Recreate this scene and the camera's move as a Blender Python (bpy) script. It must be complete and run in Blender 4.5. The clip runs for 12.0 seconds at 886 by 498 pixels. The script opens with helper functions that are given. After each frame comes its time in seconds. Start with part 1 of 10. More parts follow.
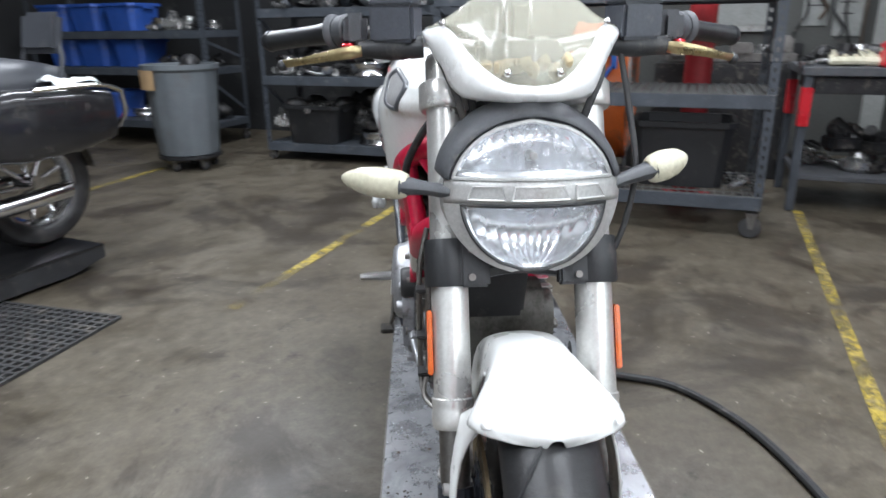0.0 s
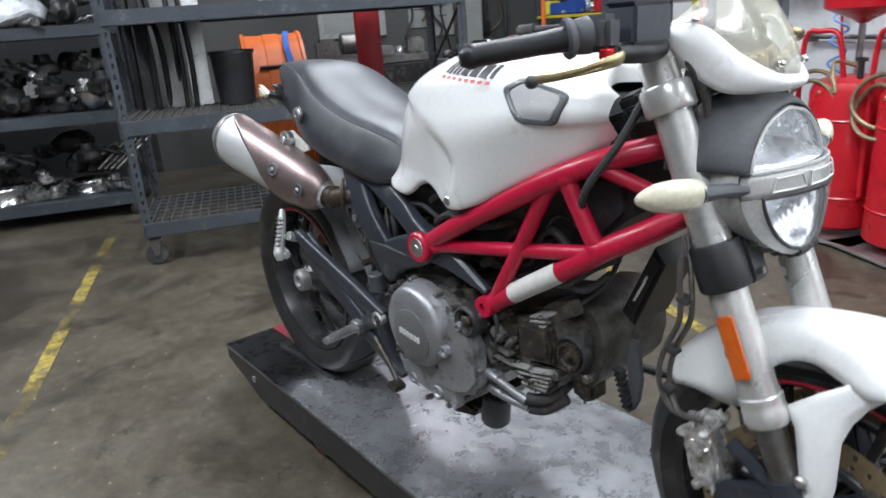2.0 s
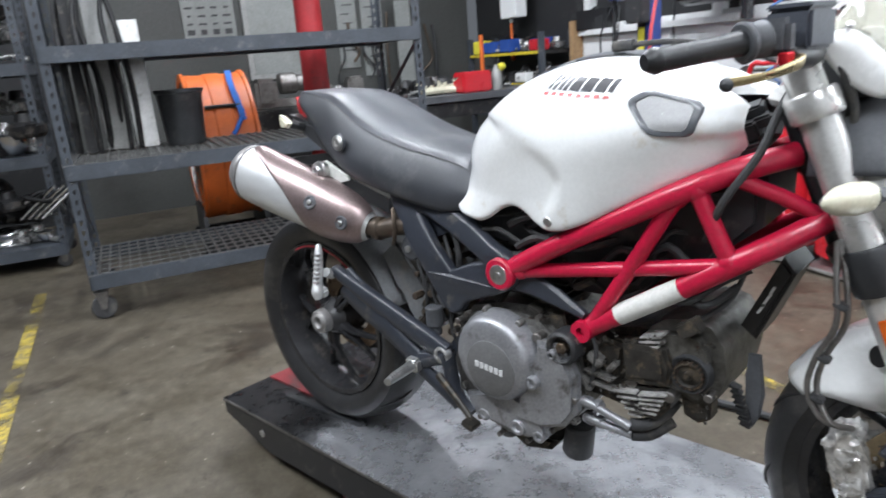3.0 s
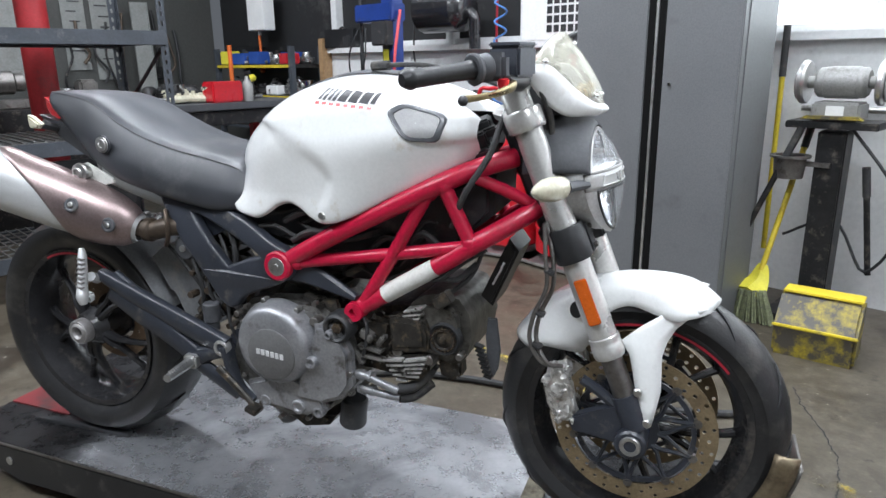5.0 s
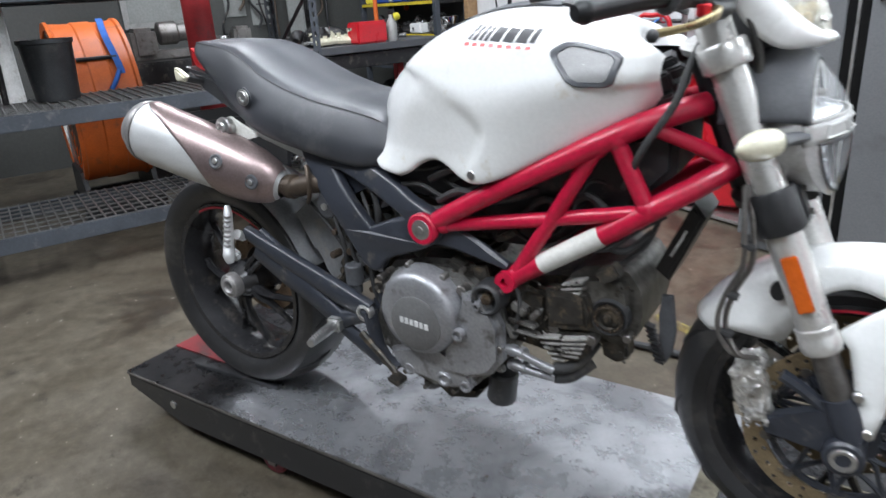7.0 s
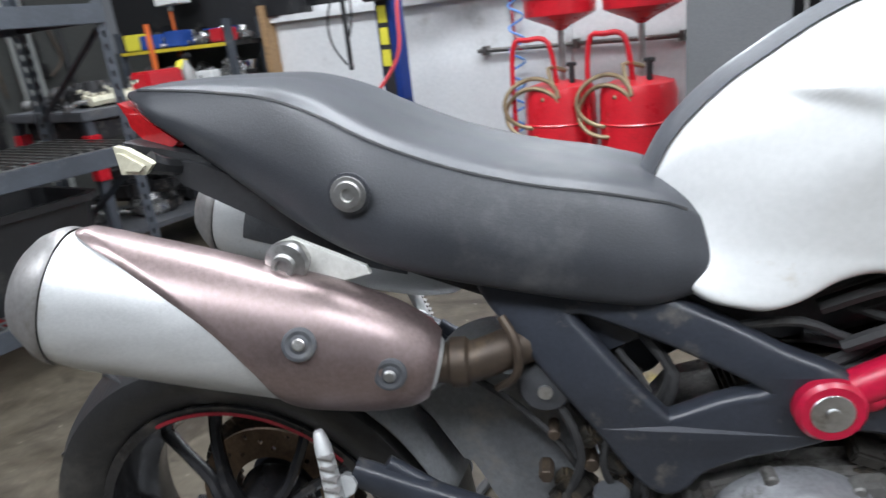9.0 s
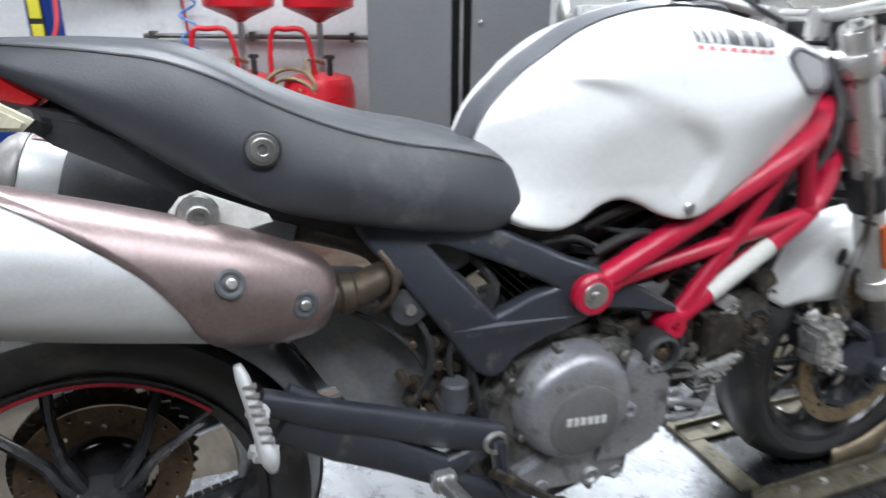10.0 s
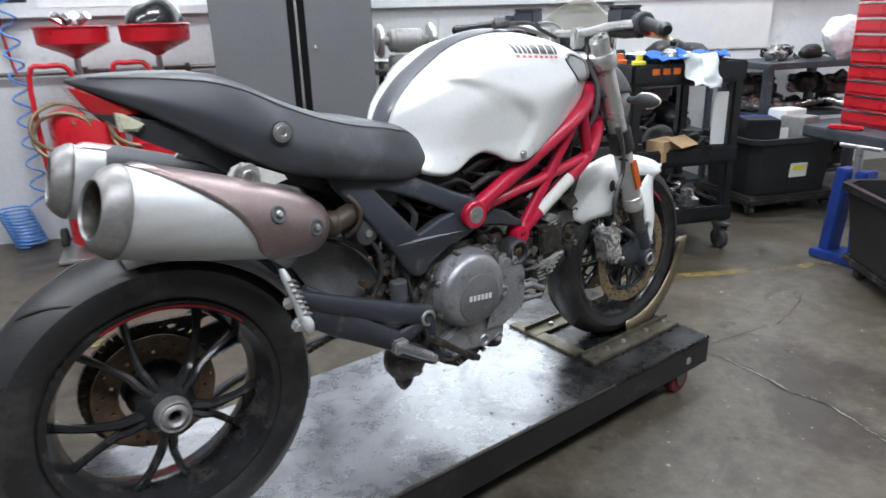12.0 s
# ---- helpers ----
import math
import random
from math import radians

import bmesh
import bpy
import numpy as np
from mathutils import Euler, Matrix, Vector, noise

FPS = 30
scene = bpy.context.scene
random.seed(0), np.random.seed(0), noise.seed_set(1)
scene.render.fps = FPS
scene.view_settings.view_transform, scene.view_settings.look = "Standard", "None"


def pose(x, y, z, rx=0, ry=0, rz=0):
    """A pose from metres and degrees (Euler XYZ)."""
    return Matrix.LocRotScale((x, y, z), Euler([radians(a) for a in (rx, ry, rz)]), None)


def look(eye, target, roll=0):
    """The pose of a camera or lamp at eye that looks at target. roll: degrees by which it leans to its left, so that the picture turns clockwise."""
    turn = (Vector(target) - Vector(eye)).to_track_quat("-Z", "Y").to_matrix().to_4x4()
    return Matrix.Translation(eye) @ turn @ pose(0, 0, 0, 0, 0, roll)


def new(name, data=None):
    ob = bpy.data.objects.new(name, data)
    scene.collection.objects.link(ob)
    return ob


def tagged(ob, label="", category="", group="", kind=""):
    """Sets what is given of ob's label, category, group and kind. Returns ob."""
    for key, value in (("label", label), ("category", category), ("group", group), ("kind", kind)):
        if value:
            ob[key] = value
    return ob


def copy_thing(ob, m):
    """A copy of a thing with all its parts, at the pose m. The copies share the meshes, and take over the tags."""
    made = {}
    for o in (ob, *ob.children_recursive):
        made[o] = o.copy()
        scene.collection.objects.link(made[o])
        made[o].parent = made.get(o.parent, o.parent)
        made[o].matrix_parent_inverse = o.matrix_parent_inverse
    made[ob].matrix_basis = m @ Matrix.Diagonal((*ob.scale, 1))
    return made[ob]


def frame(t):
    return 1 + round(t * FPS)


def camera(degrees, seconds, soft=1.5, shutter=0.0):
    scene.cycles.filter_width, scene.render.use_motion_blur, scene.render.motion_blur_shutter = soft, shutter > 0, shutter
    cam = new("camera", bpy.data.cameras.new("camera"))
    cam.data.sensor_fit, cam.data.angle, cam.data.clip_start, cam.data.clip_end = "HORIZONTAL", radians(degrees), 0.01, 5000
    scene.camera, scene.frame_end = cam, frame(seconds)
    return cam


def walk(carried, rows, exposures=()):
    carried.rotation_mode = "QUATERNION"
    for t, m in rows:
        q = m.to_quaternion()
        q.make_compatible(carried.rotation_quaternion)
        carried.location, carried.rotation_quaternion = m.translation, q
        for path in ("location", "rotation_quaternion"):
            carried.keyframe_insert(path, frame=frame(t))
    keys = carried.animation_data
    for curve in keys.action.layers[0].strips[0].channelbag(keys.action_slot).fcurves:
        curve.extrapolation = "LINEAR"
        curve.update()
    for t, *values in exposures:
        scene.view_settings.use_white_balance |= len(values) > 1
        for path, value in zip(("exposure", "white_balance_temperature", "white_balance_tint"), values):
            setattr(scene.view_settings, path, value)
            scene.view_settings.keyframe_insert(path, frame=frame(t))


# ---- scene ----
cam = camera(66.8, 12.0, shutter=0.5)
PATH = [
    (0, (1.51, -0.143, 1.175), (-0.386, -0.051, 0.547), -0.7),
    (0.5, (1.375, -0.3, 1.175), (-0.467, 0.125, 0.522), -2.5),
    (1, (1.117, -0.471, 1.157), (-0.644, 0.291, 0.592), -5.1),
    (1.5, (1.038, -0.69, 1.163), (-0.652, 0.242, 0.637), -3.0),
    (2, (1.035, -0.944, 1.202), (-0.442, 0.24, 0.558), -4.2),
    (2.5, (0.898, -1.082, 1.181), (-0.547, 0.177, 0.607), -6.7),
    (3, (0.754, -1.152, 1.18), (-0.555, 0.257, 0.632), -4.5),
    (3.5, (0.766, -1.271, 1.185), (-0.326, 0.339, 0.721), -3.0),
    (3.7, (0.773, -1.316, 1.164), (-0.129, 0.388, 0.632), -0.7),
    (5.3, (0.813, -1.321, 1.19), (0.12, 0.477, 0.654), -0.7),
    (5.5, (0.814, -1.317, 1.194), (0.093, 0.468, 0.65), -0.7),
    (6, (0.806, -1.33, 1.194), (0.004, 0.418, 0.646), -0.6),
    (6.5, (0.784, -1.276, 1.175), (-0.168, 0.382, 0.586), -1.9),
    (7, (0.706, -1.173, 1.182), (-0.34, 0.382, 0.484), -4.0),
    (7.5, (0.466, -1.096, 1.187), (-0.56, 0.49, 0.53), -3.1),
    (7.7, (0.351, -1.07, 1.194), (-0.587, 0.57, 0.537), -2.7),
    (9.3, (-0.388, -0.752, 1.156), (-0.474, 1.13, 0.485), -4.9),
    (9.5, (-0.467, -0.783, 1.169), (-0.298, 1.079, 0.459), -2.8),
    (10, (-0.542, -0.926, 1.168), (0.114, 0.829, 0.468), 0.4),
    (10.5, (-0.668, -1.084, 1.181), (0.099, 0.637, 0.511), -0.7),
    (11, (-0.906, -1.147, 1.171), (0.152, 0.393, 0.458), -1.1),
    (11.5, (-0.957, -1.2, 1.197), (0.244, 0.235, 0.492), -0.0),
    (12, (-0.988, -1.303, 1.197), (0.16, 0.2, 0.544), -1.8),
]
# the camera's own slow brightening and darkening
EXPOSURES = [(0.0, 0.48), (0.5, 0.36), (1.0, 0.18), (1.5, 0.14), (2.0, 0.28), (2.5, 0.50), (3.0, 0.62), (3.5, 0.52), (5.5, 0.44), (7.5, 0.50), (9.5, 0.49), (10.5, 0.42), (11.0, 0.32), (11.5, 0.20), (12.0, 0.26)]
walk(cam, [(t, look(eye, target, roll)) for t, eye, target, roll in PATH], EXPOSURES)

# ---- light: overhead fluorescent tubes in a workshop hall ----
LIFT = 0.17            # height of the lift's deck over the floor
YAW = -23.0            # the hall's walls against the motorcycle
HALL = pose(0, 0, 0, 0, 0, YAW)


def at(u, v, z=0.0, rz=0.0, rx=0.0, ry=0.0):
    """A pose in the hall's own directions."""
    return HALL @ pose(u, v, z, rx, ry, rz)


world = bpy.data.worlds.new("world")
scene.world = world
world.use_nodes = True
world.node_tree.nodes["Background"].inputs[0].default_value = (0.80, 0.88, 1.0, 1)
world.node_tree.nodes["Background"].inputs[1].default_value = 0.10

TUBES = [(-3.4, -3.2), (-3.4, 0.6), (-0.4, -2.4), (-0.4, 0.9), (2.4, -1.2), (2.4, 2.0)]
for u, v in TUBES:
    dim = 0.77 if u < -3 else 0.72 if u > 2 else 1.06          # tubes set weaker at both ends of the hall
    lamp = bpy.data.lights.new("tube_light", "AREA")
    lamp.shape, lamp.size, lamp.size_y = "RECTANGLE", 2.4, 0.35
    lamp.energy, lamp.color = 102.0 * dim, (0.865, 0.918, 1.0)
    new("tube_light", lamp).matrix_world = at(u, v, 3.62)



# ---- materials ----
def nodes_of(name):
    m = bpy.data.materials.new(name)
    m.use_nodes = True
    nt = m.node_tree
    return m, nt, nt.nodes["Principled BSDF"]


def ramp(nt, source, stops):
    r = nt.nodes.new("ShaderNodeValToRGB")
    while len(r.color_ramp.elements) < len(stops):
        r.color_ramp.elements.new(0.5)
    for e, (p, c) in zip(r.color_ramp.elements, stops):
        e.position = p
        e.color = (*c, 1) if isinstance(c, tuple) else (c, c, c, 1)
    nt.links.new(source, r.inputs[0])
    return r.outputs[0]


def noise_tex(nt, scale, detail=4.0, rough=0.55, stretch=None, distort=0.0):
    tc = nt.nodes.new("ShaderNodeTexCoord")
    n = nt.nodes.new("ShaderNodeTexNoise")
    n.inputs["Scale"].default_value, n.inputs["Detail"].default_value = scale, detail
    n.inputs["Roughness"].default_value, n.inputs["Distortion"].default_value = rough, distort
    out = tc.outputs["Object"]
    if stretch:
        mp = nt.nodes.new("ShaderNodeMapping")
        mp.inputs["Scale"].default_value = stretch
        nt.links.new(out, mp.inputs[0])
        out = mp.outputs[0]
    nt.links.new(out, n.inputs["Vector"])
    return n.outputs["Fac"]


def mix(nt, fac, a, b, blend="MIX"):
    m = nt.nodes.new("ShaderNodeMix")
    m.data_type, m.blend_type = "RGBA", blend
    for slot, val in ((m.inputs[0], fac), (m.inputs[6], a), (m.inputs[7], b)):
        if isinstance(val, bpy.types.NodeSocket):
            nt.links.new(val, slot)
        elif slot == m.inputs[0]:
            slot.default_value = val
        else:
            slot.default_value = (*val, 1)
    return m.outputs[2]


def surf(name, base, rough=0.5, metal=0.0, var=0.18, vscale=9.0, fine=90.0, bump=0.12, dirt=None, dirty=0.0, dscale=14.0,
         coat=0.0, stretch=None, spread=0.0):
    """A worn surface: large and fine variation of colour and gloss, dirt in patches, a fine relief."""
    m, nt, b = nodes_of(name)
    dark = tuple(c * (1 - var) for c in base)
    lite = tuple(min(1.0, c * (1 + var)) for c in base)
    big = noise_tex(nt, vscale, 5.0, 0.6, stretch)
    small = noise_tex(nt, fine, 3.0, 0.6, stretch)
    col = ramp(nt, big, [(0.3, dark), (0.7, lite)])
    col = mix(nt, 0.12, col, ramp(nt, small, [(0.35, 0.1), (0.65, 0.9)]), "OVERLAY")
    if spread:
        info = nt.nodes.new("ShaderNodeObjectInfo")
        col = mix(nt, 1.0, col, ramp(nt, info.outputs["Random"], [(0.0, 1 - spread), (1.0, 1 + spread)]), "MULTIPLY")
    if dirt:
        patch = ramp(nt, noise_tex(nt, dscale, 8.0, 0.7), [(0.62 - 0.34 * dirty, 0.0), (0.80 - 0.30 * dirty, 1.0)])
        col = mix(nt, patch, col, dirt)
    nt.links.new(col, b.inputs["Base Color"])
    b.inputs["Metallic"].default_value = metal
    nt.links.new(ramp(nt, big, [(0.3, max(0.03, rough - 0.06)), (0.7, min(1.0, rough + 0.06))]), b.inputs["Roughness"])
    if coat:
        b.inputs["Coat Weight"].default_value, b.inputs["Coat Roughness"].default_value = coat, 0.06
    if bump:
        bp = nt.nodes.new("ShaderNodeBump")
        bp.inputs["Strength"].default_value, bp.inputs["Distance"].default_value = bump, 0.002
        nt.links.new(small, bp.inputs["Height"])
        nt.links.new(bp.outputs[0], b.inputs["Normal"])
    return m


def glass(name, tint, rough=0.03, alpha=0.35):
    m, nt, b = nodes_of(name)
    b.inputs["Base Color"].default_value = (*tint, 1)
    b.inputs["Roughness"].default_value = rough
    b.inputs["Alpha"].default_value = alpha
    b.inputs["Specular IOR Level"].default_value = 0.7
    return m


GRIME = (0.035, 0.03, 0.024)
M = {}
M["tank_white"] = surf("tank_white", (0.80, 0.81, 0.80), 0.20, 0, 0.02, 6, 140, 0.0, (0.55, 0.48, 0.36), 0.05, 9, coat=0.5)
M["cowl_white"] = surf("cowl_white", (0.80, 0.81, 0.80), 0.28, 0, 0.03, 8, 140, 0.0, (0.5, 0.45, 0.36), 0.06, 12, coat=0.3)
M["fork_white"] = surf("fork_white", (0.60, 0.595, 0.575), 0.30, 0.6, 0.08, 9, 160, 0.0)
M["frame_red"] = surf("frame_red", (0.48, 0.008, 0.042), 0.34, 0, 0.10, 12, 120, 0.0, (0.20, 0.025, 0.035), 0.06, 25, coat=0.15)
M["seat_vinyl"] = surf("seat_vinyl", (0.042, 0.045, 0.052), 0.42, 0, 0.20, 6, 420, 0.14, (0.105, 0.105, 0.106), 0.16, 5)
M["rubber"] = surf("rubber", (0.030, 0.030, 0.031), 0.72, 0, 0.25, 10, 120, 0.25, (0.11, 0.10, 0.085), 0.22, 10)
M["grip_rubber"] = surf("grip_rubber", (0.011, 0.012, 0.014), 0.38, 0, 0.25, 14, 160, 0.2, (0.06, 0.06, 0.055), 0.06, 18)
M["reservoir_grey"] = surf("reservoir_grey", (0.050, 0.055, 0.068), 0.42, 0, 0.10, 14, 200, 0.1, (0.11, 0.11, 0.11), 0.06, 20)
M["tyre"] = surf("tyre", (0.020, 0.020, 0.021), 0.40, 0, 0.30, 8, 160, 0.3, (0.070, 0.066, 0.060), 0.22, 9)
M["cast_grey"] = surf("cast_grey", (0.030, 0.034, 0.044), 0.33, 0, 0.18, 12, 220, 0.12, (0.13, 0.12, 0.105), 0.12, 26)
M["black_plastic"] = surf("black_plastic", (0.022, 0.023, 0.025), 0.5, 0, 0.25, 12, 180, 0.15, (0.10, 0.09, 0.08), 0.15, 20)
M["dark_plate"] = surf("dark_plate", (0.065, 0.068, 0.075), 0.55, 0, 0.2, 12, 180, 0.15, (0.17, 0.16, 0.14), 0.16, 15)
M["rail_olive"] = surf("rail_olive", (0.17, 0.155, 0.115), 0.42, 0.6, 0.3, 16, 120, 0.2, (0.05, 0.042, 0.03), 0.4, 22)
M["cradle_brown"] = surf("cradle_brown", (0.20, 0.160, 0.105), 0.36, 0.6, 0.2, 10, 140, 0.1, (0.08, 0.06, 0.04), 0.2, 14)
M["strip_black"] = surf("strip_black", (0.006, 0.006, 0.006), 0.75, 0, 0.2, 8, 120, 0.05)
M["strip_black"].node_tree.nodes["Principled BSDF"].inputs["Specular IOR Level"].default_value = 0.08
M["caster_red"] = surf("caster_red", (0.13, 0.014, 0.022), 0.5, 0, 0.3, 12, 100, 0.1, (0.03, 0.02, 0.02), 0.4, 20)
M["hugger_grey"] = surf("hugger_grey", (0.17, 0.175, 0.182), 0.55, 0, 0.2, 10, 160, 0.15, (0.24, 0.22, 0.195), 0.24, 14)
M["rim_black"] = surf("rim_black", (0.026, 0.026, 0.028), 0.20, 0.2, 0.3, 12, 120, 0.12, (0.10, 0.090, 0.078), 0.24, 15)
M["muffler_alu"] = surf("muffler_alu", (0.62, 0.63, 0.63), 0.46, 0.45, 0.06, 10, 160, 0.05, (0.36, 0.33, 0.28), 0.08, 14, stretch=(1, 6, 6))
M["shield_mauve"] = surf("shield_mauve", (0.300, 0.232, 0.226), 0.36, 0.78, 0.10, 9, 180, 0.05, (0.17, 0.13, 0.12), 0.07, 18)
M["steel_dark"] = surf("steel_dark", (0.21, 0.20, 0.19), 0.42, 0.85, 0.25, 14, 120, 0.15, (0.09, 0.075, 0.06), 0.25, 24)
M["steel"] = surf("steel", (0.56, 0.56, 0.55), 0.34, 0.9, 0.15, 14, 140, 0.1, (0.22, 0.19, 0.15), 0.15, 30)
M["chrome"] = surf("chrome", (0.72, 0.72, 0.73), 0.16, 1.0, 0.08, 10, 120, 0.04, (0.25, 0.22, 0.18), 0.08, 30)
M["engine_alu"] = surf("engine_alu", (0.21, 0.205, 0.195), 0.48, 0.55, 0.25, 16, 140, 0.25, GRIME, 0.42, 22)
M["cover_alu"] = surf("cover_alu", (0.33, 0.335, 0.35), 0.40, 0.60, 0.16, 14, 180, 0.12, (0.075, 0.066, 0.054), 0.24, 22)
M["badge_grey"] = surf("badge_grey", (0.17, 0.17, 0.17), 0.5, 0.4, 0.1, 30, 260, 0.2)
M["engine_dirty"] = surf("engine_dirty", (0.036, 0.033, 0.029), 0.46, 0.35, 0.5, 26, 90, 0.6, (0.150, 0.115, 0.076), 0.34, 42)
M["fin_alu"] = surf("fin_alu", (0.46, 0.455, 0.44), 0.5, 0.4, 0.2, 20, 120, 0.2, GRIME, 0.35, 25)
M["head_alu"] = surf("head_alu", (0.105, 0.100, 0.090), 0.44, 0.4, 0.40, 18, 110, 0.35, (0.028, 0.024, 0.018), 0.46, 26)
M["rust_pipe"] = surf("rust_pipe", (0.080, 0.060, 0.045), 0.50, 0.5, 0.35, 18, 110, 0.25, (0.17, 0.125, 0.08), 0.22, 20)
M["disc_rust"] = surf("disc_rust", (0.28, 0.215, 0.13), 0.46, 0.55, 0.18, 20, 160, 0.15, (0.13, 0.09, 0.06), 0.25, 18)
M["disc_brown"] = surf("disc_brown", (0.20, 0.135, 0.085), 0.50, 0.45, 0.25, 20, 160, 0.15, (0.08, 0.05, 0.035), 0.3, 18)
M["caliper"] = surf("caliper", (0.62, 0.61, 0.59), 0.30, 0.65, 0.4, 34, 90, 0.5, (0.10, 0.08, 0.06), 0.36, 40)
M["lever_gold"] = surf("lever_gold", (0.44, 0.36, 0.20), 0.28, 0.85, 0.12, 20, 140, 0.06, (0.25, 0.2, 0.12), 0.15, 30)
M["signal_cream"] = surf("signal_cream", (0.56, 0.535, 0.41), 0.26, 0, 0.1, 20, 120, 0.04, (0.42, 0.36, 0.24), 0.12, 30, coat=0.3)
M["amber"] = surf("amber", (0.56, 0.105, 0.010), 0.22, 0, 0.12, 60, 300, 0.3, coat=0.5)
M["red_lens"] = surf("red_lens", (0.42, 0.012, 0.015), 0.18, 0, 0.12, 60, 200, 0.2, coat=0.6)
M["hose_red"] = surf("hose_red", (0.50, 0.05, 0.06), 0.5, 0, 0.15)
M["red_tape"] = surf("red_tape", (0.34, 0.012, 0.028), 0.45, 0, 0.15)
M["red_anod"] = surf("red_anod", (0.55, 0.02, 0.03), 0.25, 0.6, 0.1)
M["sticker"] = surf("sticker", (0.66, 0.66, 0.62), 0.5, 0, 0.08, 40, 200, 0.05, (0.4, 0.36, 0.3), 0.1, 40)
M["ink_dark"] = surf("ink_dark", (0.045, 0.045, 0.048), 0.4, 0, 0.1)
M["ink_red"] = surf("ink_red", (0.55, 0.12, 0.12), 0.4, 0, 0.1)
M["ink_white"] = surf("ink_white", (0.62, 0.62, 0.62), 0.45, 0, 0.1)
M["stripe_grey"] = surf("stripe_grey", (0.085, 0.09, 0.10), 0.34, 0, 0.08, 8, 160, 0.05, coat=0.3)
M["grille_grey"] = surf("grille_grey", (0.34, 0.34, 0.34), 0.5, 0.3, 0.1, 30, 500, 0.2)
M["shell_silver"] = surf("shell_silver", (0.44, 0.44, 0.43), 0.40, 0.35, 0.07, 10, 200, 0.05, (0.25, 0.23, 0.2), 0.08, 16)
M["reflector"] = surf("reflector", (0.72, 0.74, 0.78), 0.24, 0.85, 0.06, 60, 120, 0.10)
M["cap_grey"] = surf("cap_grey", (0.30, 0.29, 0.285), 0.46, 0.55, 0.15, 12, 140, 0.05, (0.14, 0.12, 0.10), 0.15, 20)
M["lift_black"] = surf("lift_black", (0.013, 0.013, 0.014), 0.34, 0, 0.3, 9, 120, 0.1, (0.075, 0.07, 0.065), 0.16, 16)
M["bare_alu"] = surf("bare_alu", (0.70, 0.70, 0.69), 0.36, 0.55, 0.12, 14, 140, 0.12, (0.30, 0.27, 0.22), 0.14, 30)
M["lens"] = glass("lens", (0.92, 0.95, 0.97), 0.05, 0.14)
M["screen"] = glass("screen", (0.60, 0.585, 0.48), 0.13, 0.35)
M["foam"] = surf("foam", (0.45, 0.36, 0.22), 0.9, 0, 0.3, 40, 120, 0.5)
M["blue_plastic"] = surf("blue_plastic", (0.02, 0.07, 0.30), 0.45, 0, 0.2, 8, 120, 0.08, (0.10, 0.10, 0.12), 0.12, 10)
M["blue_paint"] = surf("blue_paint", (0.010, 0.036, 0.19), 0.38, 0, 0.15, 8, 120, 0.06, (0.06, 0.06, 0.07), 0.18, 10)
def daylight_pane():
    """Frosted wired glass with daylight behind it."""
    m, nt, b = nodes_of("daylight_pane")
    cloud = ramp(nt, noise_tex(nt, 2.2, 5, 0.6), [(0.3, (0.72, 0.80, 0.84)), (0.7, (0.92, 0.97, 1.0))])
    nt.links.new(cloud, b.inputs["Base Color"])
    nt.links.new(cloud, b.inputs["Emission Color"])
    b.inputs["Emission Strength"].default_value = 3.0
    b.inputs["Roughness"].default_value = 0.3
    return m


M["daylight_pane"] = daylight_pane()
M["hose_blue"] = surf("hose_blue", (0.10, 0.26, 0.62), 0.3, 0, 0.1, 14, 120, 0.05)
M["blue_cloth"] = surf("blue_cloth", (0.03, 0.12, 0.42), 0.9, 0, 0.25, 14, 200, 0.5)
M["white_cloth"] = surf("white_cloth", (0.62, 0.66, 0.66), 0.9, 0, 0.1, 14, 200, 0.5)
M["rack_paint"] = surf("rack_paint", (0.050, 0.058, 0.070), 0.5, 0.1, 0.2, 6, 90, 0.08, (0.15, 0.15, 0.15), 0.16, 14)
M["wire_mesh"] = surf("wire_mesh", (0.20, 0.20, 0.195), 0.45, 0.7, 0.25, 12, 90, 0.1, GRIME, 0.25, 12)
M["orange_plastic"] = surf("orange_plastic", (0.62, 0.13, 0.022), 0.46, 0, 0.14, 7, 120, 0.06, (0.25, 0.09, 0.04), 0.16, 9)
M["red_paint"] = surf("red_paint", (0.50, 0.012, 0.022), 0.30, 0, 0.12, 7, 110, 0.05, (0.14, 0.03, 0.03), 0.10, 12, coat=0.2)
M["column_red"] = surf("column_red", (0.30, 0.016, 0.020), 0.5, 0, 0.2, 6, 80, 0.1, (0.08, 0.03, 0.03), 0.2, 8)
M["tail_red"] = surf("tail_red", (0.17, 0.012, 0.016), 0.55, 0, 0.3, 9, 80, 0.1, (0.035, 0.022, 0.02), 0.45, 10)
M["cabinet_grey"] = surf("cabinet_grey", (0.145, 0.15, 0.155), 0.46, 0.1, 0.05, 3, 160, 0.06, (0.10, 0.10, 0.10), 0.10, 5)
M["yellow_paint"] = surf("yellow_paint", (0.58, 0.45, 0.03), 0.5, 0, 0.15, 9, 100, 0.08, (0.18, 0.15, 0.08), 0.22, 12)
M["pan_yellow"] = surf("pan_yellow", (0.36, 0.28, 0.016), 0.55, 0, 0.25, 9, 100, 0.12, (0.06, 0.053, 0.042), 0.80, 14)
M["bristle"] = surf("bristle", (0.20, 0.22, 0.12), 0.9, 0, 0.35, 60, 200, 0.6, (0.10, 0.10, 0.08), 0.4, 40)
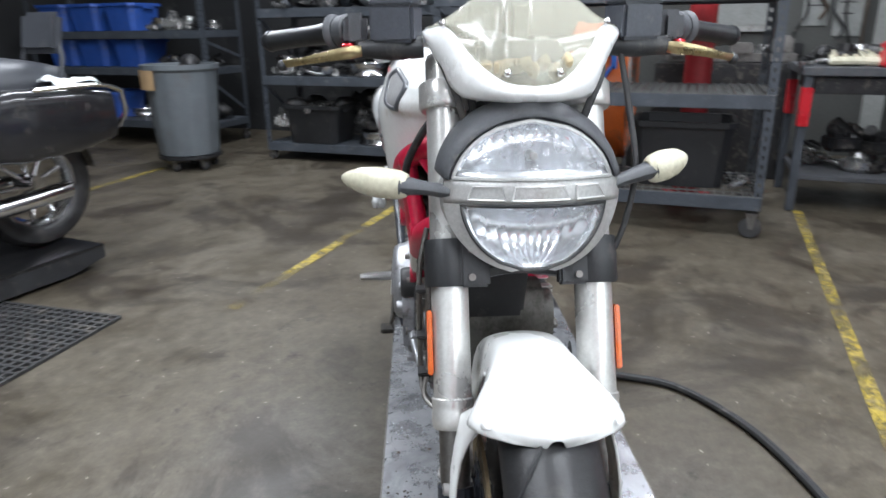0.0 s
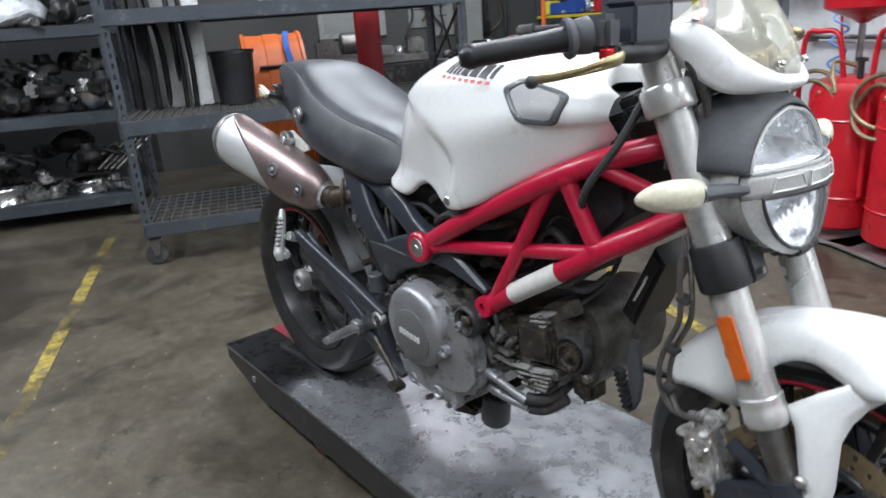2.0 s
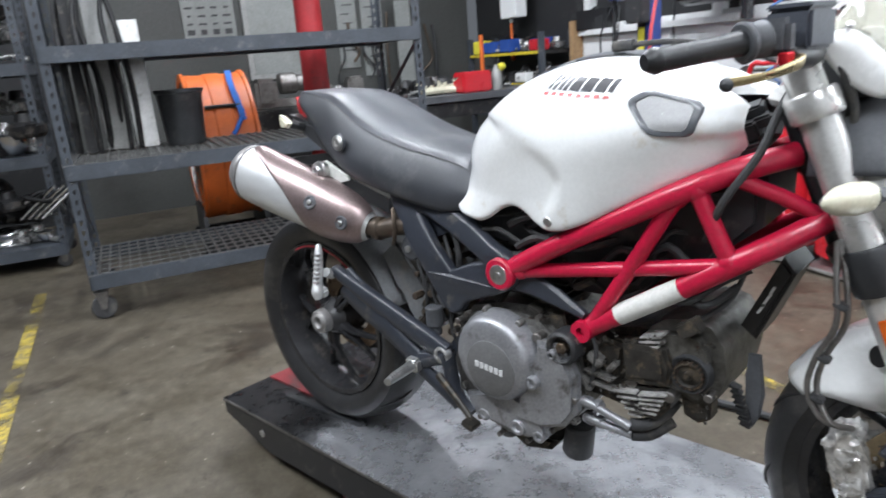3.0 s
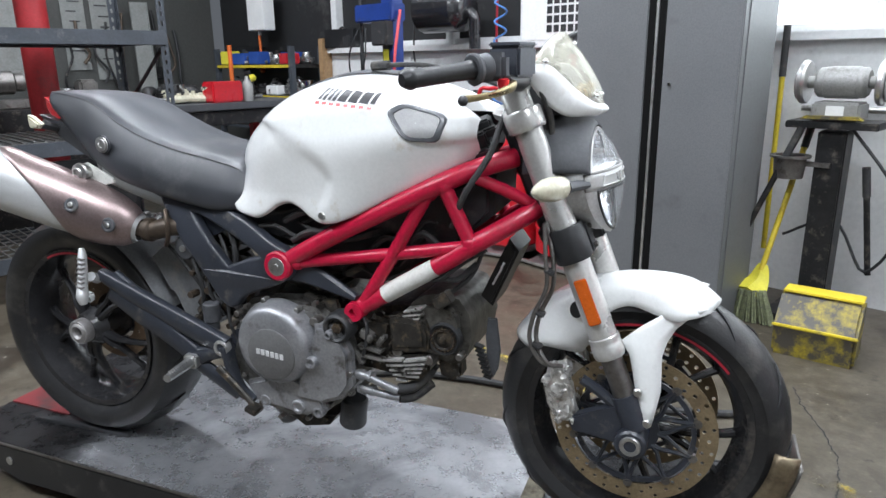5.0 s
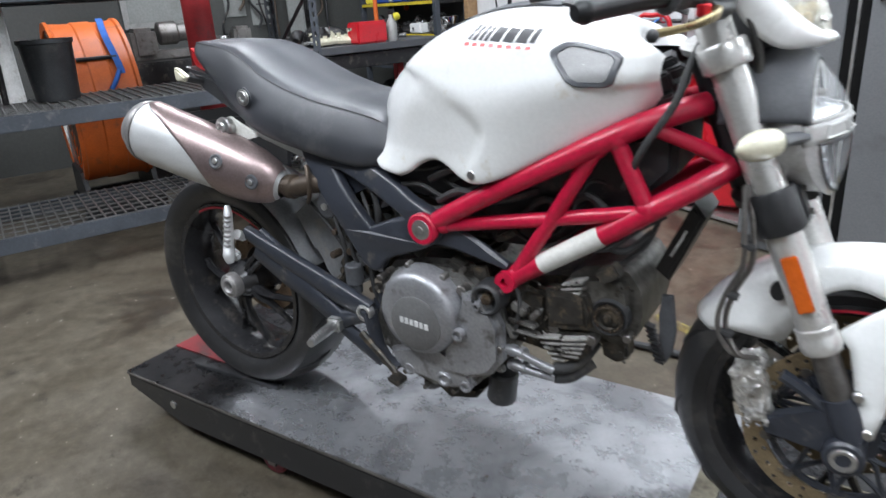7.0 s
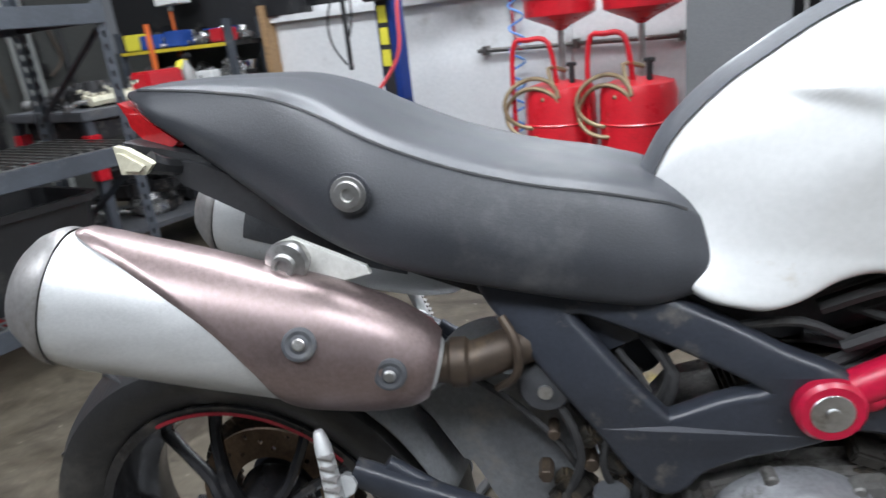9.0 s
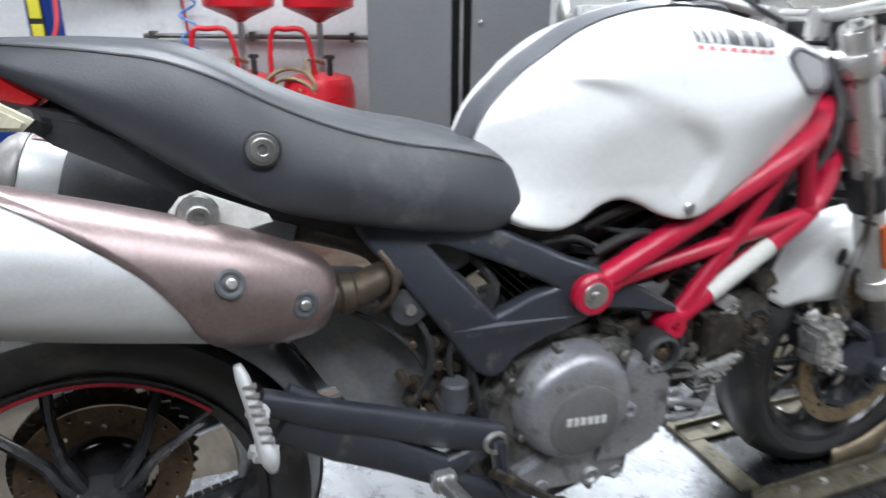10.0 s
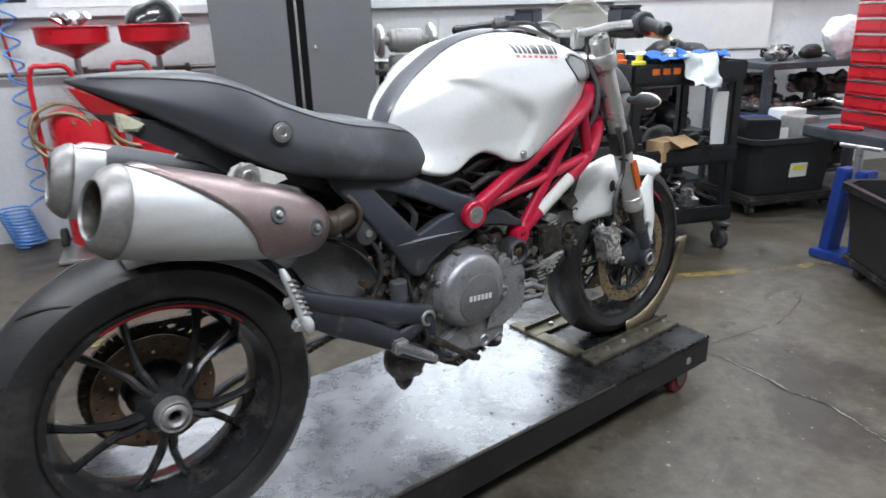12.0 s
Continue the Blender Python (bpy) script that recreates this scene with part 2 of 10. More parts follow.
M["tote_black"] = surf("tote_black", (0.012, 0.0125, 0.014), 0.42, 0, 0.25, 6, 120, 0.06, (0.06, 0.058, 0.054), 0.14, 9)
M["bin_grey"] = surf("bin_grey", (0.115, 0.13, 0.142), 0.52, 0, 0.12, 6, 120, 0.06, (0.10, 0.10, 0.10), 0.2, 8)
M["bin_dark"] = surf("bin_dark", (0.055, 0.058, 0.062), 0.34, 0.6, 0.2, 8, 120, 0.08, (0.12, 0.12, 0.11), 0.2, 10)
M["card"] = surf("card", (0.42, 0.28, 0.15), 0.8, 0, 0.12, 8, 90, 0.08)
M["paper"] = surf("paper", (0.74, 0.75, 0.74), 0.7, 0, 0.04, 10, 90, 0.03)
M["label_yellow"] = surf("label_yellow", (0.66, 0.60, 0.05), 0.6, 0, 0.1)
M["plastic_film"] = surf("plastic_film", (0.62, 0.64, 0.66), 0.22, 0.0, 0.25, 18, 40, 0.9)
M["part_alu"] = surf("part_alu", (0.40, 0.40, 0.395), 0.28, 0.85, 0.3, 14, 80, 0.3, GRIME, 0.30, 16, spread=0.35)
M["part_dark"] = surf("part_dark", (0.017, 0.017, 0.018), 0.5, 0.35, 0.4, 14, 80, 0.3, (0.16, 0.14, 0.12), 0.25, 16, spread=0.4)
M["bike_black"] = surf("bike_black", (0.018, 0.018, 0.020), 0.2, 0, 0.15, 8, 120, 0.03, (0.10, 0.09, 0.08), 0.12, 12, coat=0.5)
M["wood"] = surf("wood", (0.32, 0.20, 0.10), 0.6, 0, 0.2, 5, 60, 0.2, stretch=(1, 9, 9))
M["wall_white"] = surf("wall_white", (0.66, 0.67, 0.67), 0.6, 0, 0.06, 1.6, 40, 0.15, (0.36, 0.35, 0.33), 0.12, 2.2)
# near-black: the dimness of the rack corner is put into the wall colour
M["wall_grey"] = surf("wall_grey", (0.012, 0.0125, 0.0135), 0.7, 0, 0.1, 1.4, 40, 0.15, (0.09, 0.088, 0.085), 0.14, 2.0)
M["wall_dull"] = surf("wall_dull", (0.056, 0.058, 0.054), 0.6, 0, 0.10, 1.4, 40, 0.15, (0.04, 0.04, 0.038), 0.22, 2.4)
M["dust_pale"] = surf("dust_pale", (0.36, 0.345, 0.31), 0.9, 0, 0.25, 30, 160, 0.3, (0.12, 0.105, 0.08), 0.45, 30)
M["poster"] = surf("poster", (0.23, 0.24, 0.23), 0.5, 0, 0.08, 6, 60, 0.05, (0.18, 0.18, 0.17), 0.2, 5)
M["ceiling_white"] = surf("ceiling_white", (0.62, 0.62, 0.60), 0.8, 0, 0.05, 1.0, 30, 0.1)
M["stone_grey"] = surf("stone_grey", (0.30, 0.30, 0.29), 0.5, 0.3, 0.2, 14, 120, 0.15, (0.12, 0.11, 0.10), 0.2, 14)


def floor_material():
    """Old power-floated concrete: clouded brown, oil-stained, with polished and dull patches."""
    m, nt, b = nodes_of("concrete")
    big, mid = noise_tex(nt, 0.8, 7, 0.62, distort=0.5), noise_tex(nt, 3.4, 9, 0.70)
    fine = noise_tex(nt, 60, 4, 0.6)
    col = ramp(nt, big, [(0.30, (0.0445, 0.0359, 0.0239)), (0.50, (0.0790, 0.0669, 0.0469)), (0.72, (0.1155, 0.0998, 0.0738))])
    col = mix(nt, 0.55, col, ramp(nt, mid, [(0.30, (0.0274, 0.0210, 0.0130)), (0.48, (0.0750, 0.0629, 0.0448)), (0.68, (0.1327, 0.1157, 0.0867))]))
    col = mix(nt, 0.5, col, ramp(nt, noise_tex(nt, 17, 8, 0.75), [(0.32, (0.0263, 0.0200, 0.0130)), (0.52, (0.0810, 0.0689, 0.0499)), (0.70, (0.1458, 0.1258, 0.0966))]), "MIX")
    col = mix(nt, ramp(nt, noise_tex(nt, 1.3, 10, 0.72, distort=0.8), [(0.50, 0.0), (0.60, 0.85)]), col, (0.0263, 0.0200, 0.0140))
    col = mix(nt, ramp(nt, noise_tex(nt, 6.5, 10, 0.78), [(0.575, 0.0), (0.66, 0.85)]), col, (0.0172, 0.0139, 0.0099))
    col = mix(nt, ramp(nt, noise_tex(nt, 26, 6, 0.8), [(0.64, 0.0), (0.71, 0.8)]), col, (0.0203, 0.0170, 0.0109))
    col = mix(nt, ramp(nt, noise_tex(nt, 34, 2, 0.5), [(0.725, 0.0), (0.745, 0.85)]), col, (0.2916, 0.2694, 0.2302))
    nt.links.new(col, b.inputs["Base Color"])
    nt.links.new(ramp(nt, mid, [(0.3, 0.28), (0.7, 0.60)]), b.inputs["Roughness"])
    bp = nt.nodes.new("ShaderNodeBump")
    bp.inputs["Strength"].default_value, bp.inputs["Distance"].default_value = 0.25, 0.002
    nt.links.new(fine, bp.inputs["Height"])
    nt.links.new(bp.outputs[0], b.inputs["Normal"])
    return m


def deck_material():
    """Scuffed sheet steel of the lift: bare in the middle and paled there for reflected light, dark worn paint and oil
    at the ends.
    """
    m, nt, b = nodes_of("deck_steel")
    mid = noise_tex(nt, 5.0, 10, 0.72)
    blot = noise_tex(nt, 14, 9, 0.75)
    fine = noise_tex(nt, 70, 4, 0.7)
    tc = nt.nodes.new("ShaderNodeTexCoord")
    sep = nt.nodes.new("ShaderNodeSeparateXYZ")
    nt.links.new(tc.outputs["Object"], sep.inputs[0])
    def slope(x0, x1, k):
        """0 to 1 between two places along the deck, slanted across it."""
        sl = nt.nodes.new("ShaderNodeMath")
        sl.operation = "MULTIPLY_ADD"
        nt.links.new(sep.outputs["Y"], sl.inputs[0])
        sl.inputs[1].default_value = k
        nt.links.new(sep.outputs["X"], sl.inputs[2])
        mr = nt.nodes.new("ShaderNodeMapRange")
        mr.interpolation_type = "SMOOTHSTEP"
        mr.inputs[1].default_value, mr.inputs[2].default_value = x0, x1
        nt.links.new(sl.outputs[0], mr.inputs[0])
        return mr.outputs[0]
    # bare middle of the deck; the glare it reflects is put into its colour
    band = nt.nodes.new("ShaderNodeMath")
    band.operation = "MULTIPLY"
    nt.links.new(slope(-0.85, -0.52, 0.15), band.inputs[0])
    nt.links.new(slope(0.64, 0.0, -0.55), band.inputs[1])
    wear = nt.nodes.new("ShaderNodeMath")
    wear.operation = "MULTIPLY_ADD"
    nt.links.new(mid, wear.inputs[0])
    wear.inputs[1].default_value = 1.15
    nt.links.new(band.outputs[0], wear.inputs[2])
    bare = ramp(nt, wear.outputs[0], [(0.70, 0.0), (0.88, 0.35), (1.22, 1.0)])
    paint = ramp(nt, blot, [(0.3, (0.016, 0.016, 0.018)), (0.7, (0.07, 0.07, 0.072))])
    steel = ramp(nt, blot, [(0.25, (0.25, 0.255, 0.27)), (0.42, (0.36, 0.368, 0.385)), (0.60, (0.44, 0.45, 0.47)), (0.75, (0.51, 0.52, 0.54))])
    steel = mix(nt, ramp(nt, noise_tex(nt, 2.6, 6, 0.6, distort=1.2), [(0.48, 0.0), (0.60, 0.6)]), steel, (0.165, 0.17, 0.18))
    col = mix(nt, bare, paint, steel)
    col = mix(nt, ramp(nt, noise_tex(nt, 9, 10, 0.8), [(0.64, 0.0), (0.76, 0.6)]), col, (0.09, 0.085, 0.08))
    col = mix(nt, ramp(nt, noise_tex(nt, 48, 3, 0.6), [(0.70, 0.0), (0.75, 0.8)]), col, (0.03, 0.028, 0.025))
    nt.links.new(col, b.inputs["Base Color"])
    b.inputs["Metallic"].default_value = 0.72
    nt.links.new(ramp(nt, blot, [(0.3, 0.20), (0.7, 0.38)]), b.inputs["Roughness"])
    bp = nt.nodes.new("ShaderNodeBump")
    bp.inputs["Strength"].default_value, bp.inputs["Distance"].default_value = 0.2, 0.002
    nt.links.new(fine, bp.inputs["Height"])
    nt.links.new(bp.outputs[0], b.inputs["Normal"])
    return m


def line_material(name, lo, hi):
    """Yellow road paint on concrete, rubbed away in large patches and small chips."""
    m, nt, b = nodes_of(name)
    wear = ramp(nt, noise_tex(nt, 16, 9, 0.75), [(0.44, 0.0), (0.56, 1.0)])
    col = mix(nt, wear, (0.40, 0.30, 0.045), (0.17, 0.135, 0.06))
    nt.links.new(col, b.inputs["Base Color"])
    b.inputs["Roughness"].default_value = 0.55
    fade = mix(nt, 0.5, noise_tex(nt, 11, 9, 0.8), noise_tex(nt, 2.6, 4, 0.6))
    nt.links.new(ramp(nt, fade, [(lo, 1.0), (hi, 0.0)]), b.inputs["Alpha"])
    return m


M["concrete"], M["deck_steel"], M["floor_paint"] = floor_material(), deck_material(), line_material("floor_paint", 0.44, 0.56)
M["floor_paint_faint"] = line_material("floor_paint_faint", 0.38, 0.50)


# ---- mesh helpers ----
def spl(table):
    """A smooth function through (x, value) pairs."""
    xs, ys = np.array([p[0] for p in table], float), np.array([p[1] for p in table], float)
    d = np.gradient(ys, xs)

    def f(x):
        x = min(max(x, xs[0]), xs[-1])
        i = min(max(int(np.searchsorted(xs, x)) - 1, 0), len(xs) - 2)
        h = xs[i + 1] - xs[i]
        t = (x - xs[i]) / h
        return float((2 * t**3 - 3 * t**2 + 1) * ys[i] + (t**3 - 2 * t**2 + t) * h * d[i] + (3 * t**2 - 2 * t**3) * ys[i + 1] + (t**3 - t**2) * h * d[i + 1])
    return f


def smooth_path(pts, n):
    pts = [Vector(p) for p in pts]
    if n <= 1 or len(pts) < 3:
        return pts
    out = []
    for i in range(len(pts) - 1):
        a, b, c, d = pts[max(i - 1, 0)], pts[i], pts[i + 1], pts[min(i + 2, len(pts) - 1)]
        for k in range(n):
            t = k / n
            out.append(0.5 * (2 * b + (c - a) * t + (2 * a - 5 * b + 4 * c - d) * t * t + (3 * b - a - 3 * c + d) * t**3))
    return out + [pts[-1]]


def add_grid(bm, rows, closed=False):
    vs = [[bm.verts.new(p) for p in row] for row in rows]
    n = len(vs[0])
    for a, b in zip(vs, vs[1:]):
        for i in range(n if closed else n - 1):
            j = (i + 1) % n
            quad = []
            for v in (a[i], a[j], b[j], b[i]):
                if v not in quad:
                    quad.append(v)
            bm.faces.new(quad)
    return vs


def add_tube(bm, pts, r, seg=10, n=6, flat=1.0, up=(0, 0, 1), caps=True):
    """A round or flattened bar swept along a smooth path. r: one radius or one per given point. flat: width over height."""
    rs = [r] * len(pts) if isinstance(r, (int, float)) else list(r)
    path = smooth_path(pts, n)
    m = len(path)
    rows = []
    axis = None
    for i, p in enumerate(path):
        t = (path[min(i + 1, m - 1)] - path[max(i - 1, 0)]).normalized()
        if axis is None:
            axis = Vector(up)
            if abs(axis.dot(t)) > 0.95:
                axis = Vector((0, 1, 0))
        axis = (axis - t * axis.dot(t)).normalized()
        side = t.cross(axis)
        s = i / max(m - 1, 1) * (len(rs) - 1)
        k = min(int(s), len(rs) - 2) if len(rs) > 1 else 0
        rad = rs[k] + (rs[min(k + 1, len(rs) - 1)] - rs[k]) * (s - k)
        rows.append([p + side * (math.cos(a) * rad * flat) + axis * (math.sin(a) * rad) for a in (2 * math.pi * j / seg for j in range(seg))])
    vs = add_grid(bm, rows, True)
    if caps:
        bm.faces.new(vs[0])
        bm.faces.new(vs[-1])


def add_bar(bm, pts, widths, thick, steps=5):
    """A flat cast bar with chamfered edges along a path in x and z: half widths in the plane, half thickness along y."""
    path = smooth_path(pts, steps)
    m = len(path)
    rows = []
    for i, p in enumerate(path):
        t = (path[min(i + 1, m - 1)] - path[max(i - 1, 0)]).normalized()
        n = t.cross(Vector((0, 1, 0))).normalized()
        s = i / (m - 1) * (len(widths) - 1)
        k = min(int(s), len(widths) - 2)
        w = widths[k] + (widths[k + 1] - widths[k]) * (s - k)
        c = min(0.006, w * 0.5)
        rows.append([p + n * a + Vector((0, b, 0)) for a, b in ((w, thick - c), (w - c * 0.3, thick - c * 0.3), (w - c, thick), (c - w, thick), (c * 0.3 - w, thick - c * 0.3), (-w, thick - c), (-w, c - thick), (c - w, -thick), (w - c, -thick), (w, c - thick))])
    vs = add_grid(bm, rows, True)
    bm.faces.new(vs[0])
    bm.faces.new(vs[-1])


def add_cyl(bm, p0, p1, r0, r1=None, seg=20, bev=0.0):
    p0, p1 = Vector(p0), Vector(p1)
    r1 = r0 if r1 is None else r1
    turn = (p1 - p0).to_track_quat("Z", "Y").to_matrix().to_4x4()
    prof = [(0, 0), (r0 - bev, 0)] + ([(r0, bev)] if bev else []) + ([(r1, (p1 - p0).length - bev)] if bev else []) + [(r1 - bev, (p1 - p0).length), (0, (p1 - p0).length)]
    add_lathe(bm, prof, Matrix.Translation(p0) @ turn, seg)


def add_lathe(bm, prof, m, seg=40, loop=False):
    """Turns a profile of (radius, height) about the z axis of m."""
    rings = []
    for r, h in prof:
        if r < 1e-6:
            rings.append([bm.verts.new(m @ Vector((0, 0, h)))])
        else:
            rings.append([bm.verts.new(m @ Vector((r * math.cos(2 * math.pi * i / seg), r * math.sin(2 * math.pi * i / seg), h))) for i in range(seg)])
    pairs = list(zip(rings, rings[1:])) + ([(rings[-1], rings[0])] if loop else [])
    for a, b in pairs:
        for i in range(seg):
            j = (i + 1) % seg
            if len(a) == 1 and len(b) == 1:
                continue
            if len(a) == 1:
                bm.faces.new((a[0], b[j], b[i]))
            elif len(b) == 1:
                bm.faces.new((a[i], a[j], b[0]))
            else:
                bm.faces.new((a[i], a[j], b[j], b[i]))


def add_box(bm, c, s, r=(0, 0, 0), bev=0.0, m=None):
    mm = (m or Matrix()) @ pose(*c, *r)
    made = bmesh.ops.create_cube(bm, size=1.0, matrix=mm @ Matrix.Diagonal((*s, 1)))
    if bev:
        edges = list({e for v in made["verts"] for e in v.link_edges})
        bmesh.ops.bevel(bm, geom=edges, offset=bev, segments=2, affect="EDGES", clamp_overlap=True)


def add_prism(bm, pts, y0, y1, bev=0.0, m=None):
    """A polygon in x and z, drawn out along y."""
    mm = m or Matrix()
    a = [bm.verts.new(mm @ Vector((x, y0, z))) for x, z in pts]
    b = [bm.verts.new(mm @ Vector((x, y1, z))) for x, z in pts]
    fs = [bm.faces.new(a), bm.faces.new(list(reversed(b)))]
    n = len(pts)
    for i in range(n):
        fs.append(bm.faces.new((a[i], b[i], b[(i + 1) % n], a[(i + 1) % n])))
    if bev:
        edges = list({e for f in fs[:2] for e in f.edges})
        bmesh.ops.bevel(bm, geom=edges, offset=bev, segments=2, affect="EDGES", clamp_overlap=True)


def add_ball(bm, c, r, seg=16, m=None):
    s = r if isinstance(r, (tuple, list)) else (r, r, r)
    bmesh.ops.create_uvsphere(bm, u_segments=seg, v_segments=max(6, seg // 2), radius=1.0, matrix=(m or Matrix()) @ pose(*c) @ Matrix.Diagonal((*s, 1)))


def rough_up(bm, amount, scale=20.0):
    for v in bm.verts:
        v.co += noise.noise_vector(v.co * scale) * amount


def mesh_from(bm, name, mats, angle=38):
    bmesh.ops.recalc_face_normals(bm, faces=bm.faces)
    me = bpy.data.meshes.new(name)
    bm.to_mesh(me)
    bm.free()
    for k in mats if isinstance(mats, (tuple, list)) else (mats,):
        me.materials.append(M[k])
    me.shade_smooth()
    me.set_sharp_from_angle(angle=radians(angle))
    return me


def part(name, bm, mats, parent, label="", angle=38):
    ob = new(name, mesh_from(bm, name, mats, angle))
    ob.parent = parent
    return tagged(ob, label)


def pieces(name, bm, mats, parent, label="", angle=38):
    """Links every separate island of a bmesh as a part of its own."""
    bm.verts.ensure_lookup_table()
    bm.verts.index_update()
    seen, out = set(), []
    for v in bm.verts:
        if v.index in seen:
            continue
        stack, island = [v], []
        seen.add(v.index)
        while stack:
            q = stack.pop()
            island.append(q)
            for e in q.link_edges:
                o = e.other_vert(q)
                if o.index not in seen:
                    seen.add(o.index)
                    stack.append(o)
        one = bmesh.new()
        twin = {q.index: one.verts.new(q.co) for q in island}
        for f in {f for q in island for f in q.link_faces}:
            one.faces.new([twin[q.index] for q in f.verts])
        out.append(part(name, one, mats, parent, label, angle))
    bm.free()
    return out


def thing(name, m, label, category, group="", kind=""):
    ob = new(name)
    ob.empty_display_size = 0.05
    ob.matrix_world = m
    return tagged(ob, label, category, group, kind)


def solid(name, bm, mats, m, label, category, group="", kind="", angle=38):
    ob = new(name, mesh_from(bm, name, mats, angle))
    ob.matrix_world = m
    return tagged(ob, label, category, group, kind)


def plate_with_holes(name, r_out, r_in, holes, thick, mats, parent, m, label=""):
    """A flat ring with round holes through it, lying in x and y of m."""
    cu = bpy.data.curves.new(name, "CURVE")
    cu.dimensions, cu.fill_mode, cu.extrude = "2D", "BOTH", thick / 2
    for cx, cy, r, k in [(0, 0, r_out, 64), (0, 0, r_in, 48)] + [(x, y, r, 8) for x, y, r in holes]:
        s = cu.splines.new("POLY")
        s.points.add(k - 1)
        s.use_cyclic_u = True
        for i in range(k):
            a = 2 * math.pi * i / k
            s.points[i].co = (cx + r * math.cos(a), cy + r * math.sin(a), 0, 1)
    tmp = bpy.data.objects.new(name, cu)
    me = bpy.data.meshes.new_from_object(tmp)
    bpy.data.objects.remove(tmp)
    bpy.data.curves.remove(cu)
    me.name = name
    me.materials.clear()
    me.materials.append(M[mats])
    me.transform(m)
    ob = new(name, me)
    ob.parent = parent
    return tagged(ob, label)

# ---- the hall ----
U0, U1, V0, V1, HIGH = -5.6, 4.6, -7.0, 2.75, 3.8


def slab(name, u0, u1, v0, v1, z0, z1, mats, label, category):
    bm = bmesh.new()
    add_box(bm, ((u0 + u1) / 2, (v0 + v1) / 2, (z0 + z1) / 2), (u1 - u0, v1 - v0, z1 - z0))
    return solid(name, bm, mats, HALL, label, category, kind="structure")


bm = bmesh.new()
bmesh.ops.create_grid(bm, x_segments=24, y_segments=20, size=1.0, matrix=pose((U0 + U1) / 2, (V0 + V1) / 2, 0) @ Matrix.Diagonal(((U1 - U0) / 2 + 0.2, (V1 - V0) / 2 + 0.2, 1, 1)))
solid("floor", bm, "concrete", HALL, "stained grey-brown concrete workshop floor", "floor", kind="structure")
# walls round the racks take a near-black colour in place of weak light
slab("wall_west", U0 - 0.2, U0, V0, -1.25, 0, HIGH, "wall_grey", "block wall behind the packed racks, coloured near-black for the dim light there", "wall")
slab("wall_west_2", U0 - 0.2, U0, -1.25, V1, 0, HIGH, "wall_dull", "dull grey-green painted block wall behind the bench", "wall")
slab("wall_east", U1, U1 + 0.2, V0, V1, 0, HIGH, "wall_white", "white painted block wall", "wall")
slab("wall_south", U0, U1, V0 - 0.2, V0, 0, HIGH, "wall_grey", "block wall coloured near-black for the dim light there", "wall")
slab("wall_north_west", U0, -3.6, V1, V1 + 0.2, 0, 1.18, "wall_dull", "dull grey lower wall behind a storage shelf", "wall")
slab("wall_north", -3.6, U1, V1, V1 + 0.2, 0, 1.26, "wall_white", "white painted panelled lower wall below a ledge", "wall")
slab("wall_north_upper", U0, U1, V1, V1 + 0.2, 2.3, HIGH, "wall_white", "white painted wall over the windows", "wall")
slab("ceiling", U0, U1, V0, V1, HIGH, HIGH + 0.15, "ceiling_white", "white painted workshop ceiling", "ceiling")
slab("window_ledge", -3.6, U1, V1 - 0.05, V1 + 0.2, 1.26, 1.30, "wall_white", "white wooden ledge along the wall", "ledge")

# window band over the ledge: mullions with dull panes
bm = bmesh.new()
for k in range(13):
    add_box(bm, (-3.58 + k * (U1 + 3.5) / 12, V1 + 0.1, 1.78), (0.07, 0.12, 1.04), bev=0.004)
for z in (1.32, 1.80, 2.28):
    add_box(bm, ((U1 - 3.6) / 2, V1 + 0.1, z), (U1 + 3.6, 0.08, 0.04), bev=0.004)
win = solid("window_1", bm, "wall_white", HALL, "long white window frame over a wall ledge", "window", kind="structure")
for u0, u1, mats, label in ((U0, -1.55, "wall_grey", "dull dark window panes"), (-1.55, U1, "daylight_pane", "frosted window panes bright with daylight")):
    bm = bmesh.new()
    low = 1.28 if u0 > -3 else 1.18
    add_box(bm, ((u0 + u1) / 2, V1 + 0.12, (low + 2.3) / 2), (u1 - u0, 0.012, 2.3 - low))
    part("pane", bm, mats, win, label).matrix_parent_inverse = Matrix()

# ceiling light fittings
bm = bmesh.new()
add_box(bm, (0, 0, 0.07), (2.5, 0.42, 0.06), bev=0.01)
add_box(bm, (0, 0, 0.125), (2.3, 0.12, 0.06))
fit0 = solid("ceiling_light", bm, "ceiling_white", at(*TUBES[0], 3.645), "long white fluorescent ceiling fitting", "ceiling light", "ceiling lights")
for u, v in TUBES[1:]:
    copy_thing(fit0, at(u, v, 3.645))


# yellow bay lines
def floor_line(u0, v0, u1, v1, w=0.062, mats="floor_paint"):
    bm = bmesh.new()
    d = Vector((u1 - u0, v1 - v0, 0))
    n = Vector((-d.y, d.x, 0)).normalized() * w / 2
    k = 14
    a = [Vector((u0, v0, 0.004)) + d * i / k for i in range(k + 1)]
    add_grid(bm, [[p - n, p + n] for p in a])
    solid("floor_line", bm, mats, HALL, "worn yellow bay line painted on the concrete", "floor line", kind="structure")


floor_line(-3.35, -1.40, -1.35, -1.372)
floor_line(-1.35, -1.372, -0.80, -1.365, 0.062, "floor_paint_faint")
floor_line(-3.35, 1.17, 0.3, 1.08, 0.054)
floor_line(0.70, 1.085, 2.02, 0.925, 0.058, "floor_paint_faint")
floor_line(2.02, 0.925, 2.60, 0.872, 0.058)
floor_line(-1.9, -3.86, -3.3, -3.95)

# cracks in the slab
random.seed(4)


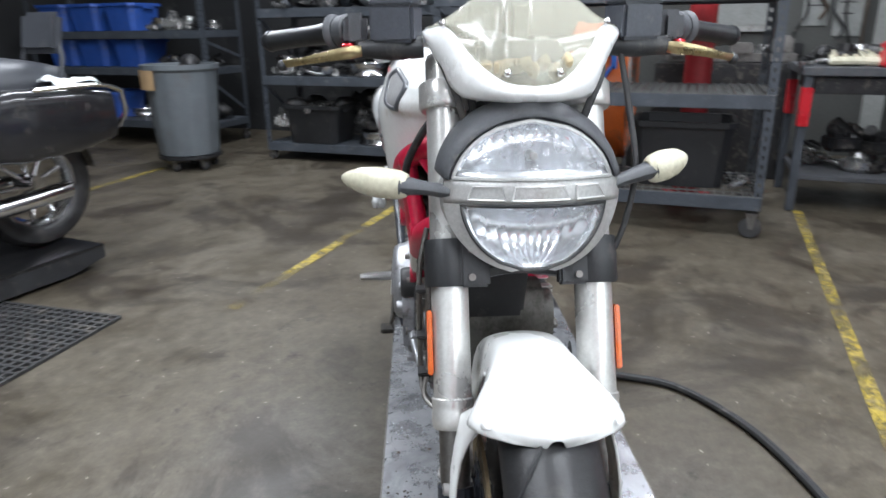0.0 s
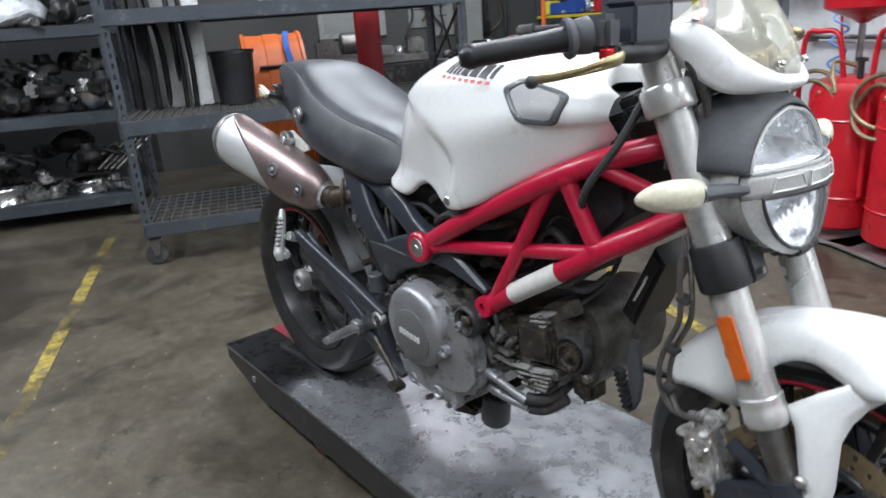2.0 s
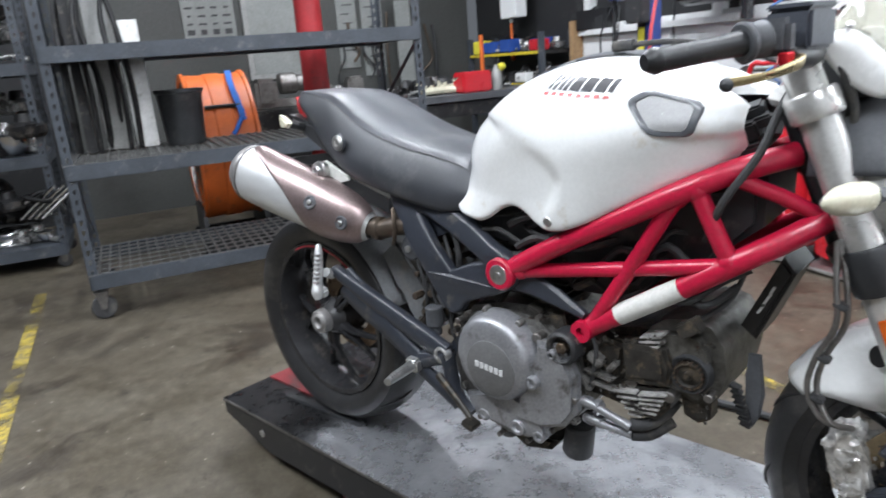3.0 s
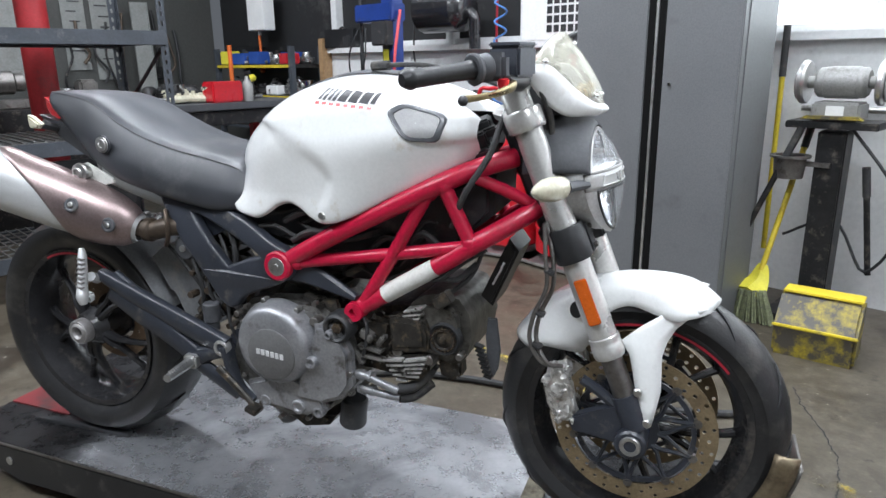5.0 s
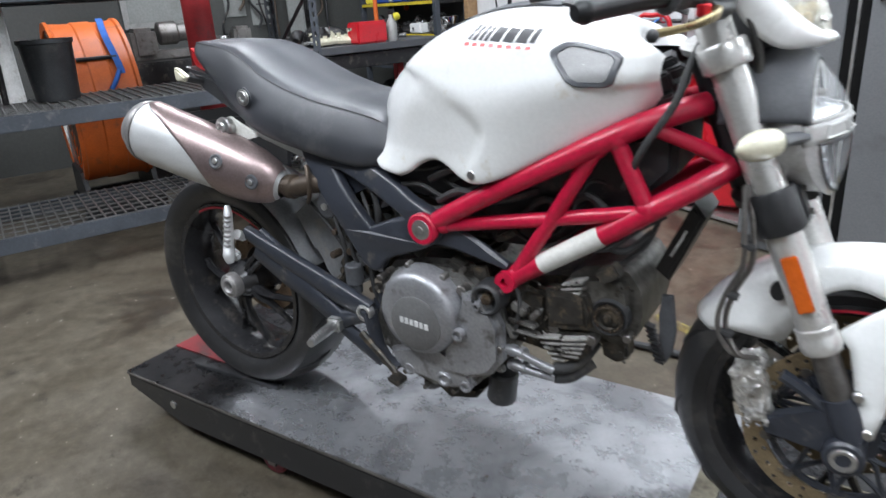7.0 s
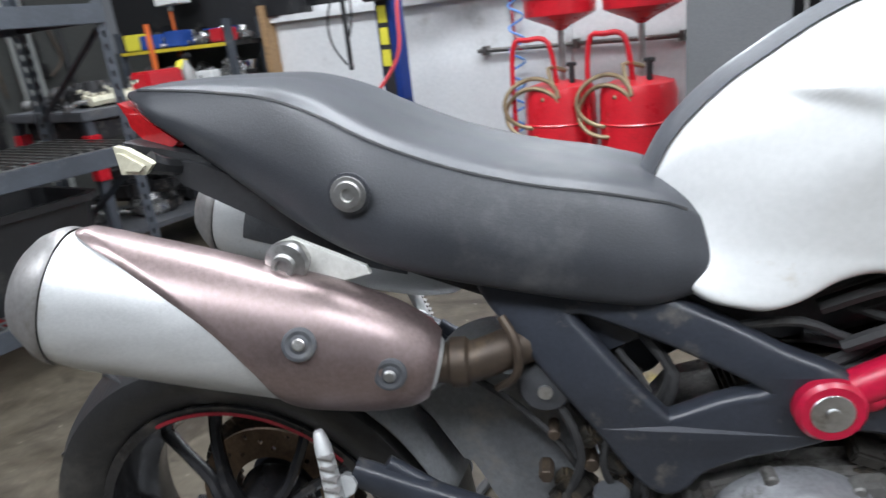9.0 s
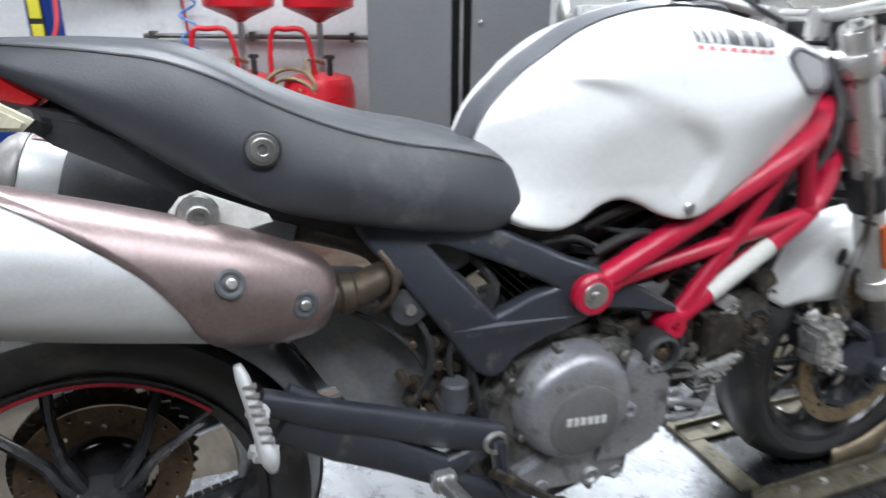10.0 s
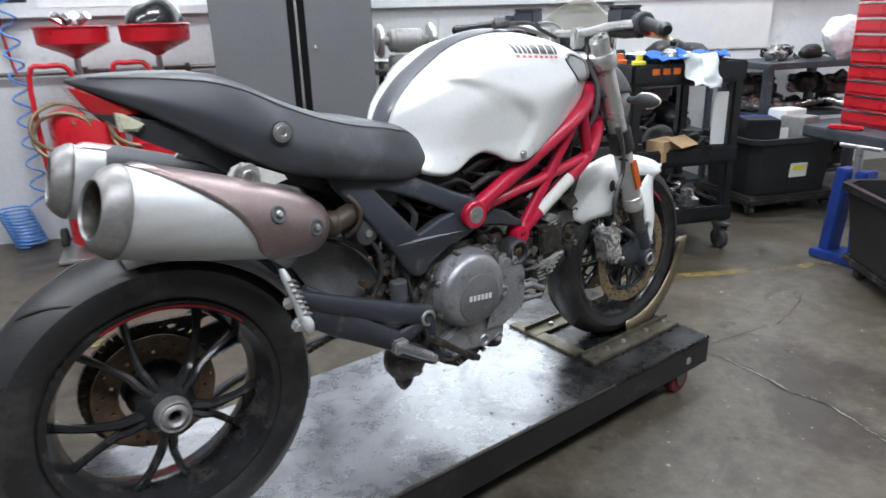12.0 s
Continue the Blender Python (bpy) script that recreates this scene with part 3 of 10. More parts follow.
def crack(pts, w, mats="rubber", label="jagged dark crack in the concrete floor", z=0.003, seed=0):
    """A ragged band that wanders, widens and pinches along a line."""
    bm = bmesh.new()
    path = smooth_path([(x, y, z) for x, y in pts], 26)
    rows = []
    for i, p in enumerate(path):
        d = (path[min(i + 1, len(path) - 1)] - path[max(i - 1, 0)]).normalized()
        n = Vector((-d.y, d.x, 0))
        q = p * 9 + Vector((seed, 0, 0))
        off = 0.012 * noise.noise(q) + 0.007 * noise.noise(q * 4.3) + 0.003 * random.uniform(-1, 1)
        ww = max(0.0003, w * (0.75 + 0.9 * noise.noise(p * 21 + Vector((0, seed, 5))) + 0.3 * random.uniform(-1, 1)))
        rows.append([p + n * (off - ww), p + n * (off + ww)])
    add_grid(bm, rows)
    solid("crack", bm, mats, HALL, label, "crack", kind="structure")


MAIN = [(1.03, 0.40), (1.088, 0.282), (1.144, 0.155), (1.161, 0.011), (1.209, -0.059), (1.221, -0.115), (1.229, -0.215), (1.233, -0.306), (1.27, -0.6), (1.38, -1.0)]
crack(MAIN, 0.0030)
crack(MAIN[4:], 0.0036, "dust_pale", "pale crumbled edge of a floor crack", 0.0024, 3)
crack(MAIN[1:5], 0.0024, "dust_pale", "pale crumbled edge of a floor crack", 0.0024, 3)
crack([(1.06, 0.34), (1.222, 0.381), (1.408, 0.423), (1.498, 0.437), (1.688, 0.56), (1.80, 0.66)], 0.0020, seed=8)
crack([(0.62, 1.62), (0.694, 1.484), (0.837, 1.283), (0.892, 1.133), (0.93, 0.95), (0.98, 0.70), (1.03, 0.40)], 0.0026, seed=14)

# black conduit along the white wall
bm = bmesh.new()
add_cyl(bm, (-1.95, V1 - 0.035, 0.965), (-0.62, V1 - 0.035, 0.965), 0.013, seg=10)
for u in (-1.9, -1.35, -0.8):
    add_box(bm, (u, V1 - 0.03, 0.965), (0.025, 0.06, 0.05))
solid("wall_conduit", bm, "steel_dark", HALL, "dark steel conduit clipped along the white wall", "conduit", kind="structure")
bm = bmesh.new()
add_cyl(bm, (0.2, V1 - 0.03, 0.945), (3.4, V1 - 0.03, 0.915), 0.016, seg=10)
solid("wall_conduit", bm, "steel", HALL, "bare steel conduit along the white wall", "conduit", kind="structure")
bm = bmesh.new()
for u in (-2.6, -1.4, 0.74, 1.95, 3.1):
    add_box(bm, (u, V1 - 0.006, 0.62), (0.03, 0.012, 1.2))
solid("trim", bm, "wall_white", HALL, "white battens on the panelled lower wall", "trim", kind="structure")


# ---- the motorcycle lift ----
X0, X1, Y0, Y1 = -1.15, 0.935, -0.225, 0.39
lift = thing("motorcycle_lift", pose(0, 0, 0, 0, 0, -0.9), "low black steel motorcycle lift with a scuffed bare deck", "motorcycle lift")
bm = bmesh.new()
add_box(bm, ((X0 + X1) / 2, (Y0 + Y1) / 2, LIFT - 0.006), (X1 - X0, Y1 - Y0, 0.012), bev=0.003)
part("deck", bm, "deck_steel", lift, "scuffed bare steel deck, its middle paled for reflected light")
bm = bmesh.new()
t = 0.006
for y in (Y0 + t, Y1 - t):
    add_prism(bm, [(X0 + 0.01, LIFT - 0.012), (X1 - 0.005, LIFT - 0.012), (X1 - 0.005, LIFT - 0.095), (X0 + 0.25, LIFT - 0.115), (X0 + 0.01, LIFT - 0.05)], y - t, y + t, 0.002)
for x in (X0 + 0.015, X1 - 0.012):
    add_box(bm, (x, (Y0 + Y1) / 2, LIFT - 0.045), (0.012, Y1 - Y0 - 0.03, 0.065))
part("side_skirt", bm, "lift_black", lift, "black painted side skirt with holes")
for y in (Y0, Y1):
    bm = bmesh.new()
    add_box(bm, ((X0 + 0.46) / 2, y, LIFT - 0.005), (0.45 - X0, 0.004, 0.008), bev=0.001)
    part("edge_trim", bm, "steel_dark", lift, "rubbed bare steel deck edge")
random.seed(61)
bm = bmesh.new()
for k in range(110):
    x, y = random.gauss(0.42, 0.13), Y0 + 0.012 + abs(random.gauss(0, 0.035))
    if k % 4 == 0:
        x, y = random.uniform(0.0, 0.90), random.uniform(Y0 + 0.02, Y1 - 0.02)
    w = random.uniform(0.0015, 0.0045) * (1.8 if k % 9 == 0 else 1)
    add_box(bm, (min(x, 0.91), y, LIFT + 0.0006), (w * random.uniform(0.8, 1.8), w, 0.0018), (0, 0, random.uniform(0, 180)))
tagged(part("rust_flakes", bm, "rust_pipe", lift, "rust flakes and dirt crumbs on the deck"), "rust flakes and dirt crumbs on the deck", kind="stuff")
bm = bmesh.new()
for x in (-0.93, 0.82):
    add_cyl(bm, (x, Y0 - 0.003, LIFT - 0.055), (x, Y0 + 0.02, LIFT - 0.055), 0.012, seg=14)
pieces("bolt_end", bm, "steel", lift, "bare steel bolt ends in the skirt")
bm = bmesh.new()
add_box(bm, (-0.1, (Y0 + Y1) / 2, 0.035), (1.5, 0.44, 0.05), bev=0.004)
add_box(bm, (-0.35, (Y0 + Y1) / 2, 0.09), (0.9, 0.30, 0.06), (0, 3, 0), 0.004)
part("base_frame", bm, "black_plastic", lift, "black scissor base under the deck")
for x, y in ((0.80, Y0 + 0.03), (0.80, Y1 - 0.04), (-0.55, Y0 + 0.04), (-0.55, Y1 - 0.04)):
    bm = bmesh.new()
    add_lathe(bm, [(0.006, -0.018), (0.041, -0.018), (0.046, -0.011), (0.046, 0.011), (0.041, 0.018), (0.006, 0.018)], pose(x, y, 0.047, 90, 0, 0), 20, True)
    wheel = part("caster", bm, "caster_red", lift, "dirty dark red caster wheel")
    bm = bmesh.new()
    add_prism(bm, [(x - 0.03, 0.075), (x + 0.03, 0.075), (x + 0.012, 0.03), (x - 0.012, 0.03)], y - 0.024, y - 0.019)
    add_prism(bm, [(x - 0.03, 0.075), (x + 0.03, 0.075), (x + 0.012, 0.03), (x - 0.012, 0.03)], y + 0.019, y + 0.024)
    pieces("fork_plate", bm, "steel_dark", wheel)
bm = bmesh.new()
add_prism(bm, [(-1.14, LIFT + 0.001), (-0.90, LIFT + 0.001), (-0.90, LIFT + 0.005), (-1.14, LIFT + 0.005)], -0.050, 0.10)
part("tail_plate", bm, "tail_red", lift, "dark red painted plate at the tail of the deck")
bm = bmesh.new()
add_box(bm, (-0.80, -0.085, LIFT + 0.006), (0.34, 0.02, 0.012), (0, 0, 4), 0.002)
part("tail_strip", bm, "black_plastic", lift, "thin black strip beside the rear tyre")

# wheel chock in which the front tyre stands
chock = thing("wheel_chock", pose(0, 0, LIFT), "bare steel wheel chock bolted to the lift deck", "wheel chock")
bm = bmesh.new()
for y in (-0.100, 0.150):
    add_box(bm, (0.70, y, 0.006), (0.44, 0.055, 0.012), bev=0.002)
    add_box(bm, (0.70, y + 0.025, 0.016), (0.44, 0.006, 0.020))
add_box(bm, (0.50, 0.10, 0.005), (0.05, 0.30, 0.010), bev=0.002)
pieces("base_rail", bm, "rail_olive", chock, "drilled tarnished steel rail")
bm = bmesh.new()
rows = []
for i in range(19):
    a = radians(-92 + i * 4.9)
    r0, r1 = 0.254, 0.300 + 0.048 * max(0.0, 1 - i / 11) ** 1.5
    rows.append([(0.733 + r * math.cos(a), -0.056 - 0.006 * math.sin(3.1 * q), max(0.004, 0.306 + r * math.sin(a))) for q, r in ((q, r0 + (r1 - r0) * q) for q in (0.0, 0.3, 0.7, 1.0))])
add_grid(bm, rows)
cr = part("cradle", bm, "cradle_brown", chock, "curved brass-brown steel cradle plate")
mod = cr.modifiers.new("thickness", "SOLIDIFY")
mod.thickness = 0.006
bm = bmesh.new()
rows = []
for i in range(11):
    a = radians(-60 + i * 5.2)
    rows.append([(0.733 + 0.309 * math.cos(a), y, 0.306 + 0.309 * math.sin(a)) for y in (-0.05, -0.01, 0.04, 0.085)])
add_grid(bm, rows)
st = part("wheel_stop", bm, "steel_dark", chock, "curved steel stop ahead of the tyre")
mod = st.modifiers.new("thickness", "SOLIDIFY")
mod.thickness = 0.006
bm = bmesh.new()
for x in (0.58, 0.66, 0.78, 0.88):
    for y in (-0.095, 0.150):
        add_cyl(bm, (x, y, 0.012), (x, y, 0.020), 0.008, seg=6)
pieces("bolt", bm, "steel", chock)

# ---- the motorcycle ----
FY = 0.015                       # middle of the front end
bike = thing("motorcycle", pose(0, 0, LIFT), "dusty white naked sport motorcycle with a red trellis frame", "motorcycle")
AXF, AXR = (0.728, 0.291), (-0.725, 0.317)
INTO_Y = Matrix.Rotation(radians(-90), 4, "X")        # turns z into y


def mirrored(pts):
    return [(x, -y, z) for x, y, z in pts]


# wheels
def tyre_profile(r, w, rim):
    h = w / 2
    return [(rim - 0.004, -h * 0.66), (rim + 0.012, -h * 0.80), (rim + 0.035, -h * 0.97), (r - 0.045, -h), (r - 0.028, -h * 0.93), (r - 0.012, -h * 0.62), (r - 0.003, -h * 0.28), (r, 0),
            (r - 0.003, h * 0.28), (r - 0.012, h * 0.62), (r - 0.028, h * 0.93), (r - 0.045, h), (rim + 0.035, h * 0.97), (rim + 0.012, h * 0.80), (rim - 0.004, h * 0.66), (rim - 0.012, h * 0.4), (rim - 0.012, -h * 0.4)]


def rim_profile(rim, w):
    h = w / 2
    return [(rim + 0.008, -h), (rim + 0.010, -h + 0.006), (rim - 0.004, -h + 0.012), (rim - 0.014, -h * 0.45), (rim - 0.020, 0), (rim - 0.014, h * 0.45), (rim - 0.004, h - 0.012), (rim + 0.010, h - 0.006), (rim + 0.008, h),
            (rim - 0.006, h - 0.002), (rim - 0.020, h * 0.5), (rim - 0.030, 0), (rim - 0.020, -h * 0.5), (rim - 0.006, -h + 0.002)]


def tread(bm, r, w, count, hand):
    """Raised-dark tread cuts as thin sunk bars are too small to cut: short curved ridges instead."""
    h = w / 2
    for i in range(count):
        a0 = 2 * math.pi * i / count
        for s in (-1, 1):
            pts = []
            for k in range(5):
                f = k / 4
                a = a0 + hand * f * 0.26 + (0.0 if s < 0 else math.pi / count)
                y = s * h * (0.16 + 0.70 * f)
                rr = r + 0.0004 - 0.0135 * (abs(y) / (h * 0.62)) ** 2.1 * 0.9
                pts.append((rr * math.cos(a), rr * math.sin(a), y))
            add_tube(bm, pts, [0.0010, 0.0032, 0.0034, 0.0028, 0.0010], 5, 3)


def wheel(name, ax, fy, r, w, rim, rw, hub_r, hub_w, arms, label, turn=0.30, out=0.0):
    """out: how far the arms come out from the rim's middle to the hub's face."""
    c = Matrix.Translation((ax[0], fy, ax[1])) @ INTO_Y
    bm = bmesh.new()
    add_lathe(bm, rim_profile(rim, rw), c, 64, True)
    add_lathe(bm, [(0.012, -hub_w / 2 - out * 0.55), (hub_r * 0.62, -hub_w / 2 - out * 0.55), (hub_r * 0.95, -hub_w * 0.3 - out * 0.3), (hub_r * 0.85, 0), (hub_r, hub_w * 0.3), (hub_r * 0.7, hub_w / 2), (0.012, hub_w / 2)], c, 28, True)
    wob = part(name, bm, "rim_black", bike, label)
    bm = bmesh.new()
    for k in range(arms):
        a = 2 * math.pi * k / arms + turn
        for s in (-1, 1):
            pts = [(rr * math.cos(a + s * da), rr * math.sin(a + s * da), hh - out * oo) for rr, da, hh, oo in
                   ((hub_r * 0.6, 0.16, -hub_w * 0.25, 0.45), (hub_r * 1.25, 0.13, -hub_w * 0.22, 0.55), (rim * 0.46, 0.12, -0.012, 0.60), (rim * 0.70, 0.20, -0.006, 0.45), (rim - 0.020, 0.265, 0.0, 0.2))]
            add_tube(bm, [c @ Vector(p) for p in pts], [0.0165, 0.0140, 0.0120, 0.0105, 0.0130], 8, 5, flat=0.72, up=(0, 1, 0))
    pieces("spoke", bm, "rim_black", wob)
    bm = bmesh.new()
    add_lathe(bm, tyre_profile(r, w, rim), c, 72, True)
    part("tyre", bm, "tyre", wob, "worn dusty road tyre")
    bm = bmesh.new()
    tread(bm, r, w, 11, 1)
    bm.transform(c)
    tagged(part("tread_cut", bm, "black_plastic", wob, "dark curved tread cuts"), "dark curved tread cuts", kind="stuff")
    return wob, c


rear, RC = wheel("rear_wheel", AXR, 0.0, 0.317, 0.178, 0.218, 0.150, 0.060, 0.10, 5, "black five-arm cast wheel with a red rim stripe", 0.454, 0.045)
front, FC = wheel("front_wheel", AXF, FY, 0.2930, 0.122, 0.218, 0.096, 0.045, 0.11, 5, "black five-arm cast wheel")


def rim_tape(c, rim, h, a0, a1, parent):
    bm = bmesh.new()
    rows = []
    for i in range(25):
        a = radians(a0 + (a1 - a0) * i / 24)
        rows.append([c @ Vector(((rim + q) * math.cos(a), (rim + q) * math.sin(a), h)) for q in (0.0010, 0.0060)])
    add_grid(bm, rows)
    part("rim_stripe", bm, "red_tape", parent, "thin red rim tape")


rim_tape(RC, 0.2135, -0.0768, -116, -42, rear)
rim_tape(FC, 0.2135, -0.0500, -118, -40, front)

# hub nut, rear disc, sprocket and chain
bm = bmesh.new()
add_lathe(bm, [(0.011, -0.070), (0.013, -0.098), (0.018, -0.103), (0.024, -0.101), (0.026, -0.098), (0.031, -0.100), (0.034, -0.096), (0.035, -0.070), (0.011, -0.066)], RC, 28, True)
part("axle_nut", bm, "cap_grey", rear, "large grey hub nut")
holes = [(q * math.cos(a), q * math.sin(a), 0.0042) for i, a in enumerate(2 * math.pi * i / 30 for i in range(30)) for q in ((0.112, 0.100, 0.088)[i % 3],)]
plate_with_holes("brake_disc", 0.1225, 0.072, holes, 0.005, "disc_brown", rear, RC @ Matrix.Translation((0, 0, 0.030)), "rusty drilled brake disc")
bm = bmesh.new()
teeth = 40
ring = []
for i in range(teeth * 2):
    a = math.pi * i / teeth
    ring.append((0.126 + (0.006 if i % 2 else -0.003)) * Vector((math.cos(a), math.sin(a), 0)))
lo, hi = [bm.verts.new(RC @ (p + Vector((0, 0, 0.066)))) for p in ring], [bm.verts.new(RC @ (p + Vector((0, 0, 0.072)))) for p in ring]
lo2, hi2 = [bm.verts.new(RC @ (p * 0.62 + Vector((0, 0, 0.066)))) for p in ring], [bm.verts.new(RC @ (p * 0.62 + Vector((0, 0, 0.072)))) for p in ring]
for i in range(len(ring)):
    j = (i + 1) % len(ring)
    for a, b in ((lo, hi), (hi, hi2), (hi2, lo2), (lo2, lo)):
        bm.faces.new((a[i], a[j], b[j], b[i]))
part("sprocket", bm, "engine_dirty", rear, "greasy toothed sprocket")
bm = bmesh.new()
loop = []
for i in range(30):
    a = radians(80 + 200 * i / 29)
    loop.append((AXR[0] + 0.132 * math.cos(a), AXR[1] + 0.132 * math.sin(a)))
for i in range(40):
    loop.append((AXR[0] + 0.02 + (0.60) * i / 39, AXR[1] - 0.130 + 0.144 * i / 39))
for i in range(40):
    loop.append((-0.11 - 0.60 * i / 39, 0.40 + 0.047 * i / 39))
for (xa, za), (xb, zb) in zip(loop, loop[1:]):
    a = math.degrees(math.atan2(zb - za, xb - xa))
    add_box(bm, ((xa + xb) / 2, 0.069, (za + zb) / 2), (0.0135, 0.013, 0.012), (0, -a, 0))
tagged(part("chain", bm, "engine_dirty", bike, "greasy rusty drive chain"), "greasy rusty drive chain", kind="stuff")

# front discs on their carriers
for s in (-1, 1):
    m = FC @ Matrix.Translation((0, 0, s * 0.068))
    holes = []
    for i in range(36):
        a = 2 * math.pi * i / 36
        holes += [(q * math.cos(a + e), q * math.sin(a + e), 0.0044) for q, e in ((((0.152, 0.0), (0.134, 0.03)) if i % 2 else ((0.143, 0.0),)))]
    plate_with_holes("brake_disc", 0.160, 0.126, holes, 0.005, "disc_rust", front, m, "dusty brown drilled brake disc")
    bm, bb = bmesh.new(), bmesh.new()
    for i in range(10):
        a = 2 * math.pi * i / 10
        for e in (-0.30, 0.30):
            pts = [m @ Vector((q * math.cos(a + 0.35 + e * f), q * math.sin(a + 0.35 + e * f), 0)) for q, f in ((0.046, 1.0), (0.064, 0.80), (0.084, 0.34), (0.102, 0.12), (0.120, 0.04))]
            add_tube(bm, pts, [0.0058, 0.0046, 0.0042, 0.0046, 0.0060], 6, 3)
        add_cyl(bb, m @ Vector((0.124 * math.cos(a + 0.35), 0.124 * math.sin(a + 0.35), -0.005)), m @ Vector((0.124 * math.cos(a + 0.35), 0.124 * math.sin(a + 0.35), 0.005)), 0.009, seg=10)
    pieces("carrier_arm", bm, "cast_grey", front)
    pieces("disc_button", bb, "steel_dark", front)
    bm = bmesh.new()
    add_lathe(bm, [(0.030, -0.004), (0.050, -0.004), (0.050, 0.004), (0.030, 0.004)], m, 28, True)
    add_lathe(bm, [(0.110, -0.003), (0.120, -0.003), (0.120, 0.003), (0.110, 0.003)], m, 40, True)
    part("disc_carrier", bm, "cast_grey", front, "dark grey disc carrier with open arms")

# fork legs
RAKE = Vector((0.219, 0, -0.544)).normalized()


def on_fork(z, y=0.0):
    k = (z - 0.909) / RAKE.z
    return Vector((0.497 + RAKE.x * k, y, z))


for s in (-1, 1):
    y = FY + s * 0.105
    bm = bmesh.new()
    add_cyl(bm, on_fork(0.958, y), on_fork(0.470, y), 0.0265, 0.0275, 28, 0.002)
    leg = part("fork_leg", bm, "fork_white", bike, "pale grey upside-down fork tube with scuffs")
    bm = bmesh.new()
    top = on_fork(0.488, y)
    turn = (-RAKE).to_track_quat("Z", "Y").to_matrix().to_4x4()
    add_lathe(bm, [(0.022, -0.030), (0.029, -0.030), (0.031, -0.024), (0.031, -0.006), (0.0295, -0.003), (0.0305, 0.004), (0.0305, 0.012), (0.028, 0.014)], Matrix.Translation(top) @ turn, 28)
    part("seal_ring", bm, "fork_white", leg)
    bm = bmesh.new()
    add_cyl(bm, on_fork(0.475, y), on_fork(0.355, y), 0.0215, seg=24)
    part("stanchion", bm, "steel_dark", leg, "smoky steel slider tube")
    bm = bmesh.new()
    add_tube(bm, [on_fork(0.385, y), on_fork(0.345, y), on_fork(0.315, y + s * 0.004)], [0.026, 0.027, 0.024], 14, 3)
    add_cyl(bm, (AXF[0], y - 0.034, AXF[1]), (AXF[0], y + 0.034, AXF[1]), 0.031, seg=24, bev=0.004)
    add_prism(bm, [(0.735, 0.315), (0.715, 0.370), (0.66, 0.345), (0.60, 0.318), (0.612, 0.290), (0.70, 0.278)], y - 0.012, y + 0.012, 0.004)
    add_tube(bm, [(0.70, y, 0.352), (0.655, y, 0.385), (0.625, y, 0.402)], 0.011, 8, 3)
    part("axle_foot", bm, "cast_grey", leg, "dark grey cast fork foot with caliper lugs")
    bm = bmesh.new()
    add_lathe(bm, [(0.012, 0.000), (0.012, 0.036), (0.019, 0.038), (0.021, 0.034), (0.021, 0.0)], Matrix.Translation((AXF[0], y, AXF[1])) @ INTO_Y @ (Matrix.Rotation(math.pi, 4, "X") if s < 0 else Matrix()), 20, True)
    part("axle_end", bm, "steel", leg, "bright hollow axle end")
    bm = bmesh.new()
    a, b = on_fork(0.618, y), on_fork(0.530, y)
    mid = (a + b) / 2
    add_box(bm, (mid.x + 0.002, y + s * 0.031, mid.z), (0.024, 0.008, 0.092), (0, -21.9, 0), 0.002)
    part("reflector", bm, "amber", leg, "orange side reflector")
    # caliper: two-piece body with lugs, bolts and a banjo
    bm = bmesh.new()
    cm = Matrix.Translation((0.587, y - s * 0.020, 0.357)) @ Matrix.Rotation(radians(-14), 4, "Y") @ Matrix.Diagonal((0.90, 0.90, 0.95, 1))
    add_prism(bm, [(-0.022, -0.055), (0.018, -0.060), (0.030, -0.02), (0.030, 0.03), (0.016, 0.062), (-0.012, 0.060), (-0.030, 0.02)], -0.036, -0.010, 0.006, cm)
    add_prism(bm, [(-0.022, -0.055), (0.018, -0.060), (0.030, -0.02), (0.030, 0.03), (0.016, 0.062), (-0.012, 0.060), (-0.030, 0.02)], 0.010, 0.036, 0.006, cm)
    add_box(bm, (-0.024, 0, 0.0), (0.022, 0.06, 0.085), bev=0.005, m=cm)
    for zz in (-0.03, 0.022):
        for yy in (-0.040, 0.040):
            add_cyl(bm, cm @ Vector((0.0, yy * 0.8, zz)), cm @ Vector((0.0, yy, zz)), 0.017, seg=16, bev=0.003)
    for xx, zz in ((-0.02, 0.048), (0.012, -0.052), (-0.016, -0.046), (0.018, 0.05)):
        add_cyl(bm, cm @ Vector((xx, -0.044, zz)), cm @ Vector((xx, 0.044, zz)), 0.0065, seg=8)
    add_tube(bm, [cm @ Vector((0.0, s * 0.03, 0.06)), cm @ Vector((0.003, s * 0.036, 0.085))], 0.007, 8, 1)
    bmesh.ops.subdivide_edges(bm, edges=bm.edges, cuts=2, use_grid_fill=True)
    rough_up(bm, 0.008, 48)
    rough_up(bm, 0.003, 140)
    part("brake_caliper", bm, "caliper", bike, "silver brake caliper crusted with dried dirt")

# clamps
bm = bmesh.new()
for s in (-1, 1):
    y = FY + s * 0.105
    c = Matrix.Translation(on_fork(0.905, y)) @ (-RAKE).to_track_quat("Z", "Y").to_matrix().to_4x4()
    add_lathe(bm, [(0.0268, -0.020), (0.034, -0.020), (0.037, -0.016), (0.037, 0.016), (0.034, 0.020), (0.0268, 0.020)], c, 28, True)
    c2 = Matrix.Translation(on_fork(0.958, y)) @ (-RAKE).to_track_quat("Z", "Y").to_matrix().to_4x4()
    add_lathe(bm, [(0, 0.012), (0.012, 0.012), (0.013, 0.004), (0.024, 0.004), (0.026, -0.004), (0.026, -0.012)], c2, 24)
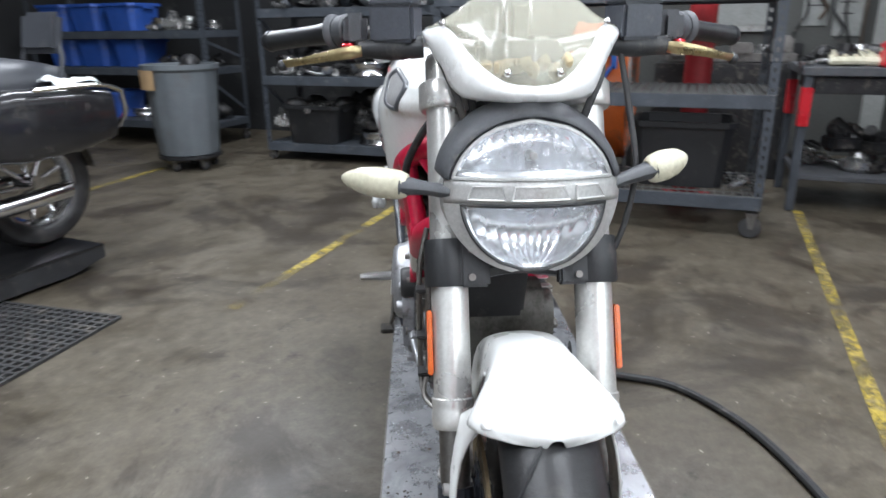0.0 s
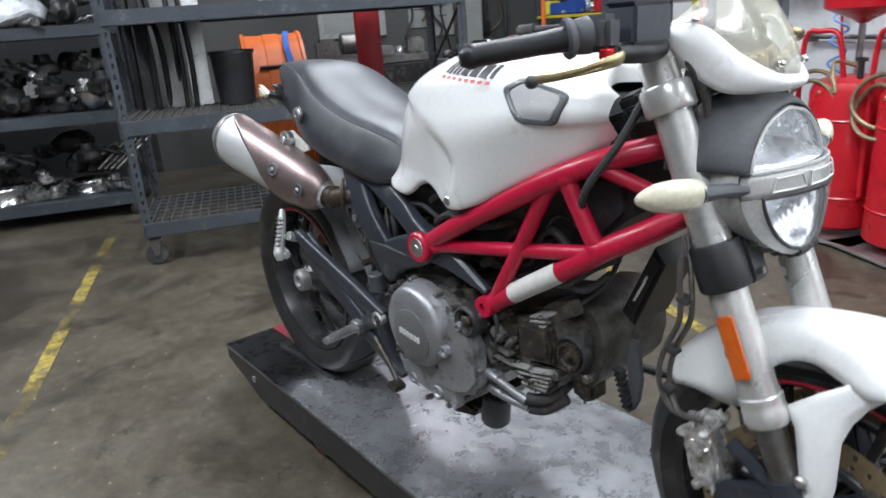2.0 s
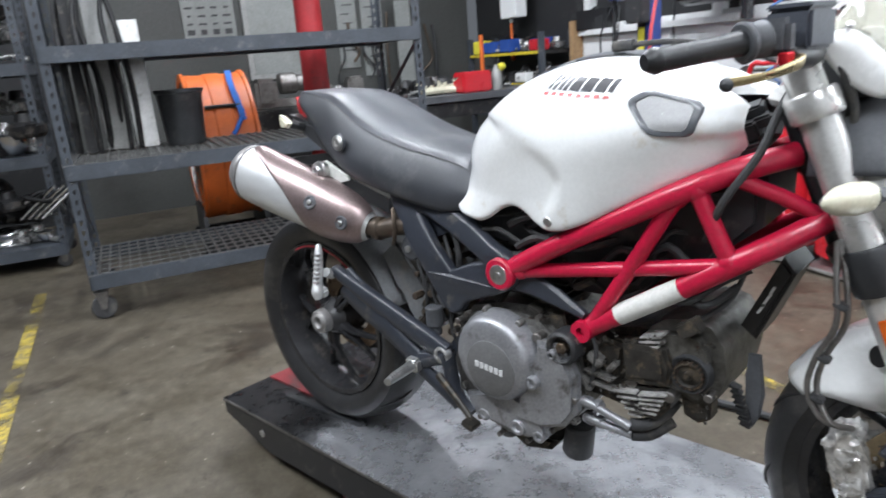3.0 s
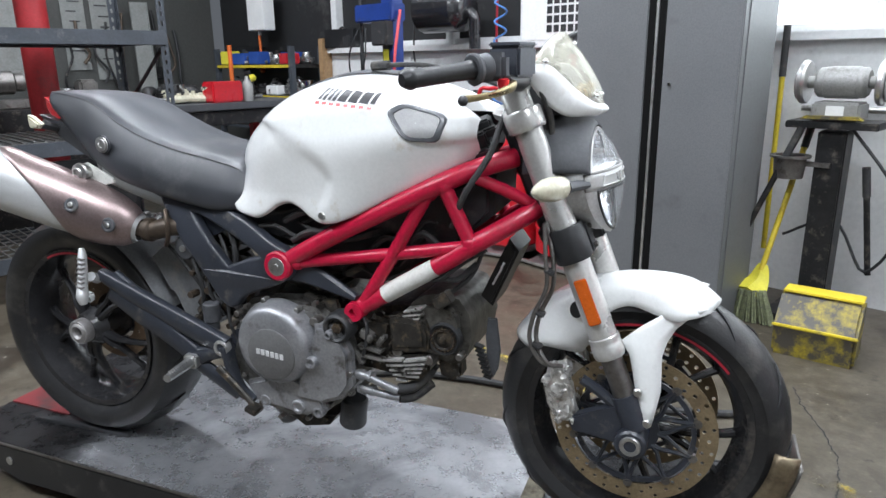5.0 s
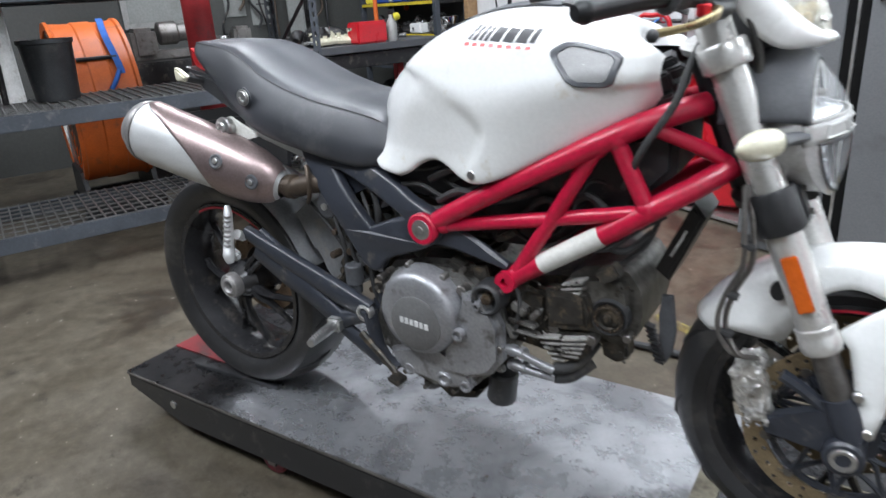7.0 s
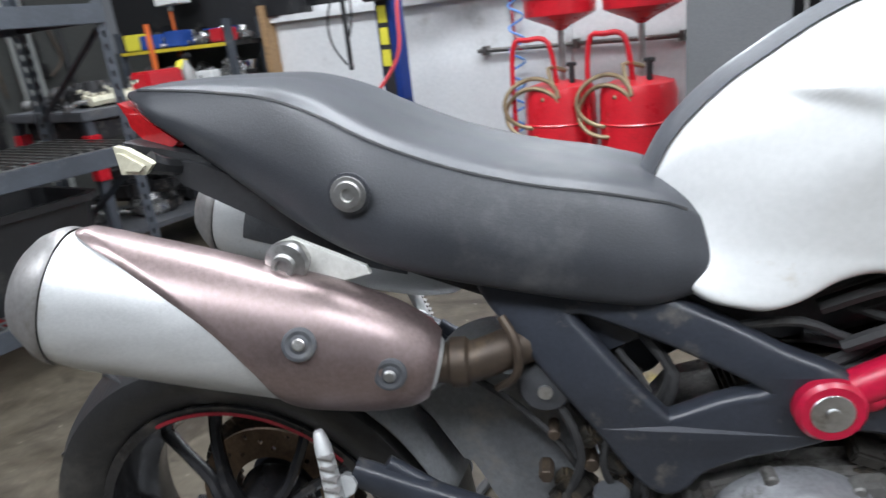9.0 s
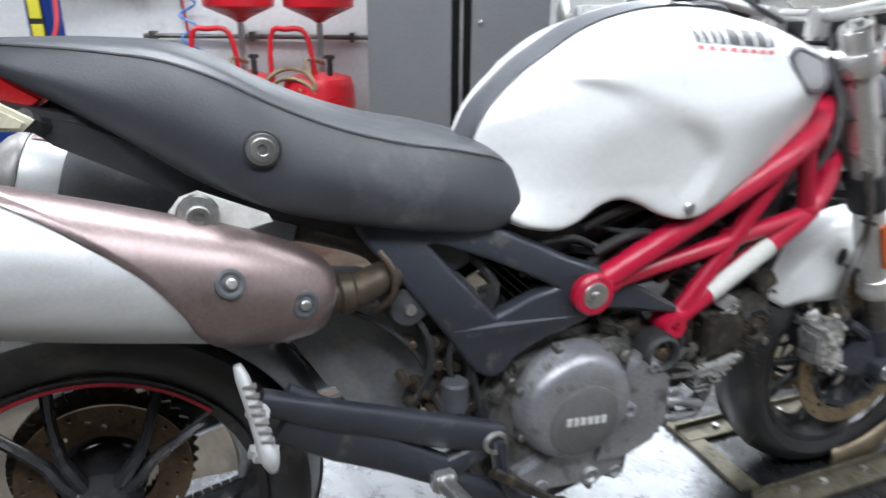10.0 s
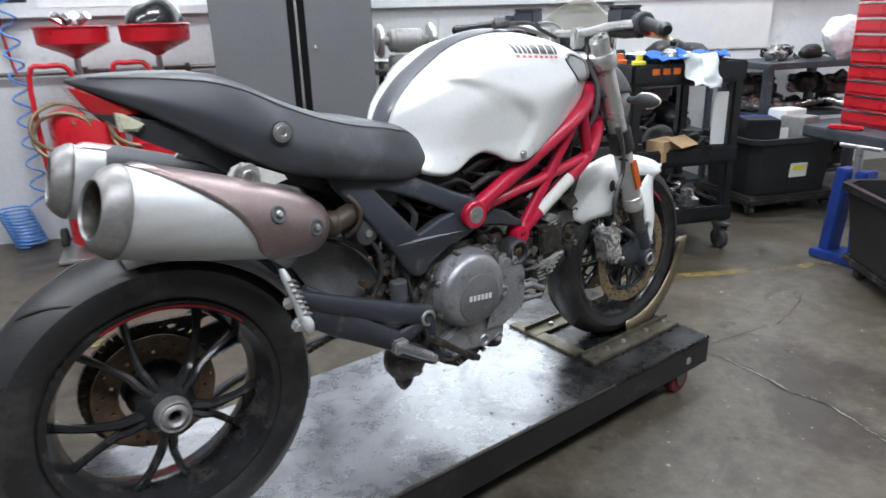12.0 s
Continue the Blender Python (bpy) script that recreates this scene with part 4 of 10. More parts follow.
add_tube(bm, [on_fork(0.905, FY - 0.09) + Vector((-0.012, 0, 0.004)), (0.445, FY - 0.04, 0.912), (0.445, FY + 0.04, 0.912), on_fork(0.905, FY + 0.09) + Vector((-0.012, 0, 0.004))], 0.017, 10, 4, flat=1.6)
part("top_clamp", bm, "fork_white", bike, "pale alloy top fork clamp")
bm = bmesh.new()
for s in (-1, 1):
    y = FY + s * 0.105
    c = Matrix.Translation(on_fork(0.678, y)) @ (-RAKE).to_track_quat("Z", "Y").to_matrix().to_4x4()
    add_lathe(bm, [(0.0278, -0.034), (0.034, -0.034), (0.036, -0.030), (0.036, 0.030), (0.034, 0.034), (0.0278, 0.034)], c, 28, True)
    p = on_fork(0.678, FY + s * 0.070) + Vector((0.022, 0, 0.006))
    add_box(bm, p, (0.028, 0.042, 0.066), (0, -21.9, 0), 0.004)
add_tube(bm, [on_fork(0.678, FY - 0.08), (0.545, FY, 0.672), on_fork(0.678, FY + 0.08)], 0.026, 10, 5, flat=1.5)
low = part("bottom_clamp", bm, "black_plastic", bike, "black bottom fork clamp")
bm = bmesh.new()
for s in (-1, 1):
    for dz in (-0.018, 0.018):
        p = on_fork(0.678 + dz, FY + s * 0.075) + Vector((0.036, 0, 0.012))
        add_cyl(bm, p, p + Vector((0.006, 0, 0.002)), 0.0052, seg=10)
pieces("pinch_bolt", bm, "steel_dark", low, "steel pinch bolt")

# front mudguard
G_HALF = spl([(62.5, 0.012), (64, 0.040), (66.5, 0.070), (70, 0.090), (74, 0.096), (79, 0.088), (86, 0.073), (95, 0.062), (110, 0.064), (122, 0.070), (132, 0.071), (142, 0.064), (150, 0.050)])
G_DROP = spl([(62.5, 0.006), (70, 0.022), (76, 0.040), (84, 0.044), (96, 0.038), (106, 0.052), (116, 0.088), (126, 0.106), (134, 0.084), (141, 0.052), (150, 0.022)])
G_PEAK = spl([(62.5, 0.305), (75, 0.307), (110, 0.307), (150, 0.305)])


def guard(phi, t, lift=0.0):
    """A point of the mudguard: angle over the wheel and place across, -1 to 1: a flat crown with steep side skirts."""
    q = abs(t)
    r = G_PEAK(phi) - 0.016 * min(1, q / 0.8) ** 2.2 - (G_DROP(phi) - 0.006) * max(0.0, (q - 0.55) / 0.45) ** 2.4 + lift
    a = radians(phi)
    across = math.sin(q * 1.35) / math.sin(1.35)
    return Vector((AXF[0] + r * math.cos(a), FY + G_HALF(phi) * math.copysign(across, t), AXF[1] + r * math.sin(a)))


bm = bmesh.new()
add_grid(bm, [[guard(62.5 + 85.5 * i / 40, -1 + 2 * j / 24) for j in range(25)] for i in range(41)])
fender = part("front_mudguard", bm, "cowl_white", bike, "glossy white front mudguard with side stays", 50)
mod = fender.modifiers.new("thickness", "SOLIDIFY")
mod.thickness, mod.offset = 0.0035, 0
for s in (-1, 1):
    bm = bmesh.new()
    edge = [((0.848, 0.566), (0.780, 0.574), 0.078), ((0.836, 0.558), (0.778, 0.556), 0.084), ((0.814, 0.546), (0.762, 0.543), 0.086), ((0.792, 0.522), (0.735, 0.524), 0.089), ((0.779, 0.497), (0.694, 0.490), 0.099), ((0.772, 0.470), (0.713, 0.468), 0.107),
            ((0.774, 0.432), (0.722, 0.434), 0.113), ((0.775, 0.403), (0.729, 0.400), 0.115), ((0.769, 0.365), (0.738, 0.360), 0.117), ((0.762, 0.328), (0.747, 0.322), 0.119)]
    rows = []
    for (xf, zf), (xr, zr), y in edge:
        rows.append([(xf + (xr - xf) * g, FY + s * (y - 0.004 * (2 * g - 1) ** 2), zf + (zr - zf) * g) for g in (0, 0.25, 0.5, 0.75, 1)])
    add_grid(bm, rows)
    stay = part("side_stay", bm, "cowl_white", fender, "white side stay", 50)
    mod = stay.modifiers.new("thickness", "SOLIDIFY")
    mod.thickness, mod.offset = 0.004, 0
    bm = bmesh.new()
    for x, z in ((0.754, 0.336), (0.734, 0.398)):
        add_cyl(bm, (x, FY + s * 0.114, z), (x, FY + s * 0.125, z), 0.0085, seg=16, bev=0.002)
    pieces("stay_bolt", bm, "steel", stay, "steel stay bolt")
    # oval recess in the rear skirt
    bm = bmesh.new()
    rows = []
    for k in (1.0, 0.0):
        row = []
        for j in range(20):
            a = 2 * math.pi * j / 20
            row.append((0.604 + 0.013 * k * math.cos(a), FY + s * (0.0762 + 0.0006 * (1 - k)), 0.535 + 0.018 * k * math.sin(a)))
        rows.append(row)
    add_grid(bm, rows, True)
    part("skirt_hole", bm, "black_plastic", fender, "dark oval hole in the skirt")

# headlight
HL = Matrix.Translation((0.560, FY + 0.007, 0.779)) @ Matrix.Rotation(radians(-7), 4, "Y") @ Matrix.Diagonal((1, 1.13, 1, 1))


def face_x(y, z):
    return 0.108 - 4.6 * y * y - (4.4 if z > 0 else 2.2) * z * z


def lamp_r(a):
    """Outline of the lamp seen from ahead: round above, drawn in below."""
    return 0.108 if math.sin(a) > -0.1 else 0.108 - 0.012 * (-math.sin(a) - 0.1)


bm = bmesh.new()
rows = []
for k, (f, dx) in enumerate(((1.0, 0.0), (1.035, -0.008), (1.03, -0.030), (0.95, -0.055), (0.72, -0.085), (0.3, -0.10))):
    row = []
    for i in range(40):
        a = 2 * math.pi * i / 40
        r = lamp_r(a)
        y, z = r * math.cos(a), r * math.sin(a)
        row.append(HL @ Vector((face_x(y, z) + dx * (1.0 if k < 3 else 0.9), y * f, z * f)))
    rows.append(row)
vs = add_grid(bm, rows, True)
bm.faces.new(vs[-1])
head = part("headlight", bm, "shell_silver", bike, "large round headlight in a silver shell with a black hood")


def lamp_patch(z0, z1, inset, lift, nz=9, ny=16, squeeze=1.0):
    rows = []
    for i in range(nz):
        z = z0 + (z1 - z0) * i / (nz - 1)
        half = math.sqrt(max(1e-6, (0.108 - inset) ** 2 - z * z)) * squeeze
        rows.append([HL @ Vector((face_x(y, z) + lift, y, z)) for y in (half * (-1 + 2 * j / (ny - 1)) for j in range(ny))])
    return rows


for z0, z1, name in ((0.024, 0.0979, "upper_lens"), (-0.1000, -0.011, "lower_lens")):
    inset, squeeze = (0.010, 1.0) if z0 > 0 else (0.007, 0.86)
    bm = bmesh.new()
    rows = lamp_patch(z0, z1, inset, -0.006, 13, 25, squeeze)
    for i, row in enumerate(rows):
        for j, p in enumerate(row):
            e = (1 - (j / 12 - 1) ** 2) * (1 - (i / 6 - 1) ** 2)
            row[j] = p - Vector((0.050 * e ** 0.7 + 0.0022 * (j % 2), 0, 0))
    add_grid(bm, rows)
    bowl = part(name, bm, "reflector", head, "faceted bright reflector behind clear lens")
    mod = bowl.modifiers.new("facets", "SOLIDIFY")
    mod.thickness = 0.002
    bm = bmesh.new()
    add_grid(bm, lamp_patch(z0, z1, inset, 0.0035, squeeze=squeeze))
    part("lens", bm, "lens", bowl, "scuffed clear headlight lens")
    bm = bmesh.new()
    edge = lamp_patch(z0, z1, inset, 0.002, squeeze=squeeze)
    outline = [r[0] for r in edge] + edge[-1][1:] + [r[-1] for r in reversed(edge[:-1])] + list(reversed(edge[0][1:-1]))
    add_tube(bm, outline + [outline[0]], 0.0028, 6, 1)
    part("lens_rim", bm, "black_plastic" if z0 < 0 else "shell_silver", bowl)
bm = bmesh.new()
add_grid(bm, lamp_patch(-0.0095, 0.0225, 0.001, 0.0022, 5, 18))
band = part("lamp_band", bm, "shell_silver", head, "silver cross band with three slots")
mod = band.modifiers.new("thickness", "SOLIDIFY")
mod.thickness = 0.004
for y0, y1, lean in ((-0.076, -0.038, -0.003), (-0.029, 0.034, 0.0), (0.044, 0.078, 0.003)):
    bm = bmesh.new()
    loop = [(y0 + lean, -0.0030), ((y0 + y1) / 2, -0.0030), (y1 + 0.004 + lean, -0.0030), (y1 - 0.003, 0.0145), ((y0 + y1) / 2, 0.0145), (y0 + 0.003, 0.0145)]
    pts = [HL @ Vector((face_x(y, z) + 0.0050, y, z)) for y, z in loop]
    add_tube(bm, pts + [pts[0]], 0.0014, 6, 1)
    part("band_slot", bm, "bare_alu", band, "raised bright slot outline")
bm = bmesh.new()
HOOD = ((0.945, 0.0045), (1.0, 0.0055), (1.05, 0.000), (1.12, -0.016), (1.18, -0.038), (1.20, -0.062), (1.14, -0.090), (0.98, -0.115))
rows = []
for i in range(33):
    row = []
    for k, (f, dx) in enumerate(HOOD):
        low = 12 + 6 * (k / 7)
        a = radians(low + (180 - 2 * low) * i / 32)
        r = lamp_r(a)
        y, z = r * math.cos(a), r * math.sin(a)
        g = 1 + (f - 1) * (0.22 + 0.78 * math.sin(a)) if f > 1 else f
        row.append(HL @ Vector((face_x(y * min(f, 1), z * min(f, 1)) + dx, y * g, z * g)))
    rows.append(row)
add_grid(bm, rows)
hood = part("lamp_hood", bm, "dark_plate", head, "dull black hood over the lamp")
mod = hood.modifiers.new("thickness", "SOLIDIFY")
mod.thickness, mod.offset = 0.003, 1
bm = bmesh.new()
add_cyl(bm, HL @ Vector((0.045, 0, 0.052)), HL @ Vector((0.078, 0, 0.052)), 0.008, 0.006, 14, 0.002)
part("bulb", bm, "steel_dark", head, "dark capped bulb")
# face plate that fills the shell round the lenses
bm = bmesh.new()
rows = []
for f, lift in ((1.0, 0.001), (0.96, 0.002), (0.5, -0.075), (0.02, -0.075)):
    row = []
    for i in range(48):
        a = 2 * math.pi * i / 48
        r = lamp_r(a) * f
        y, z = r * math.cos(a), r * math.sin(a)
        row.append(HL @ Vector((face_x(y, z) + lift, y, z)))
    rows.append(row)
add_grid(bm, rows[2:], True)
part("lamp_back", bm, "reflector", head)
for z_sign in (-1, 1):
    bm = bmesh.new()
    rows = []
    lo, hi = (-0.104, -0.008) if z_sign < 0 else (0.021, 0.10749)
    inset, squeeze, z0, z1 = (0.007, 0.86, -0.1000, -0.011) if z_sign < 0 else (0.010, 1.0, 0.024, 0.0979)
    for side in (-1, 1):
        rows = []
        for i in range(15):
            f = i / 14
            z_out, z_in = lo + (hi - lo) * f, z0 + (z1 - z0) * f
            out = math.sqrt(max(0, 0.1075 ** 2 - z_out ** 2))
            inn = math.sqrt(max(0, (0.108 - inset) ** 2 - z_in ** 2)) * squeeze
            rows.append([HL @ Vector((face_x(side * y, z) + 0.0015, side * y, z)) for y, z in ((inn, z_in), ((inn + out) / 2, (z_in + z_out) / 2), (out, z_out))])
        add_grid(bm, rows)
    pieces("lamp_surround", bm, "shell_silver" if z_sign < 0 else "dark_plate", head, "silver surround" if z_sign < 0 else "dark surround")

# indicators
def indicator(root, tip, cut, label):
    root, tip = Vector(root), Vector(tip)
    d = (tip - root)
    bm = bmesh.new()
    mid = root + d * cut
    add_tube(bm, [root, root + d * cut * 0.5, mid, mid + d * 0.04], [0.012, 0.009, 0.013, 0.016], 10, 3, flat=1.2)
    st = part("turn_signal", bm, "dark_plate", bike, label)
    bm = bmesh.new()
    e = tip - mid
    add_tube(bm, [mid - e * 0.01, mid + e * 0.12, mid + e * 0.42, mid + e * 0.70, mid + e * 0.92, tip], [0.015, 0.021, 0.0225, 0.019, 0.010, 0.003], 16, 3, flat=0.85)
    bmesh.ops.recalc_face_normals(bm, faces=bm.faces)
    for f in bm.faces:
        f.normal_update()
        f.material_index = 1 if f.normal.x < -0.45 else 0
    part("signal_lens", bm, ("signal_cream", "dark_plate"), st, "sun-faded cream signal lens with a dark back")
    return st


indicator((0.612, FY - 0.100, 0.790), (0.552, FY - 0.256, 0.800), 0.40, "black stalk turn signal with a cream lens")
indicator((0.612, FY + 0.100, 0.790), (0.575, FY + 0.238, 0.824), 0.56, "black stalk turn signal with a cream lens")

# fly screen: white cowl round a yellowed screen
CY = 0.022                       # middle of the cowl
ACROSS = (0.0, 0.30, 0.55, 0.80, 1.0)


def outline(xs, ys, zs):
    """A curve over the place across, 0 at the middle to 1 at the rear corner."""
    f = [spl(list(zip(ACROSS, v))) for v in (xs, ys, zs)]
    return lambda t: Vector((f[0](abs(t)), math.copysign(f[1](abs(t)), t), f[2](abs(t))))


HEM = outline((0.622, 0.606, 0.566, 0.526, 0.502), (0.0, 0.046, 0.093, 0.118, 0.138), (0.910, 0.909, 0.914, 0.948, 0.988))
LIP = outline((0.629, 0.612, 0.580, 0.540, 0.505), (0.0, 0.040, 0.076, 0.108, 0.136), (0.929, 0.936, 0.964, 1.003, 1.004))
CROWN = outline((0.540, 0.537, 0.528, 0.516, 0.506), (0.0, 0.034, 0.068, 0.104, 0.134), (1.067, 1.062, 1.046, 1.022, 1.006))


def collar_point(t, v):
    """The white collar from its hem to the lip round the screen, swelling between them."""
    p = HEM(t).lerp(LIP(t), v)
    return p + Vector((0.010, math.copysign(0.006 * abs(t), t), 0.0)) * math.sin(math.pi * v) + Vector((0, CY, 0))


def screen_point(t, v, off=0.0):
    """The clear screen from the lip to its crown, with a middle panel proud between two folds."""
    p = LIP(t).lerp(CROWN(t), v)
    fold = min(1.0, max(0.0, (0.40 - 0.10 * v - abs(t)) / 0.07))
    return p + Vector((0.010 * math.sin(math.pi * v) + 0.007 * fold * min(1.0, v * 4) - 0.002 + off, CY, -0.002 + off * 0.5))


cols = [-1 + 2 * j / 64 for j in range(65)]
bm, bs = bmesh.new(), bmesh.new()
add_grid(bm, [[collar_point(t, i / 8) for t in cols] for i in range(9)] + [[collar_point(t, 1.0) + Vector((-0.006, 0, 0.001)) for t in cols]])
add_grid(bs, [[screen_point(t, i / 14) for t in cols] for i in range(15)])
cowl = part("fly_screen", bm, "cowl_white", bike, "white fly screen cowl round a yellowed clear screen", 50)
mod = cowl.modifiers.new("thickness", "SOLIDIFY")
mod.thickness, mod.offset = 0.004, -1
scr = part("screen", bs, "screen", cowl, "yellowed scratched plastic screen")
mod = scr.modifiers.new("thickness", "SOLIDIFY")
mod.thickness, mod.offset = 0.0025, -1
bm = bmesh.new()
for t in (-0.26, 0.26, -0.86, 0.86):
    add_ball(bm, screen_point(t, 0.10 if abs(t) < 0.5 else 0.35, 0.004), 0.0055, 10)
pieces("screen_screw", bm, "chrome", cowl, "bright screen screw")
bm = bmesh.new()
random.seed(11)
for i in range(9):
    add_ball(bm, (0.575 + random.random() * 0.016, FY - 0.05 + i * 0.013, 0.945 + random.random() * 0.014), (0.011, 0.010, 0.012), 8)
rough_up(bm, 0.006, 60)
part("padding", bm, "foam", cowl, "crumbled tan foam behind the screen")
bm = bmesh.new()
add_prism(bm, [(0.510, 0.900), (0.560, 0.915), (0.572, 0.945), (0.540, 0.985), (0.498, 0.985), (0.488, 0.93)], FY - 0.058, FY + 0.062, 0.008)
part("instrument_pod", bm, "black_plastic", bike, "black instrument pod behind the screen")

# handlebar with grips, levers and reservoirs
bm = bmesh.new()
bar = [(0.400, FY - 0.345, 0.989), (0.448, FY - 0.262, 0.997), (0.462, FY - 0.16, 0.992), (0.464, FY - 0.06, 0.975), (0.464, FY + 0.06, 0.975), (0.462, FY + 0.16, 0.992), (0.448, FY + 0.262, 0.997), (0.400, FY + 0.345, 0.989)]
add_tube(bm, bar, 0.0112, 12, 5)
hb = part("handlebar", bm, "steel", bike, "silver handlebar")
bm = bmesh.new()
for y in (-0.045, 0.045):
    add_box(bm, (0.462, FY + y, 0.962), (0.04, 0.026, 0.055), bev=0.006)
pieces("riser", bm, "fork_white", hb, "alloy bar riser")
for s in (-1, 1):
    def gy(y):
        return FY + s * y
    bm = bmesh.new()
    a, b = Vector((0.378, gy(0.381), 0.985)), Vector((0.450, gy(0.268), 0.998))
    d = (b - a).normalized()
    add_tube(bm, [a - d * 0.002, a + d * 0.010, a + d * 0.016, a + d * 0.020, a + d * 0.06, a + d * 0.10, b], [0.010, 0.0165, 0.0165, 0.0150, 0.0145, 0.0145, 0.0165], 16, 2)
    grip = part("grip", bm, "grip_rubber", hb, "ribbed black rubber grip")
    bm = bmesh.new()
    for k in range(9):
        c = a + d * (0.026 + k * 0.010)
        add_tube(bm, [c + Vector((0, 0, 0.0135)), c + d * 0.006 + Vector((0.013, 0, 0)), c + d * 0.012 + Vector((0, 0, -0.0135)), c + d * 0.016 + Vector((-0.013, 0, 0))], 0.0022, 5, 3)
    tagged(part("grip_rib", bm, "grip_rubber", grip), kind="stuff")
    bm = bmesh.new()
    add_cyl(bm, b, b + d * 0.012, 0.0265, 0.025, 20, 0.003)
    add_cyl(bm, b + d * 0.012, b + d * 0.034, 0.022, 0.024, 20, 0.003)
    add_box(bm, b + d * 0.044 + Vector((0.004, 0, 0.0)), (0.045, 0.034, 0.046), (0, 0, 0), 0.008)
    part("switch_pod", bm, "dark_plate", hb, "dark grey throttle and switch housing")
    bm = bmesh.new()
    add_box(bm, (0.492, gy(0.172), 1.010), (0.060, 0.064, 0.052), (0, 0, s * 14), 0.005)
    add_box(bm, (0.492, gy(0.172), 1.038), (0.061, 0.065, 0.008), (0, 0, s * 14), 0.003)
    part("fluid_reservoir", bm, "reservoir_grey", hb, "square dark grey brake fluid reservoir")
    bm = bmesh.new()
    add_tube(bm, [(0.500, gy(0.135), 0.978), (0.502, gy(0.175), 0.976), (0.496, gy(0.225), 0.976)], [0.016, 0.017, 0.012], 10, 3)
    add_cyl(bm, (0.492, gy(0.222), 0.962), (0.492, gy(0.222), 0.990), 0.011, seg=14, bev=0.002)
    part("master_cylinder", bm, "black_plastic", hb, "black master cylinder")
    bm = bmesh.new()
    add_tube(bm, [(0.496, gy(0.215), 0.974), (0.512, gy(0.235), 0.972), (0.512, gy(0.265), 0.968), (0.494, gy(0.308), 0.960), (0.462, gy(0.341), 0.955)], [0.007, 0.0095, 0.0080, 0.0055, 0.0062], 10, 4, flat=0.5, up=(0.3, 0, 1))
    lev = part("lever", bm, "lever_gold", hb, "pale gold brake lever")
    bm = bmesh.new()
    add_cyl(bm, (0.496, gy(0.242), 0.968), (0.496, gy(0.242), 0.984), 0.010, seg=14, bev=0.002)
    part("adjuster", bm, "red_anod", lev, "red adjuster knob")
    bm = bmesh.new()
    add_ball(bm, (0.461, gy(0.343), 0.953), (0.0085, 0.0085, 0.0085), 12)
    part("lever_tip", bm, "black_plastic", lev, "black rubber lever tip")

# trellis frame
FR = {
    "upper": ([(-0.020, -0.143, 0.593), (0.075, -0.151, 0.647), (0.163, -0.155, 0.694), (0.26, -0.155, 0.742), (0.335, -0.150, 0.780), (0.405, -0.120, 0.812), (0.475, -0.062, 0.832)], 0.0190),
    "lower": ([(0.150, -0.127, 0.503), (0.250, -0.128, 0.566), (0.345, -0.128, 0.624), (0.414, -0.124, 0.670), (0.475, -0.095, 0.706), (0.520, -0.060, 0.735)], 0.0190),
    "middle": ([(0.005, -0.143, 0.598), (0.20, -0.138, 0.630), (0.405, -0.127, 0.664)], 0.0135),
    "post": ([(0.358, -0.146, 0.785), (0.405, -0.127, 0.672)], 0.0145),
    "strut": ([(0.328, -0.149, 0.772), (0.246, -0.139, 0.640), (0.162, -0.128, 0.512)], 0.0140),
    "brace": ([(0.395, -0.124, 0.806), (0.465, -0.092, 0.772), (0.515, -0.062, 0.740)], 0.0120),
}
bm = bmesh.new()
for pts, r in FR.values():
    straight = len(pts) < 4
    add_tube(bm, pts, r, 16, 1 if straight else 6)
    add_tube(bm, mirrored(pts), r, 16, 1 if straight else 6)
for s in (-1, 1):
    add_cyl(bm, (-0.020, s * 0.122, 0.593), (-0.020, s * 0.168, 0.593), 0.033, seg=28, bev=0.004)
    add_lathe(bm, [(0.009, -0.022), (0.0205, -0.022), (0.0215, -0.018), (0.0215, 0.018), (0.0205, 0.022), (0.009, 0.022)], Matrix.Translation((0.150, s * 0.127, 0.503)) @ INTO_Y, 20, True)
for p in ((0.163, 0.694), (0.345, 0.785)):
    add_cyl(bm, (p[0], -0.15, p[1]), (p[0], 0.15, p[1]), 0.011, seg=12)
for q, r in (((0.328, 0.772), 0.019), ((0.358, 0.785), 0.019), ((0.405, 0.670), 0.019), ((0.165, 0.516), 0.018), ((0.246, 0.640), 0.0165), ((0.020, 0.601), 0.017)):
    for s in (-1, 1):
        add_ball(bm, (q[0], s * (0.146 if q[1] > 0.7 or q[0] < 0.1 else 0.129), q[1]), (r, r * 0.92, r), 12)
frame_ob = part("trellis_frame", bm, "frame_red", bike, "red tubular steel trellis frame")
bm = bmesh.new()
add_cyl(bm, (0.452, FY, 0.900), (0.535, FY, 0.690), 0.030, seg=20)
for s in (-1, 1):
    add_tube(bm, [(0.478, s * 0.050, 0.832), (0.505, s * 0.050, 0.785), (0.522, s * 0.055, 0.735)], 0.0150, 12, 2)
part("steering_head", bm, "black_plastic", frame_ob, "dark steering head between the fork clamps")
bm = bmesh.new()
for s in (-1, 1):
    add_lathe(bm, [(0, 0.172), (0.006, 0.172), (0.007, 0.169), (0.013, 0.170), (0.020, 0.169), (0.024, 0.163)], Matrix.Translation((-0.020, 0, 0.593)) @ INTO_Y @ (Matrix.Rotation(math.pi, 4, "X") if s < 0 else Matrix()), 24)
pieces("pivot_bolt", bm, "steel", frame_ob, "bright recessed pivot bolt")
bm = bmesh.new()
a, b = Vector((0.219, -0.1277, 0.5465)), Vector((0.333, -0.1280, 0.6165))
rows = []
